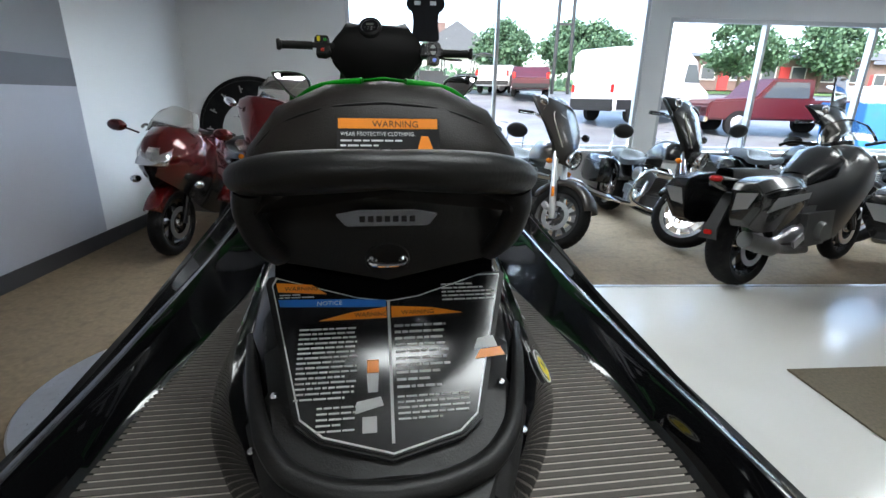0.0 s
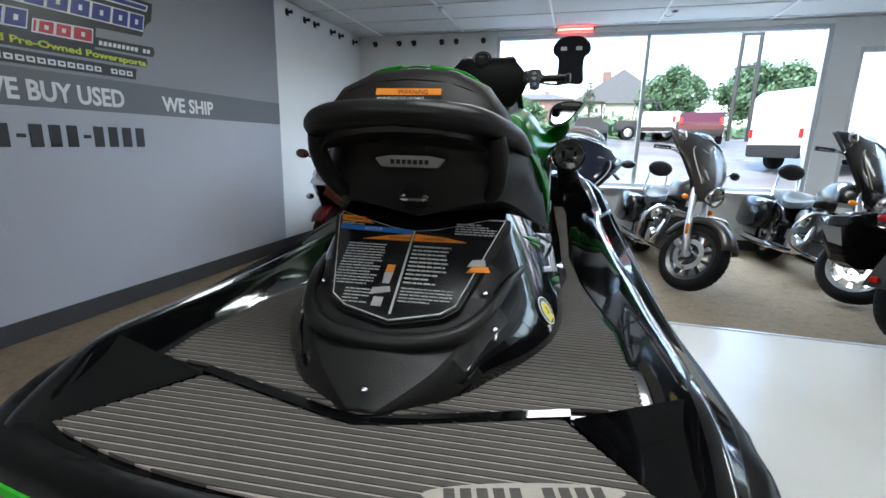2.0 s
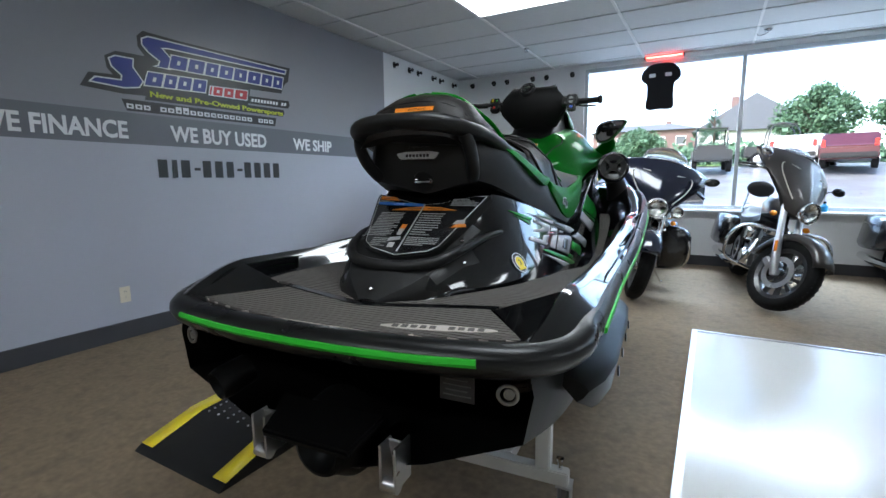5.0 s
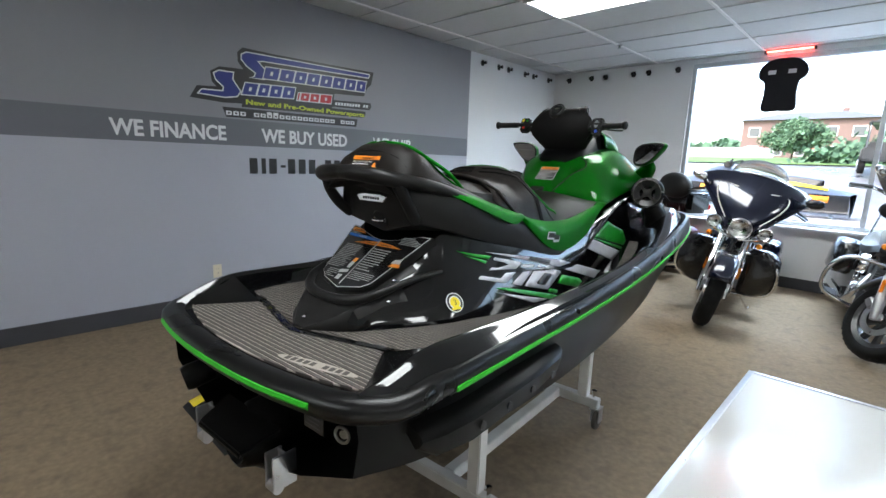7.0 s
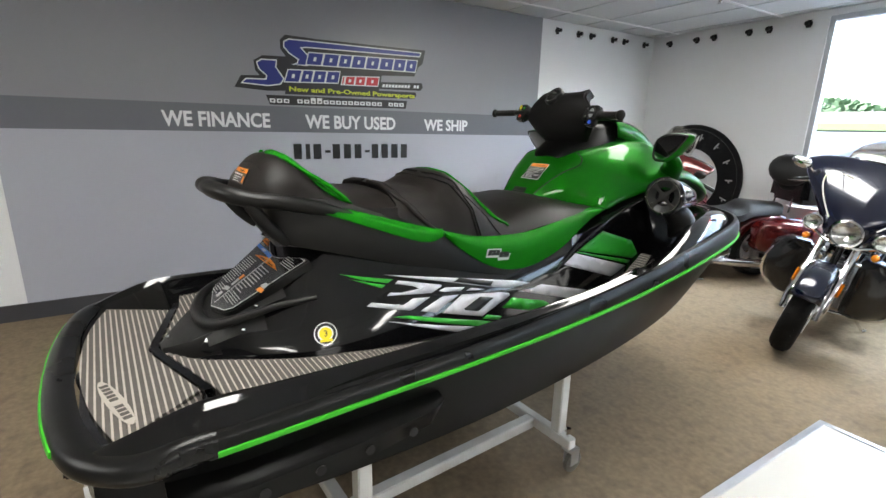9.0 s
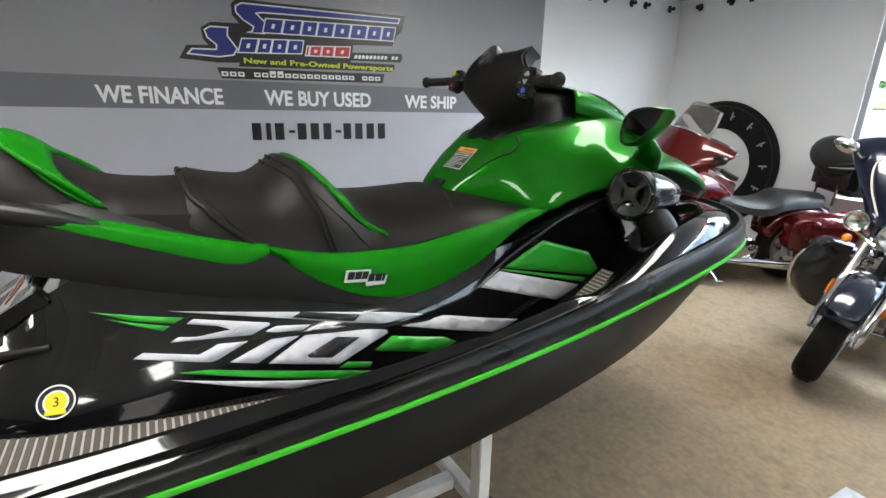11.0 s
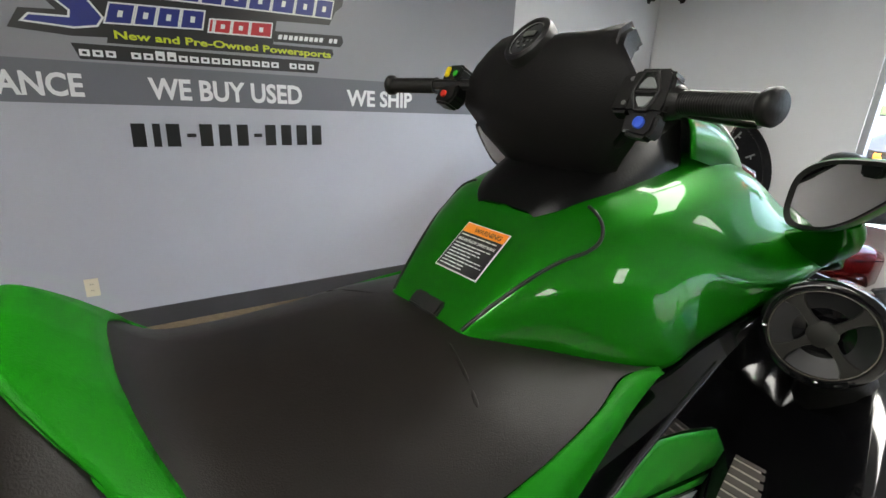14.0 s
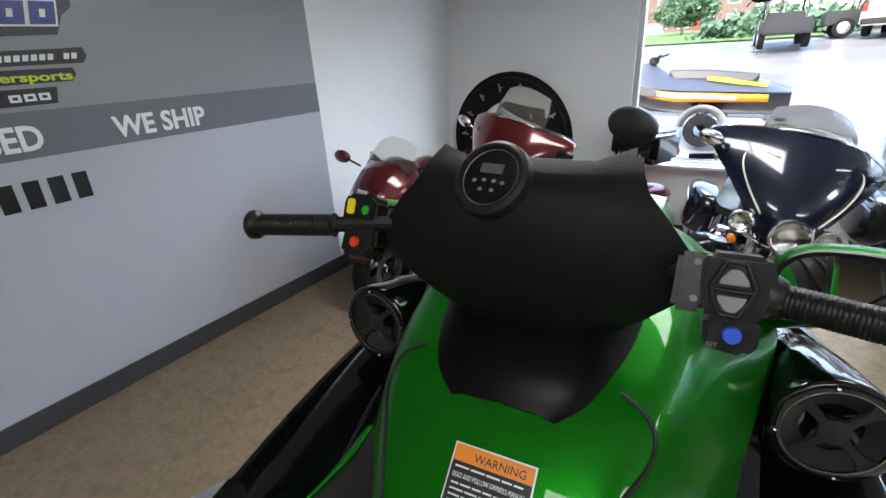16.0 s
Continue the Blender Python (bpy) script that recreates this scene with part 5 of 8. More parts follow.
ridge("wrinkle", [(0.10, 1.742, 1.2085), (0.16, 1.722, 1.1975), (0.215, 1.70, 1.182)], [0.001] + [0.0042] * 11 + [0.001], M_VINYL2, "soft wrinkle in the vinyl")
# warning label on the backrest
WL = pose(0, 0.568, 1.306, 64, 0, 0) @ Matrix.Translation((0, 0, 0.016))
bm = B()
prism(bm, [(-0.064, 0.0), (0.07, 0.0), (0.07, 0.052), (-0.064, 0.052)], WL, 0.002)
wl = part("warning_label", bm, M_INKBLK, ski, "small black and orange WARNING label on the backrest", bevel=0.0008)
bm = B()
prism(bm, [(-0.062, 0.036), (0.068, 0.036), (0.068, 0.050), (-0.062, 0.050)], WL, 0.0026)
part("orange_bar", bm, M_ORANGE, wl)
bm = B()
prism(bm, [(0.04, 0.006), (0.062, 0.006), (0.055, 0.026), (0.046, 0.026)], WL, 0.0026)
part("pictogram", bm, M_ORANGE, wl)
text("heading", "WARNING", WL @ Matrix.Translation((-0.018, 0.038, 0.0028)), 0.0125, M_INKBLK, wl, depth=0.0002)
text("line", "WEAR PROTECTIVE CLOTHING.", WL @ Matrix.Translation((-0.059, 0.026, 0.0028)), 0.0078, M_WHITE, wl, depth=0.0002, xscale=0.86)
bm = B()
print_lines(bm, -0.059, 0.025, 0.003, 0.023, 3, 9, lambda b, p: prism(b, p, WL @ Matrix.Translation((0, 0, 0.002)), 0.0008))
part("print", bm, M_WHITE, wl)
# seat logo bar on the green skirt
for s in (1, -1):
    for k, (y0, w, dz) in enumerate(((1.318, 0.018, 0), (1.338, 0.018, 0), (1.358, 0.016, 0), (1.374, 0.018, -0.008), (1.394, 0.018, -0.008), (1.414, 0.008, -0.008))):
        z0 = 1.045 - (y0 - 1.318) * 0.12 + dz
        bm = B()
        prism(bm, [(y0, z0), (y0 + w, z0 - w * 0.12), (y0 + w + 0.006, z0 + 0.018), (y0 + 0.006, z0 + 0.02)], Matrix(((0, 0, s, s * 0.3155), (1, 0, 0, 0), (0, 1, 0, 0), (0, 0, 0, 1))), 0.0015)
        part("seat_mark", bm, M_INKBLK, ski, "black lettering bar")
    bm = B()
    prism(bm, [(1.31, 1.038), (1.37, 1.030), (1.37, 1.018), (1.424, 1.014), (1.434, 1.038), (1.384, 1.045), (1.386, 1.062), (1.318, 1.070)], Matrix(((0, 0, s, s * 0.3145), (1, 0, 0, 0), (0, 1, 0, 0), (0, 0, 0, 1))), 0.0012)
    part("seat_mark_edge", bm, M_WHITE, ski)

# hood: green shell from hatch to nose
HD = [
    (1.765, [(0.0, 1.205), (0.05, 1.205), (0.075, 1.204), (0.088, 1.203), (0.094, 1.20), (0.098, 1.197), (0.102, 1.192), (0.102, 1.185)]),
    (1.80, [(0.0, 1.243), (0.055, 1.243), (0.085, 1.243), (0.106, 1.240), (0.112, 1.230), (0.116, 1.222), (0.123, 1.208), (0.122, 1.19)]),
    (1.90, [(0.0, 1.335), (0.075, 1.334), (0.118, 1.331), (0.155, 1.316), (0.166, 1.285), (0.172, 1.260), (0.190, 1.19), (0.188, 1.17)]),
    (1.99, [(0.0, 1.395), (0.09, 1.394), (0.145, 1.390), (0.182, 1.372), (0.198, 1.33), (0.207, 1.295), (0.256, 1.166), (0.254, 1.15)]),
    (2.06, [(0.0, 1.412), (0.098, 1.412), (0.158, 1.409), (0.20, 1.386), (0.216, 1.345), (0.226, 1.312), (0.288, 1.163), (0.286, 1.15)]),
] + [
    (2.14, [(0.0, 1.432), (0.105, 1.432), (0.17, 1.427), (0.214, 1.40), (0.235, 1.358), (0.248, 1.322), (0.303, 1.195), (0.30, 1.18)]),
    (2.28, [(0.0, 1.455), (0.115, 1.455), (0.18, 1.447), (0.226, 1.414), (0.254, 1.37), (0.292, 1.302), (0.335, 1.245), (0.33, 1.22)]),
    (2.42, [(0.0, 1.462), (0.11, 1.461), (0.178, 1.45), (0.23, 1.418), (0.266, 1.368), (0.30, 1.320), (0.368, 1.29), (0.362, 1.26)]),
    (2.56, [(0.0, 1.445), (0.10, 1.441), (0.16, 1.427), (0.215, 1.392), (0.25, 1.352), (0.28, 1.328), (0.368, 1.30), (0.36, 1.268)]),
] + [
    (2.72, [(0.0, 1.375), (0.08, 1.37), (0.13, 1.355), (0.18, 1.333), (0.225, 1.315), (0.27, 1.305), (0.362, 1.275), (0.355, 1.225)]),
    (2.87, [(0.0, 1.285), (0.07, 1.282), (0.12, 1.272), (0.165, 1.26), (0.21, 1.25), (0.25, 1.243), (0.338, 1.222), (0.33, 1.175)]),
    (2.99, [(0.0, 1.20), (0.06, 1.198), (0.10, 1.192), (0.14, 1.186), (0.18, 1.182), (0.215, 1.178), (0.285, 1.165), (0.275, 1.13)]),
    (3.08, [(0.0, 1.13), (0.04, 1.13), (0.07, 1.128), (0.10, 1.125), (0.13, 1.122), (0.155, 1.12), (0.20, 1.11), (0.195, 1.085)]),
]
# a soft ridge runs along the flank
RIDGE = {1.90: 0.006, 1.99: 0.011, 2.06: 0.014, 2.14: 0.014, 2.28: 0.008}
HD = [(y, [(x + RIDGE.get(y, 0.0) * (k == 5), z) for k, (x, z) in enumerate(r)]) for y, r in HD]
bm = half(HD, 6, across=3)
for _ in range(14):
    bmesh.ops.smooth_vert(bm, verts=[v for v in bm.verts if not v.is_boundary], factor=0.5, use_axis_x=True, use_axis_y=True, use_axis_z=True)
hood_bm = bm.copy()
bmesh.ops.recalc_face_normals(hood_bm, faces=hood_bm.faces)
HOOD = BVHTree.FromBMesh(hood_bm)
hood = part("hood", bm, M_GREEN, ski, "glossy metallic green front cowl", 50)
solid(hood, 0.006)


def on_hood(x, y, off=0.0):
    h = HOOD.ray_cast(Vector((x, y, 2.0)), Vector((0, 0, -1)))
    return Vector((x, y, (h[0].z if h[0] else 1.2) + off))


# groove of the glove-box hatch
hp = [(0.094, 1.775), (0.120, 1.835), (0.150, 1.90), (0.177, 1.955), (0.176, 1.985), (0.135, 2.0)]
for s in (1, -1):
    bm = B()
    pts = [on_hood(s * p.x, p.y, 0.001) for p in cr([(a, b, 0) for a, b in hp], 8)]
    tube(bm, pts, 0.0032, 8)
    part("hatch_groove", bm, M_PLASTIC, hood, "black gap round the glove-box hatch", 60)
bm = B()
box(bm, on_hood(0, 1.779, 0.002), (0.075, 0.03, 0.012), Matrix.Rotation(radians(44), 4, "X"), 0.004)
part("hatch_latch", bm, M_PLASTIC, hood, "black latch at the hatch's lower edge")
# hatch label
c0, c1 = on_hood(0.012, 1.826), on_hood(0.012, 1.90)
ang = math.atan2(c1.z - c0.z, c1.y - c0.y)
HL = Matrix.Translation(c0 + Vector((0, 0, 0.004))) @ Matrix.Rotation(ang, 4, "X")
LL = (c1 - c0).length
bm = B()
prism(bm, [(-0.052, 0.0), (0.052, 0.0), (0.052, LL), (-0.052, LL)], HL, 0.0015)
hl = part("warning_label", bm, M_WHITE, hood, "black WARNING label with an orange heading on the hatch")
bm = B()
prism(bm, [(-0.05, 0.002), (0.05, 0.002), (0.05, LL - 0.002), (-0.05, LL - 0.002)], HL, 0.0021)
part("label_face", bm, M_INKBLK, hl)
bm = B()
prism(bm, [(-0.05, LL - 0.021), (0.05, LL - 0.021), (0.05, LL - 0.002), (-0.05, LL - 0.002)], HL, 0.0026)
part("orange_bar", bm, M_ORANGE, hl)
text("heading", "WARNING", HL @ Matrix.Translation((-0.024, LL - 0.017, 0.0028)), 0.0135, M_INKBLK, hl, depth=0.0002)
text("line", "READ AND FOLLOW OWNER'S MANUAL", HL @ Matrix.Translation((-0.046, LL - 0.039, 0.0023)), 0.0085, M_WHITE, hl, depth=0.0002, xscale=0.58)
bm = B()
print_lines(bm, -0.045, 0.045, LL - 0.030, LL - 0.023, 1, 11, lambda b, p: prism(b, p, HL @ Matrix.Translation((0, 0, 0.0015)), 0.0008))
print_lines(bm, -0.045, 0.045, 0.005, LL - 0.042, 8, 12, lambda b, p: prism(b, p, HL @ Matrix.Translation((0, 0, 0.0015)), 0.0008))
part("print", bm, M_WHITE, hl)
# nose visor: dark top, white edges and green sides ahead of the bars
VS = [(2.25, 1.548, 0.150, 1.465), (2.40, 1.523, 0.150, 1.435), (2.55, 1.470, 0.138, 1.395), (2.70, 1.395, 0.118, 1.335)]
bm = half([(y, [(0.0, z + 0.010), (w * 0.45, z + 0.008), (w * 0.74, z + 0.003)]) for y, z, w, zb in VS], 5)
solid(part("visor_top", bm, M_DASH, ski, "dark visor panel", 60), 0.006)
bm = half([(y, [(w * 0.74, z + 0.004), (w, z - 0.006), (w + 0.012, z - 0.030), (w + 0.022, zb)]) for y, z, w, zb in VS], 5)
solid(part("visor", bm, M_GREEN, ski, "glossy green visor ahead of the handlebar", 50), 0.004)
for s in (1, -1):
    bm = B()
    up = cr([(s * w * 0.78, y, z + 0.0055) for y, z, w, zb in VS[:3]], 5)
    lo = cr([(s * w * 0.98, y + 0.01, z - 0.002) for y, z, w, zb in VS[:3]], 5)
    loft(bm, [up, lo], False, False)
    solid(part("visor_stripe", bm, M_WHITE, ski, "white visor decal", 60), 0.003, 1.0)

# steering column boot and handlebar pad
bm = half([(1.945, [(0.0, 1.375), (0.05, 1.372), (0.07, 1.365), (0.085, 1.335)]), (1.98, [(0.0, 1.412), (0.07, 1.408), (0.10, 1.396), (0.122, 1.355)]), (2.05, [(0.0, 1.455), (0.085, 1.45), (0.12, 1.43), (0.145, 1.385)]), (2.16, [(0.0, 1.51), (0.09, 1.505), (0.13, 1.485), (0.155, 1.41)]), (2.27, [(0.0, 1.545), (0.09, 1.54), (0.128, 1.53), (0.15, 1.43)])], 5, cap=True)
part("steering_boot", bm, M_DASH, ski, "black moulded steering boot", 50)
BAR = [
    # the pad's rear face from bottom to top: y, z, half width
    (2.06, 1.405, 0.085), (2.02, 1.445, 0.115), (1.99, 1.495, 0.160), (1.975, 1.535, 0.196), (1.972, 1.580, 0.193), (1.975, 1.615, 0.165), (1.985, 1.640, 0.141), (2.005, 1.656, 0.132), (2.04, 1.664, 0.128),
]
EAR = (0, 0, 0, 0, 0, 0, 0.002, 0.006, 0.011)
rings = [[(-w, y + 0.028, z + e), (-w * 0.62, y + 0.004, z), (0.0, y, z), (w * 0.62, y + 0.004, z), (w, y + 0.028, z + e)] for (y, z, w), e in zip(BAR, EAR)]
bm = B()
front = [[(x * 0.92, y + 0.085 - 0.04 * abs(x) / 0.2, z - 0.03) for x, y, z in r] for r in rings]
loft(bm, [r + f[::-1] for r, f in zip(rings, front)], True, True)
pad = part("handlebar_pad", bm, M_VINYL, ski, "thick matt black handlebar pad", 32, bevel=0.009)
# gauge
M_DIMKEY = mat("dim_grey_key", (0.16, 0.16, 0.16), 0.5)
GD = Vector((-0.13, -0.77, 0.63)).normalized()
gc = Vector((-0.027, 1.996, 1.648))
bm = B()
rev(bm, [(0.0, -0.03), (0.046, -0.03), (0.048, -0.004), (0.046, 0.006), (0.041, 0.010), (0.037, 0.010), (0.035, 0.004), (0.0, 0.004)], gc, GD, 40)
gauge = part("gauge", bm, M_PLASTIC, ski, "round black instrument")
q = GD.to_track_quat("Z", "Y").to_matrix().to_4x4()
gm = Matrix.Translation(gc + GD * 0.0045) @ q
if (gm.to_3x3() @ Vector((1, 0, 0))).x < 0:
    gm = gm @ Matrix.Rotation(math.pi, 4, "Z")
bm = B()
rev(bm, [(0.0, 0.0), (0.0345, 0.0), (0.0345, 0.001), (0.0, 0.001)], gm.translation, GD, 32)
part("dial_face", bm, M_BLACK, gauge)
bm = B()
box(bm, gm @ Vector((0, 0.010, 0.002)), (0.030, 0.012, 0.002), gm.to_3x3().to_4x4(), 0.0008)
part("display", bm, mat("grey_lcd", (0.09, 0.095, 0.085), 0.25), gauge, "grey digital display")
for bx, by in ((-0.022, -0.008), (-0.007, -0.006), (0.009, -0.006), (0.023, -0.008), (-0.009, -0.02), (0.010, -0.02)):
    bm = B()
    box(bm, gm @ Vector((bx * 0.82, by * 0.82, 0.002)), (0.0055, 0.0042, 0.002), gm.to_3x3().to_4x4(), 0.0008)
    part("button", bm, M_DIMKEY, gauge)
bm = B()
ring(bm, gm.translation + GD * 0.001, GD, 0.0345, 0.0008, 40, 6)
part("bezel", bm, M_ALU, gauge, "thin silver bezel")

# handlebar, grips, switch pods
bm = B()
tube(bm, cr([(-0.37, 1.945, 1.568), (-0.22, 1.985, 1.575), (-0.10, 2.02, 1.575), (0.10, 2.02, 1.57), (0.22, 1.985, 1.562), (0.37, 1.945, 1.555)], 5), 0.011, 10)
part("handlebar", bm, M_PLASTIC, ski)
for s, zz in ((-1, 1.570), (1, 1.556)):
    a, b = Vector((s * 0.255, 1.978, zz + 0.002)), Vector((s * 0.383, 1.943, zz))
    d = (b - a).normalized()
    bm = B()
    prof = [(0.0, 0.0), (0.017, 0.0)]
    L_ = (b - a).length
    for k in range(30):
        t = 0.004 + k * (L_ - 0.022) / 30
        prof += [(0.0150, t), (0.0156, t + 0.001), (0.0156, t + 0.0022), (0.0150, t + 0.003)]
    prof += [(0.016, L_ - 0.018), (0.0205, L_ - 0.014), (0.0215, L_ - 0.004), (0.018, L_), (0.0, L_)]
    rev(bm, prof, a, d, 20)
    part("grip", bm, M_RUBBER, ski, "ribbed black rubber grip", 50)


def face_frame(o, n):
    """A frame on a switch face: x across to the rider's right, y up the face, z out of it."""
    n = Vector(n).normalized()
    u = Vector((0, -n.z, n.y)).normalized() * (-1 if n.y > 0 else 1)
    u = -u if u.z < 0 else u
    r = u.cross(n)
    return Matrix(((r.x, u.x, n.x, o[0]), (r.y, u.y, n.y, o[1]), (r.z, u.z, n.z, o[2]), (0, 0, 0, 1)))


def knob(f, x, y, r, h, m, parent, name, label):
    o = f @ Vector((x, y, 0))
    ax = f.to_3x3() @ Vector((0, 0, 1))
    collar = part("button_collar", rev(B(), [(r, 0.0), (r + 0.003, 0.0), (r + 0.0028, 0.003), (r, 0.003)], o, ax, 20), M_RUBBER, parent)
    part(name, rev(B(), [(0.0, 0), (r, 0), (r, h * 0.7), (r * 0.85, h), (0.0, h)], o, ax, 20), m, parent, label)
    return collar


def pod_block(name, f, poly, depth, parent, label=""):
    bm = prism(B(), poly, f @ Matrix.Translation((0, 0, -depth)), depth)
    return part(name, bm, M_RUBBER, parent, label, 40, bevel=0.005)


FL = face_frame((-0.204, 1.988, 1.596), (0.0, -0.90, 0.43))
podl = pod_block("switch_pod", FL, [(-0.042, -0.019), (0.013, -0.019), (0.015, 0.014), (0.006, 0.021), (-0.036, 0.021), (-0.042, 0.014)], 0.034, ski, "black switch pod with yellow, green and red buttons")
pod_block("lower_pod", FL @ Matrix.Translation((0, 0, 0.002)), [(-0.036, -0.062), (0.006, -0.066), (0.022, -0.05), (0.020, -0.022), (-0.034, -0.022)], 0.036, podl)
bm = prism(B(), [(-0.031, -0.008), (-0.019, -0.008), (-0.019, 0.013), (-0.031, 0.013)], FL, 0.006)
part("cutoff_key", bm, M_YELLOW, podl, "yellow safety key", bevel=0.002)
knob(FL, 0.0, -0.001, 0.0065, 0.005, M_GDECAL, podl, "start_button", "green start button")
knob(FL, -0.010, -0.045, 0.0075, 0.007, M_RED, podl, "stop_button", "red stop button")
FR = face_frame((0.222, 1.956, 1.558), (0.0, -0.96, 0.28))
podr = pod_block("switch_pod", FR, [(-0.024, -0.016), (0.030, -0.016), (0.034, 0.0), (0.034, 0.036), (0.026, 0.044), (-0.020, 0.044), (-0.026, 0.036), (-0.026, -0.004)], 0.036, ski, "black trim switch pod with a blue button")
pod_block("lower_pod", FR @ Matrix.Translation((0, 0, 0.003)), [(-0.018, -0.046), (0.018, -0.050), (0.027, -0.040), (0.028, -0.016), (-0.020, -0.016)], 0.030, podr)
part("grip_collar", rev(B(), [(0.0, 0.0), (0.022, 0.0), (0.025, 0.008), (0.022, 0.026), (0.017, 0.036), (0.0, 0.036)], (0.232, 1.986, 1.558), (0.96, -0.26, 0.0), 24), M_PLASTIC, podr)
FC = face_frame((0.191, 1.966, 1.570), (0.0, -0.90, 0.43))
pod_block("clamp", FC, [(-0.018, -0.030), (0.010, -0.030), (0.014, 0.028), (-0.016, 0.028)], 0.03, podr)
for sy in (-0.017, 0.018):
    part("clamp_screw", rev(B(), [(0.0, 0), (0.0035, 0), (0.0032, 0.0015), (0.0, 0.002)], FC @ Vector((0.001, sy, 0)), FC.to_3x3() @ Vector((0, 0, 1)), 10), M_DIMKEY, podr)
knob(FR, 0.005, -0.030, 0.0085, 0.007, mat("blue_button", (0.03, 0.10, 0.6), 0.3), podr, "set_button", "blue round button")
text("mark", "SET", FR @ Matrix.Translation((-0.014, -0.044, 0.0034)), 0.006, M_KEYCAP, podr, depth=0.0002)
# raised hexagonal rim and bar round the two trim buttons
hexa = [FR @ Vector(q_) for q_ in ((-0.017, 0.014, 0.001), (-0.007, 0.037, 0.001), (0.009, 0.037, 0.001), (0.019, 0.014, 0.001), (0.016, 0.006, 0.001), (0.008, -0.013, 0.001), (-0.008, -0.013, 0.001), (-0.016, 0.006, 0.001))]
bm = tube(B(), hexa, 0.0028, 8, closed=True)
tube(bm, [FR @ Vector((-0.015, 0.0105, 0.001)), FR @ Vector((0.017, 0.0105, 0.001))], 0.0024, 8)
part("button_rim", bm, M_PLASTIC, podr, sharp=60)
for dy, up_ in ((0.022, 1), (-0.001, -1)):
    bm = prism(B(), [(-0.0115, -0.006 * up_), (0.0135, -0.006 * up_), (0.012, -0.001 * up_), (0.005, 0.0085 * up_), (-0.003, 0.0085 * up_), (-0.010, -0.001 * up_)], FR @ Matrix.Translation((0, dy, 0)), 0.003)
    part("trim_button", bm, M_KEYCAP, podr, "silver trim button", bevel=0.001)
bm = B()
tube(bm, cr([(0.235, 1.995, 1.548), (0.28, 2.02, 1.54), (0.35, 2.0, 1.535)], 5), [0.008] * 10 + [0.005], 8, flat=0.6)
part("throttle_lever", bm, M_PLASTIC, ski, "black throttle lever")
# mirrors
for s in (1, -1):
    c = Vector((s * 0.395, 2.315, 1.425))
    m_ = Matrix.Translation(c) @ pose(0, 0, 0, 84, 0, 0 if s > 0 else 0) @ Matrix.Rotation(radians(-10 * s), 4, "Y")
    out = cr([(s * x, y, 0) for x, y in ((-0.084, -0.02), (-0.078, 0.028), (-0.045, 0.056), (0.01, 0.064), (0.06, 0.062), (0.086, 0.056), (0.080, 0.038), (0.050, 0.0), (0.015, -0.036), (-0.02, -0.057), (-0.06, -0.06), (-0.078, -0.048))], 5, closed=True)
    bm = B()
    loft(bm, [[m_ @ Vector((p.x * k, p.y * k, h)) for p in out] for k, h in ((1.0, 0.0), (1.05, -0.010), (1.04, -0.035), (0.82, -0.066), (0.40, -0.085))])
    mr = part("mirror", bm, M_GREEN, ski, "green mirror housing", 60)
    bm = B()
    loft(bm, [[m_ @ Vector((p.x * k, p.y * k, h)) for p in out] for k, h in ((1.0, 0.001), (0.97, 0.006), (0.87, 0.004), (0.87, 0.0))], True, False)
    part("surround", bm, M_RUBBER, mr, "black surround")
    bm = B()
    addmesh(bm, [m_ @ Vector((p.x * 0.88, p.y * 0.88, 0.003)) for p in out], [tuple(range(len(out)))])
    part("mirror_glass", bm, M_MIRROR, mr, sharp=0)
    bm = B()
    tube(bm, cr([c + Vector((-s * 0.01, 0.04, -0.04)), (s * 0.38, 2.40, 1.345), (s * 0.33, 2.46, 1.30)], 5), [0.035, 0.036, 0.038, 0.04, 0.042, 0.044, 0.046, 0.048, 0.05, 0.052, 0.055], 10, flat=0.6)
    part("stalk", bm, M_GREEN, mr, sharp=60)

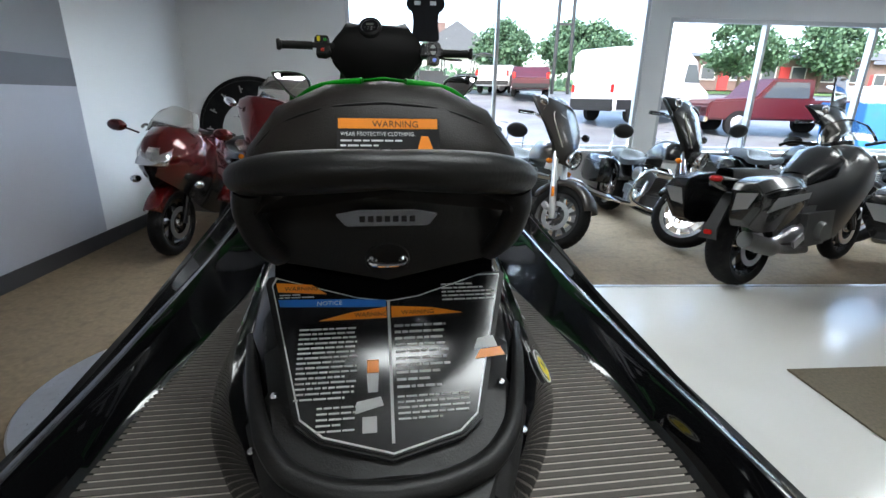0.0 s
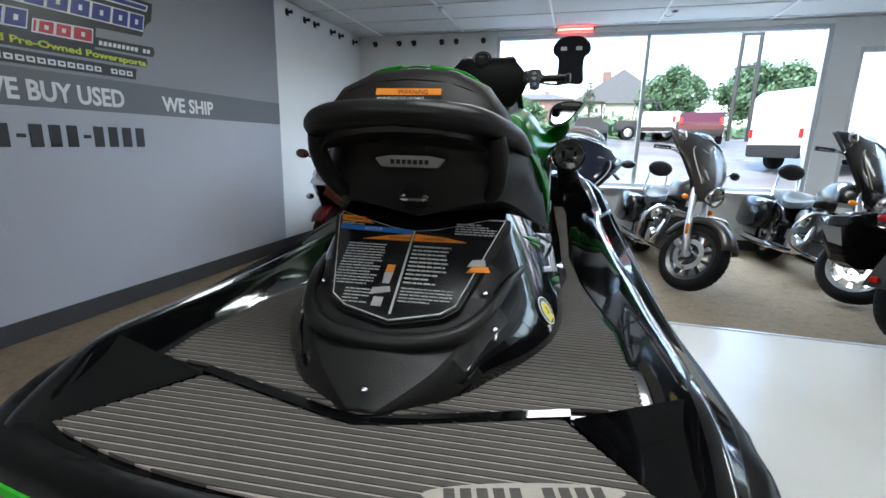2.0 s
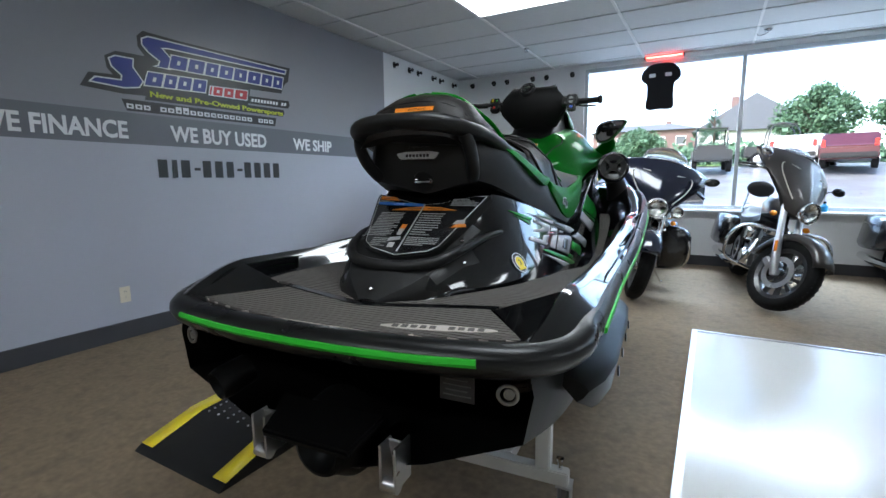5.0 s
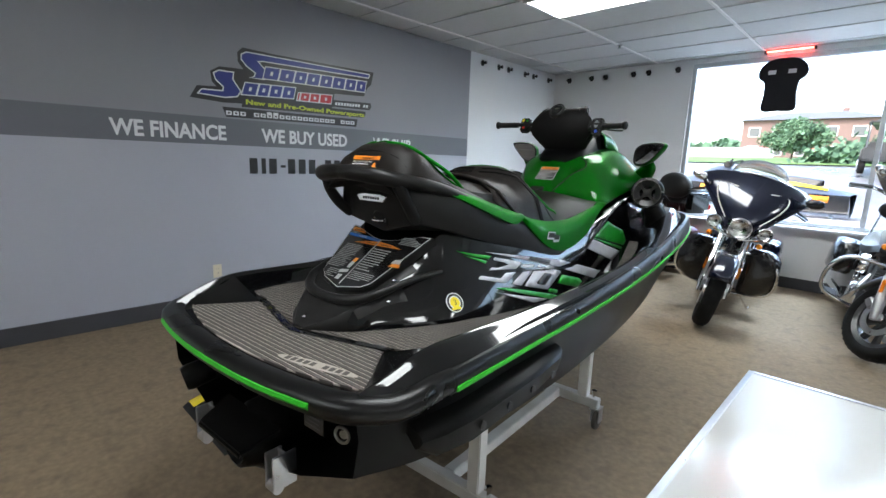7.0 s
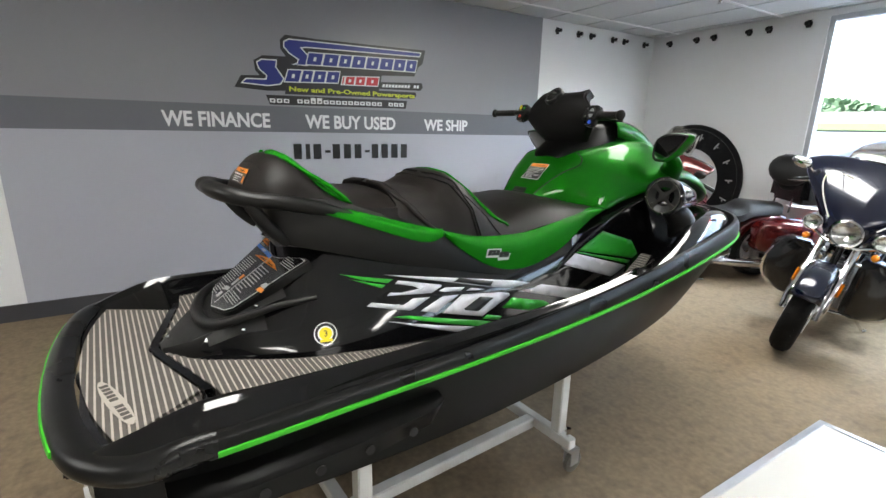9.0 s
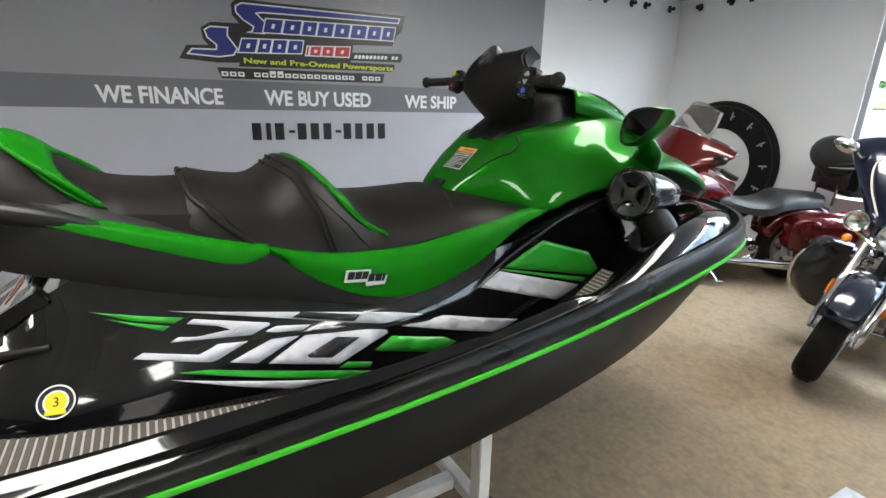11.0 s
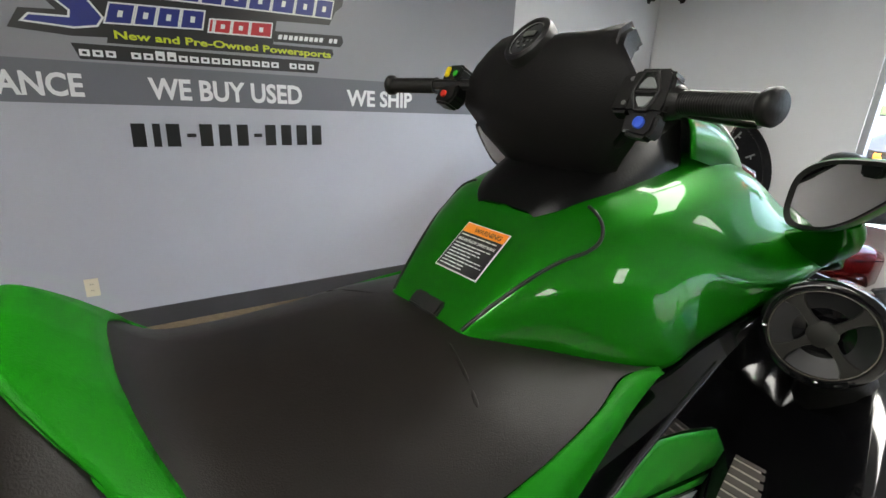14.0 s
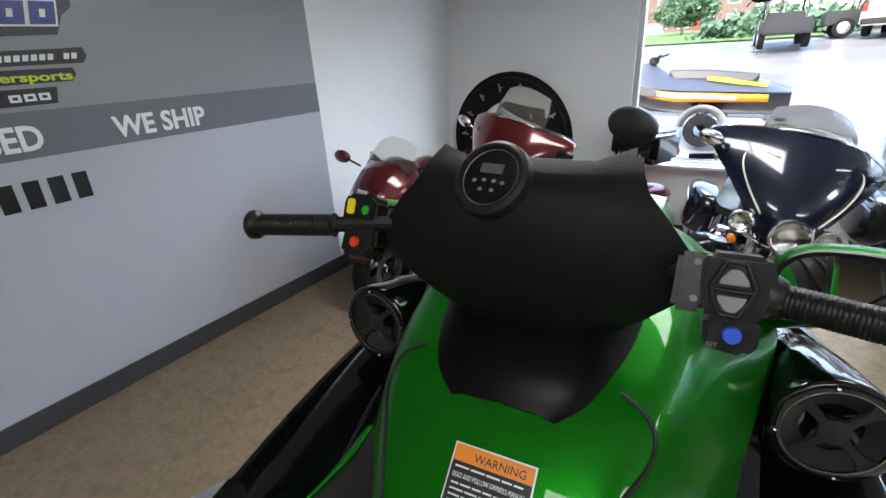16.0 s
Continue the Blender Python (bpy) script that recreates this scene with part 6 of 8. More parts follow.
# loudspeaker pods
M_TOWRING = mat("weathered_steel", (0.20, 0.19, 0.17), 0.35, metal=0.9, var=0.2, scale=30)
M_SPKRING = mat("dark_bronze_trim", (0.28, 0.26, 0.23), 0.25, metal=0.9, var=0.1, scale=20)
for s in (1, -1):
    ax = Vector((s * 0.10, -1.0, 0.10)).normalized()
    c = Vector((s * 0.428, 2.262, 1.212))
    bm = B()
    rev(bm, [(0.0, -0.30), (0.035, -0.28), (0.062, -0.22), (0.078, -0.12), (0.086, -0.04), (0.090, -0.006), (0.0885, 0.001), (0.084, 0.004), (0.0745, 0.003), (0.072, -0.004), (0.0, -0.03)], c, ax, 36)
    spk = part("loudspeaker", bm, M_BLACK, ski, "round gloss black loudspeaker pod with a wide rim", 50)
    bm = B()
    ring(bm, c + ax * 0.0035, ax, 0.0725, 0.0016, 48, 6)
    part("trim_ring", bm, M_SPKRING, spk, "thin silver ring")
    bm = B()
    rev(bm, [(0.0, -0.022), (0.022, -0.024), (0.068, -0.003), (0.072, -0.002), (0.072, -0.008), (0.0, -0.03)], c, ax, 36)
    part("cone", bm, M_INKBLK, spk)
    bm = B()
    rev(bm, [(0.0, 0.006), (0.012, 0.005), (0.022, 0.0), (0.022, -0.01), (0.0, -0.01)], c, ax, 24)
    qx = ax.to_track_quat("Z", "Y").to_matrix()
    for k in range(4):
        a = radians(45 + 90 * k)
        d = qx @ Vector((math.cos(a), math.sin(a), 0))
        w = qx @ Vector((-math.sin(a), math.cos(a), 0))
        rows = [(0.018, 0.010), (0.032, 0.007), (0.050, 0.008), (0.062, 0.012), (0.072, 0.022)]
        loft(bm, [[c + d * a0 + w * b0 - ax * 0.005, c + d * a0 - w * b0 - ax * 0.005, c + d * a0 - w * b0 * 0.8 + ax * 0.001, c + d * a0 + w * b0 * 0.8 + ax * 0.001] for a0, b0 in rows])
    ring(bm, c + ax * 0.001, ax, 0.016, 0.002, 24, 6)
    ring(bm, c + ax * 0.003, ax, 0.009, 0.0015, 20, 6)
    part("grille", bm, mat("gunmetal_grille", (0.030, 0.029, 0.027), 0.5, metal=0.3, spec=0.2) if s > 0 else bpy.data.materials["gunmetal_grille"], spk, "gunmetal four-spoke grille")
    for k in range(4):
        a = radians(90 * k + 8)
        bm = ball(B(), c + qx @ Vector((math.cos(a) * 0.079, math.sin(a) * 0.079, 0.005)), (0.004, 0.004, 0.003), n=8)
        part("screw", bm, M_CHROME, spk)
    bm = B()
    tube(bm, cr([c - ax * 0.10 + Vector((0, 0, -0.05)), (s * 0.44, 2.42, 1.09), (s * 0.45, 2.45, 1.02)], 4), [0.05, 0.052, 0.055, 0.058, 0.06, 0.062, 0.065, 0.068, 0.07], 12)
    part("bracket", bm, M_PLASTIC, spk)

# sponsons, exhaust, nozzle, brackets under the stern
for s in (1, -1):
    bm = B()
    rings = []
    for y, zt, zb, xo in ((0.24, 0.725, 0.685, 0.575), (0.29, 0.732, 0.655, 0.600), (0.40, 0.735, 0.648, 0.616), (0.70, 0.740, 0.657, 0.620), (0.88, 0.744, 0.672, 0.612), (0.93, 0.746, 0.70, 0.59)):
        rings.append([(s * 0.52, y, zt + 0.02), (s * (xo - 0.01), y, zt), (s * xo, y, zt - 0.012), (s * (xo - 0.012), y, zb + 0.01), (s * (xo - 0.025), y, zb), (s * 0.52, y, zb + 0.03)])
    loft(bm, rings)
    spn = part("sponson", bm, M_HULL, ski, "black plastic sponson on the hull side", 40)
    for k in range(4):
        part("bolt_recess", rev(B(), [(0.0, 0.0), (0.012, 0.0), (0.013, 0.004), (0.0, 0.0045)], (s * 0.616, 0.42 + k * 0.13, 0.695), (s, 0, 0.05), 14), M_BUMPER, spn)
bm = B()
rev(bm, [(0.0, -0.05), (0.040, -0.05), (0.043, 0.02), (0.038, 0.04), (0.032, 0.03), (0.0, -0.01)], (-0.30, 0.11, 0.64), (-0.25, -1, -0.25), 20)
part("exhaust_outlet", bm, M_DASH, ski, "black rubber exhaust outlet")
bm = B()
rev(bm, [(0.0, 0.0), (0.11, 0.0), (0.105, 0.05), (0.08, 0.08), (0.066, 0.12), (0.055, 0.125), (0.046, 0.11), (0.0, 0.05)], (0.0, 0.20, 0.53), (0, -1, 0), 28)
part("jet_nozzle", bm, M_DASH, ski, "black jet nozzle under the stern")
bm = B()
loft(bm, [[(-0.15, 0.14, 0.60), (0.15, 0.14, 0.60), (0.15, 0.14, 0.62), (-0.15, 0.14, 0.62)], [(-0.12, 0.03, 0.56), (0.12, 0.03, 0.56), (0.12, 0.03, 0.58), (-0.12, 0.03, 0.58)]])
part("bucket", bm, M_DASH, ski, bevel=0.006)
for s, xx, yy, zt in ((-1, -0.145, 0.07, 0.60), (1, 0.188, 0.10, 0.585)):
    bm = B()
    box(bm, (xx - 0.018, yy, zt - 0.05), (0.006, 0.05, 0.10), None, 0.002)
    box(bm, (xx + 0.018, yy + 0.01, zt - 0.05), (0.006, 0.07, 0.10), None, 0.002)
    box(bm, (xx, yy + 0.022, zt - 0.045), (0.036, 0.006, 0.09), pose(0, 0, 0, 12, 0, 0), 0.002)
    rev(bm, [(0.012, 0), (0.016, 0.0), (0.016, 0.04), (0.012, 0.04)], (xx - 0.02, yy - 0.01, zt - 0.095), (1, 0, 0), 14)
    hk = part("tie_bracket", bm, M_ALU, ski, "aluminium bracket below the stern")
    bm = B()
    rev(bm, [(0.0, 0), (0.011, 0), (0.011, 0.003), (0.0, 0.003)], (xx, yy + 0.018, zt - 0.035), (0, -1, 0.2), 16)
    part("hole", bm, M_INKBLK, hk)
for s in (1, -1):
    bm = B()
    ring(bm, (s * 0.44, 0.114, 0.735), (0.2 * s, -1, 0), 0.019, 0.004, 24, 8)
    rev(bm, [(0.0, 0), (0.011, 0), (0.011, 0.010), (0.0, 0.012)], (s * 0.44, 0.125, 0.735), (0.2 * s, -1, 0), 18)
    part("tow_ring", bm, M_TOWRING, ski, "stainless tow ring on the stern")
bm = B()
box(bm, (0.335, 0.113, 0.735), (0.075, 0.003, 0.065))
rt = part("rating_plate", bm, M_INKBLK, ski, "small black rating plate on the stern")
bm = B()
for k in range(5):
    box(bm, (0.335, 0.110, 0.715 + k * 0.011), (0.06 - 0.012 * (k % 2), 0.001, 0.0025))
part("print", bm, mat("grey_print", (0.06, 0.06, 0.06), 0.4), rt)
for x, y, z in ((0.0, 0.318, 0.859), (0.17, 0.54, 0.968), (-0.17, 0.54, 0.968), (0.196, 0.493, 0.913), (-0.196, 0.493, 0.913)):
    part("screw", ball(B(), (x, y, z), (0.007, 0.007, 0.005), n=10), M_CHROME, ski, "small steel screw")
# reflector on the bow side and bow eye
for s in (1, -1):
    part("bow_reflector", ball(B(), (s * 0.44, 2.86, 0.90), (0.006, 0.03, 0.014), n=12), M_RED, ski, "small red reflector")
bm = B()
ring(bm, (0, 3.235, 0.80), (1, 0, 0), 0.02, 0.005, 20, 8)
part("bow_eye", bm, M_CHROME, ski)
# stand under the hull
stand = thing("watercraft_stand", SKI, "white steel rolling stand with casters under the hull", "stand")
for y, zt in ((0.77, 0.50), (1.74, 0.50)):
    bm = B()
    box(bm, (0, y, 0.155), (0.92, 0.045, 0.05), None, 0.004)
    part("cross_beam", bm, M_STEELW, stand)
    for s in (1, -1):
        bm = B()
        box(bm, (s * 0.375, y, 0.18 + (zt - 0.18) / 2), (0.05, 0.05, zt - 0.18), None, 0.004)
        part("post", bm, M_STEELW, stand)
        bm = B()
        rev(bm, [(0.0, 0), (0.008, 0), (0.008, 0.03), (0.013, 0.03), (0.013, 0.04), (0.0, 0.042)], (s * 0.43, y, 0.18), (0, 0, 1), 10)
        part("bolt", bm, M_CHROME, stand)
        cst = part("caster_fork", box(box(box(B(), (s * 0.445, y + 0.01, 0.125), (0.05, 0.06, 0.008)), (s * 0.425, y + 0.02, 0.085), (0.004, 0.05, 0.075)), (s * 0.465, y + 0.02, 0.085), (0.004, 0.05, 0.075)), M_ALU, stand)
        bm = B()
        rev(bm, [(0.0, -0.014), (0.04, -0.014), (0.05, -0.009), (0.05, 0.009), (0.04, 0.014), (0.0, 0.014)], (s * 0.445, y + 0.03, 0.0502), (1, 0, 0), 24)
        part("caster_wheel", bm, mat("grey_caster_tread", (0.18, 0.17, 0.15), 0.6) if "grey_caster_tread" not in bpy.data.materials else bpy.data.materials["grey_caster_tread"], cst)
for s in (1, -1):
    bm = B()
    box(bm, (s * 0.23, 1.255, 0.155), (0.05, 0.92, 0.05), None, 0.004)
    part("side_rail", bm, M_STEELW, stand)
    bm = B()
    box(bm, (s * 0.33, 1.36, 0.50), (0.09, 1.5, 0.05), pose(0, 0, 0, 0, s * -18, 0), 0.01)
    part("bunk", bm, M_CARPET, stand, "carpeted bunk")

# ---- motorcycles ----
M_BIKEBLK = mat("bike_gloss_black", (0.005, 0.005, 0.0055), 0.25, coat=0.6, var=0.2, scale=5)
M_BIKEGREY = mat("charcoal_metallic_paint", (0.058, 0.050, 0.046), 0.38, metal=0.35, coat=0.5, var=0.06, scale=6, flake=0.3)
M_BIKEBLUE = mat("midnight_blue_paint", (0.003, 0.005, 0.018), 0.2, coat=1.0, metal=0.3, var=0.1, scale=6)
M_BIKERED = mat("candy_red_paint", (0.085, 0.003, 0.003), 0.22, coat=1.0, metal=0.35, var=0.08, scale=6, flake=0.2)
M_MAROON = mat("maroon_paint", (0.12, 0.008, 0.01), 0.25, coat=1.0, metal=0.3, var=0.08, scale=6)
M_SILVER = mat("silver_paint", (0.33, 0.33, 0.33), 0.32, metal=0.6, coat=0.7, var=0.06, scale=6)
M_ENGINE = mat("cast_engine_alloy", (0.16, 0.16, 0.16), 0.4, metal=0.9, var=0.15, scale=14, bump=0.2, bscale=60)
M_LEATHER = mat("black_seat_leather", (0.014, 0.014, 0.014), 0.5, var=0.2, scale=10, bump=0.3, bscale=200)
M_AMBER = mat("amber_lens", (0.8, 0.22, 0.01), 0.15, trans=0.2)
M_REDLENS = mat("red_lens", (0.45, 0.01, 0.01), 0.12, trans=0.1)
M_REFLECT = mat("lamp_reflector", (0.8, 0.8, 0.78), 0.12, metal=1.0, var=0.3, scale=60, bump=0.3, bscale=90)
M_SHIELD = mat("clear_windshield", (0.75, 0.72, 0.68), 0.04, trans=0.95, ior=1.15)


def wheel(parent, c, R, w, spokes, disc=True, pair=True, m_rim=None, steer=None, wide_spoke=0.03):
    """Tyre, rim with spokes, hub and brake disc, with the axle along x."""
    T = steer if steer else Matrix.Identity(4)
    c = Vector(c)

    def put(bm, name, m, par, label=""):
        bmesh.ops.transform(bm, matrix=T, verts=bm.verts)
        return part(name, bm, m, par, label, 45)
    rr = R * 0.70
    bm = B()
    prof = [(rr, -w * 0.36), (rr + 0.012, -w * 0.46), ((rr + R) / 2, -w * 0.52), (R - 0.03, -w * 0.45), (R - 0.008, -w * 0.24), (R, 0.0)]
    prof = prof + [(a, -b) for a, b in reversed(prof[:-1])]
    revc(bm, prof, c, (1, 0, 0), 48)
    for k in range(40):
        a = 2 * math.pi * k / 40
        for sx in (-1, 1):
            p = c + Vector((sx * w * 0.2, math.cos(a) * (R - 0.0105), math.sin(a) * (R - 0.0105)))
            box(bm, p, (w * 0.22, 0.012, 0.006), Matrix.Rotation(a + math.pi / 2, 4, "X") @ Matrix.Rotation(sx * 0.5, 4, "Z"))
    wh = put(bm, "wheel", M_TYRE, parent, "black treaded tyre on its wheel")
    bm = B()
    revc(bm, [(rr - 0.03, -w * 0.30), (rr, -w * 0.38), (rr + 0.008, -w * 0.40), (rr + 0.010, 0.0), (rr + 0.008, w * 0.40), (rr, w * 0.38), (rr - 0.03, w * 0.30), (rr - 0.022, 0.0)], c, (1, 0, 0), 48)
    put(bm, "rim", m_rim or M_ALU, wh)
    for k in range(spokes):
        a = 2 * math.pi * k / spokes
        d = Vector((0, math.cos(a), math.sin(a)))
        n = Vector((0, -math.sin(a), math.cos(a)))
        bm = B()
        rings = []
        for t, hw in ((0.04, wide_spoke * 0.55), (rr * 0.5, wide_spoke * 0.4), (rr - 0.015, wide_spoke * 0.7)):
            rings.append([c + d * t + n * hw + Vector((w * 0.14, 0, 0)), c + d * t - n * hw + Vector((w * 0.14, 0, 0)), c + d * t - n * hw * 0.7 - Vector((w * 0.14, 0, 0)), c + d * t + n * hw * 0.7 - Vector((w * 0.14, 0, 0))])
        loft(bm, rings)
        put(bm, "spoke", m_rim or M_ALU, wh)
    bm = B()
    rev(bm, [(0.0, -w * 0.62), (0.03, -w * 0.62), (0.042, -w * 0.4), (0.042, w * 0.4), (0.03, w * 0.62), (0.0, w * 0.62)], c, (1, 0, 0), 20)
    put(bm, "hub", M_CHROME, wh)
    for sx in ((-1, 1) if pair else (1,)):
        if disc:
            bm = B()
            revc(bm, [(0.098, 0.0), (0.142, 0.0), (0.142, 0.005), (0.098, 0.005)], c + Vector((sx * w * 0.55, 0, 0)), (sx, 0, 0), 36)
            put(bm, "brake_disc", M_ALU, wh)
    return wh


def lamp(parent, c, ax, r, T, name="headlight", label="round chrome headlight"):
    def put(bm, nm, m, par, lb=""):
        bmesh.ops.transform(bm, matrix=T, verts=bm.verts)
        return part(nm, bm, m, par, lb, 45)
    bm = B()
    rev(bm, [(0.0, -r * 1.1), (r * 0.6, -r), (r * 0.95, -r * 0.45), (r * 1.05, 0.0), (r * 1.02, 0.012), (r * 0.92, 0.014), (r * 0.92, 0.0), (r * 0.55, -r * 0.5), (0.0, -r * 0.62)], c, ax, 28)
    hl_ = put(bm, name, M_CHROME, parent, label)
    bm = B()
    rev(bm, [(0.0, -r * 0.55), (r * 0.5, -r * 0.45), (r * 0.9, -0.002), (r * 0.9, -0.006), (0.0, -r * 0.6)], c, ax, 24)
    put(bm, "reflector", M_REFLECT, hl_)
    bm = B()
    rev(bm, [(r * 0.9, 0.002), (r * 0.6, r * 0.12), (0.0, r * 0.17), (0.0, r * 0.14), (r * 0.6, r * 0.09), (r * 0.88, 0.0)], c, ax, 24)
    put(bm, "lens", M_LENS, hl_).visible_shadow = False
    return hl_


def tourer(name, m, label, paint, steer_deg=0.0, bat=True, passing=True, lowers=False, tourpak=False, screen=0.10, rim=None, front_spokes=9, front_r=0.32, accent=None, group="motorcycles", crash=True, backrest=True):
    """A big V-twin touring motorcycle; y forward from the rear wheel's foot."""
    bk = thing(name, m, label, "motorcycle", group)
    WBS = 1.63
    head = Vector((0, WBS - 0.33, 0.86))
    axis = Vector((0, -0.46, 0.89)).normalized()
    T = Matrix.Translation(head) @ Matrix.Rotation(radians(steer_deg), 4, axis) @ Matrix.Translation(-head)
    I = Matrix.Identity(4)

    def put(bm, nm, mm, par=bk, lb="", T_=I, sharp=45, bevel=0.0):
        bmesh.ops.transform(bm, matrix=T_, verts=bm.verts)
        return part(nm, bm, mm, par, lb, sharp, bevel)
    wheel(bk, (0, 0, 0.315), 0.315, 0.16, 7, m_rim=rim)
    wheel(bk, (0, WBS, front_r), front_r, 0.125, front_spokes, m_rim=rim, steer=T)
    # front end, turned with the handlebar
    ax0 = Vector((0, WBS, front_r))
    for s in (1, -1):
        bm = B()
        lo = ax0 + Vector((s * 0.10, -0.02, 0.0))
        hi = lo + axis * 0.66
        tube(bm, [lo - axis * 0.04, lo + axis * 0.02, lo + axis * 0.03, lo + axis * 0.30, lo + axis * 0.31, hi], [0.022, 0.030, 0.034, 0.032, 0.027, 0.027], 14)
        put(bm, "fork_leg", M_CHROME if paint is not M_BIKEGREY else M_ALU, bk, "", T)
        bm = B()
        box(bm, lo + Vector((-s * 0.02, -0.12, 0.05)), (0.035, 0.09, 0.06), Matrix.Rotation(radians(-30), 4, "X"), 0.01)
        put(bm, "brake_caliper", M_ALU, bk, "", T)
        bm = B()
        box(bm, lo + axis * 0.22 + Vector((s * 0.035, 0.015, 0)), (0.01, 0.03, 0.10), Matrix.Rotation(radians(27), 4, "X"), 0.004)
        put(bm, "side_marker", M_AMBER, bk, "amber marker", T)
    # front fender
    bm = B()
    rings = []
    for k in range(15):
        a = radians(-13 + k * 9.6)
        rr = front_r + 0.03
        rings.append([ax0 + Vector((x, -math.cos(a + 0.5) * rr * k2, math.sin(a + 0.5) * rr * k2)) for x, k2 in ((-0.085, 0.84), (-0.082, 0.96), (-0.055, 1.03), (0, 1.05), (0.055, 1.03), (0.082, 0.96), (0.085, 0.84))])
    loft(bm, rings, False, False)
    f_ = put(bm, "front_fender", paint, bk, "", T)
    solid(f_, 0.005, 0.0)
    FD = -0.20  # the fairing sits back over the fork
    HL0 = Vector((0, WBS - 0.10 + FD, 0.90))
    if bat:
        # batwing fairing: rows from the lower rim up, wide wings swept back
        rows = [
            [(0.0, -0.02, 0.80), (0.04, -0.022, 0.802), (0.08, -0.03, 0.81), (0.11, -0.045, 0.82), (0.13, -0.06, 0.83)],
            [(0.0, 0.0, 0.90), (0.06, -0.01, 0.90), (0.11, -0.03, 0.905), (0.16, -0.06, 0.915), (0.20, -0.10, 0.925)],
            [(0.0, -0.03, 1.0), (0.09, -0.045, 1.0), (0.17, -0.08, 1.01), (0.25, -0.14, 1.03), (0.31, -0.20, 1.05)],
            [(0.0, -0.10, 1.12), (0.12, -0.115, 1.12), (0.23, -0.16, 1.13), (0.33, -0.23, 1.14), (0.405, -0.30, 1.15)],
            [(0.0, -0.19, 1.24), (0.13, -0.20, 1.24), (0.26, -0.24, 1.24), (0.37, -0.31, 1.235), (0.445, -0.38, 1.225)],
            [(0.0, -0.26, 1.33), (0.12, -0.27, 1.325), (0.24, -0.30, 1.31), (0.35, -0.36, 1.285), (0.425, -0.42, 1.25)],
        ]
        rows = [(0.0, [(x * 1.0, y + FD, z) for x, y, z in r]) for r in rows]
        bm = B()
        L_ = [[cr([(x, WBS + y + 0.0, z) for x, y, z in r], 4)[i] for i in range(17)] for _, r in rows]
        cols = [cr([L_[j][i] for j in range(len(L_))], 4) for i in range(17)]
        rings = [[cols[i][j] for i in range(17)] for j in range(len(cols[0]))]
        loft(bm, rings, False, False)
        mirror_x(bm)
        f_ = put(bm, "fairing", paint, bk, "batwing fairing", T, 60)
        solid(f_, 0.012)
        bm = B()
        rings = [[(x * 0.9, WBS + y - 0.05, z) for x, y, z in r] for _, r in rows]
        rings = [[(-x, y, z) for x, y, z in reversed(r[1:])] + r for r in rings]
        loft(bm, rings, False, False)
        solid(put(bm, "inner_fairing", M_PLASTIC, bk, "", T, 60), 0.01)
        # windshield
        bm = B()
        rings = []
        for k, (dz, dy, kx) in enumerate(((0.0, 0.0, 1.0), (screen * 0.5, -0.05, 0.94), (screen, -0.10, 0.80))):
            rings.append([(x * kx, WBS - 0.255 + FD + dy - 0.9 * x * x, 1.326 + dz - 0.75 * x * x * (1 if k < 2 else 1.3)) for x in np.linspace(-0.225, 0.225, 13)])
        loft(bm, rings, False, False)
        solid(put(bm, "windshield", M_CLEAR if screen < 0.2 else M_SHIELD, bk, "low smoked windshield", T, 60), 0.004)
        if accent:
            for s in (1, -1):
                bm = B()
                tube(bm, cr([(s * 0.135, WBS - 0.040 + FD, 0.93), (s * 0.225, WBS - 0.112 + FD, 1.04), (s * 0.275, WBS - 0.185 + FD, 1.14), (s * 0.250, WBS - 0.215 + FD, 1.20), (s * 0.125, WBS - 0.165 + FD, 1.20)], 6), 0.005, 6)
                put(bm, "pinstripe", accent, bk, "thin pale pinstripe", T)
        bm = B()
        tube(bm, cr([(-0.25, WBS - 0.328 + FD, 1.279), (-0.14, WBS - 0.275 + FD, 1.321), (0.0, WBS - 0.255 + FD, 1.335), (0.14, WBS - 0.275 + FD, 1.321), (0.25, WBS - 0.328 + FD, 1.279)], 5), 0.007, 8)
        put(bm, "windshield_trim", M_CHROME, bk, "", T)
    lamp(bk, HL0 + Vector((0, 0.165, -0.025)), (0, 1, 0.02), 0.092, T)
    if passing:
        for s in (1, -1):
            lamp(bk, HL0 + Vector((s * 0.20, 0.06, -0.03)), (s * 0.08, 1, 0.02), 0.058, T, "passing_lamp", "small chrome passing lamp")
        bm = B()
        tube(bm, cr([(-0.185, WBS - 0.06 + FD, 0.82), (-0.09, WBS - 0.03 + FD, 0.785), (0, WBS - 0.02 + FD, 0.775), (0.09, WBS - 0.03 + FD, 0.785), (0.185, WBS - 0.06 + FD, 0.82)], 5), 0.012, 8)
        put(bm, "lamp_bar", M_CHROME, bk, "", T)
    for s in (1, -1):
        bm = B()
        ball(bm, (s * 0.20, WBS - 0.06 + FD, 0.76), (0.025, 0.035, 0.025), n=12)
        put(bm, "turn_signal", M_AMBER, bk, "amber turn signal", T)
    # handlebar, grips, mirrors
    bm = B()
    tube(bm, cr([(-0.44, WBS - 0.62, 1.06), (-0.36, WBS - 0.55, 1.10), (-0.20, WBS - 0.42, 1.07), (0.0, WBS - 0.40, 1.0), (0.20, WBS - 0.42, 1.07), (0.36, WBS - 0.55, 1.10), (0.44, WBS - 0.62, 1.06)], 5), 0.0135, 10)
    put(bm, "handlebar", M_CHROME, bk, "", T)
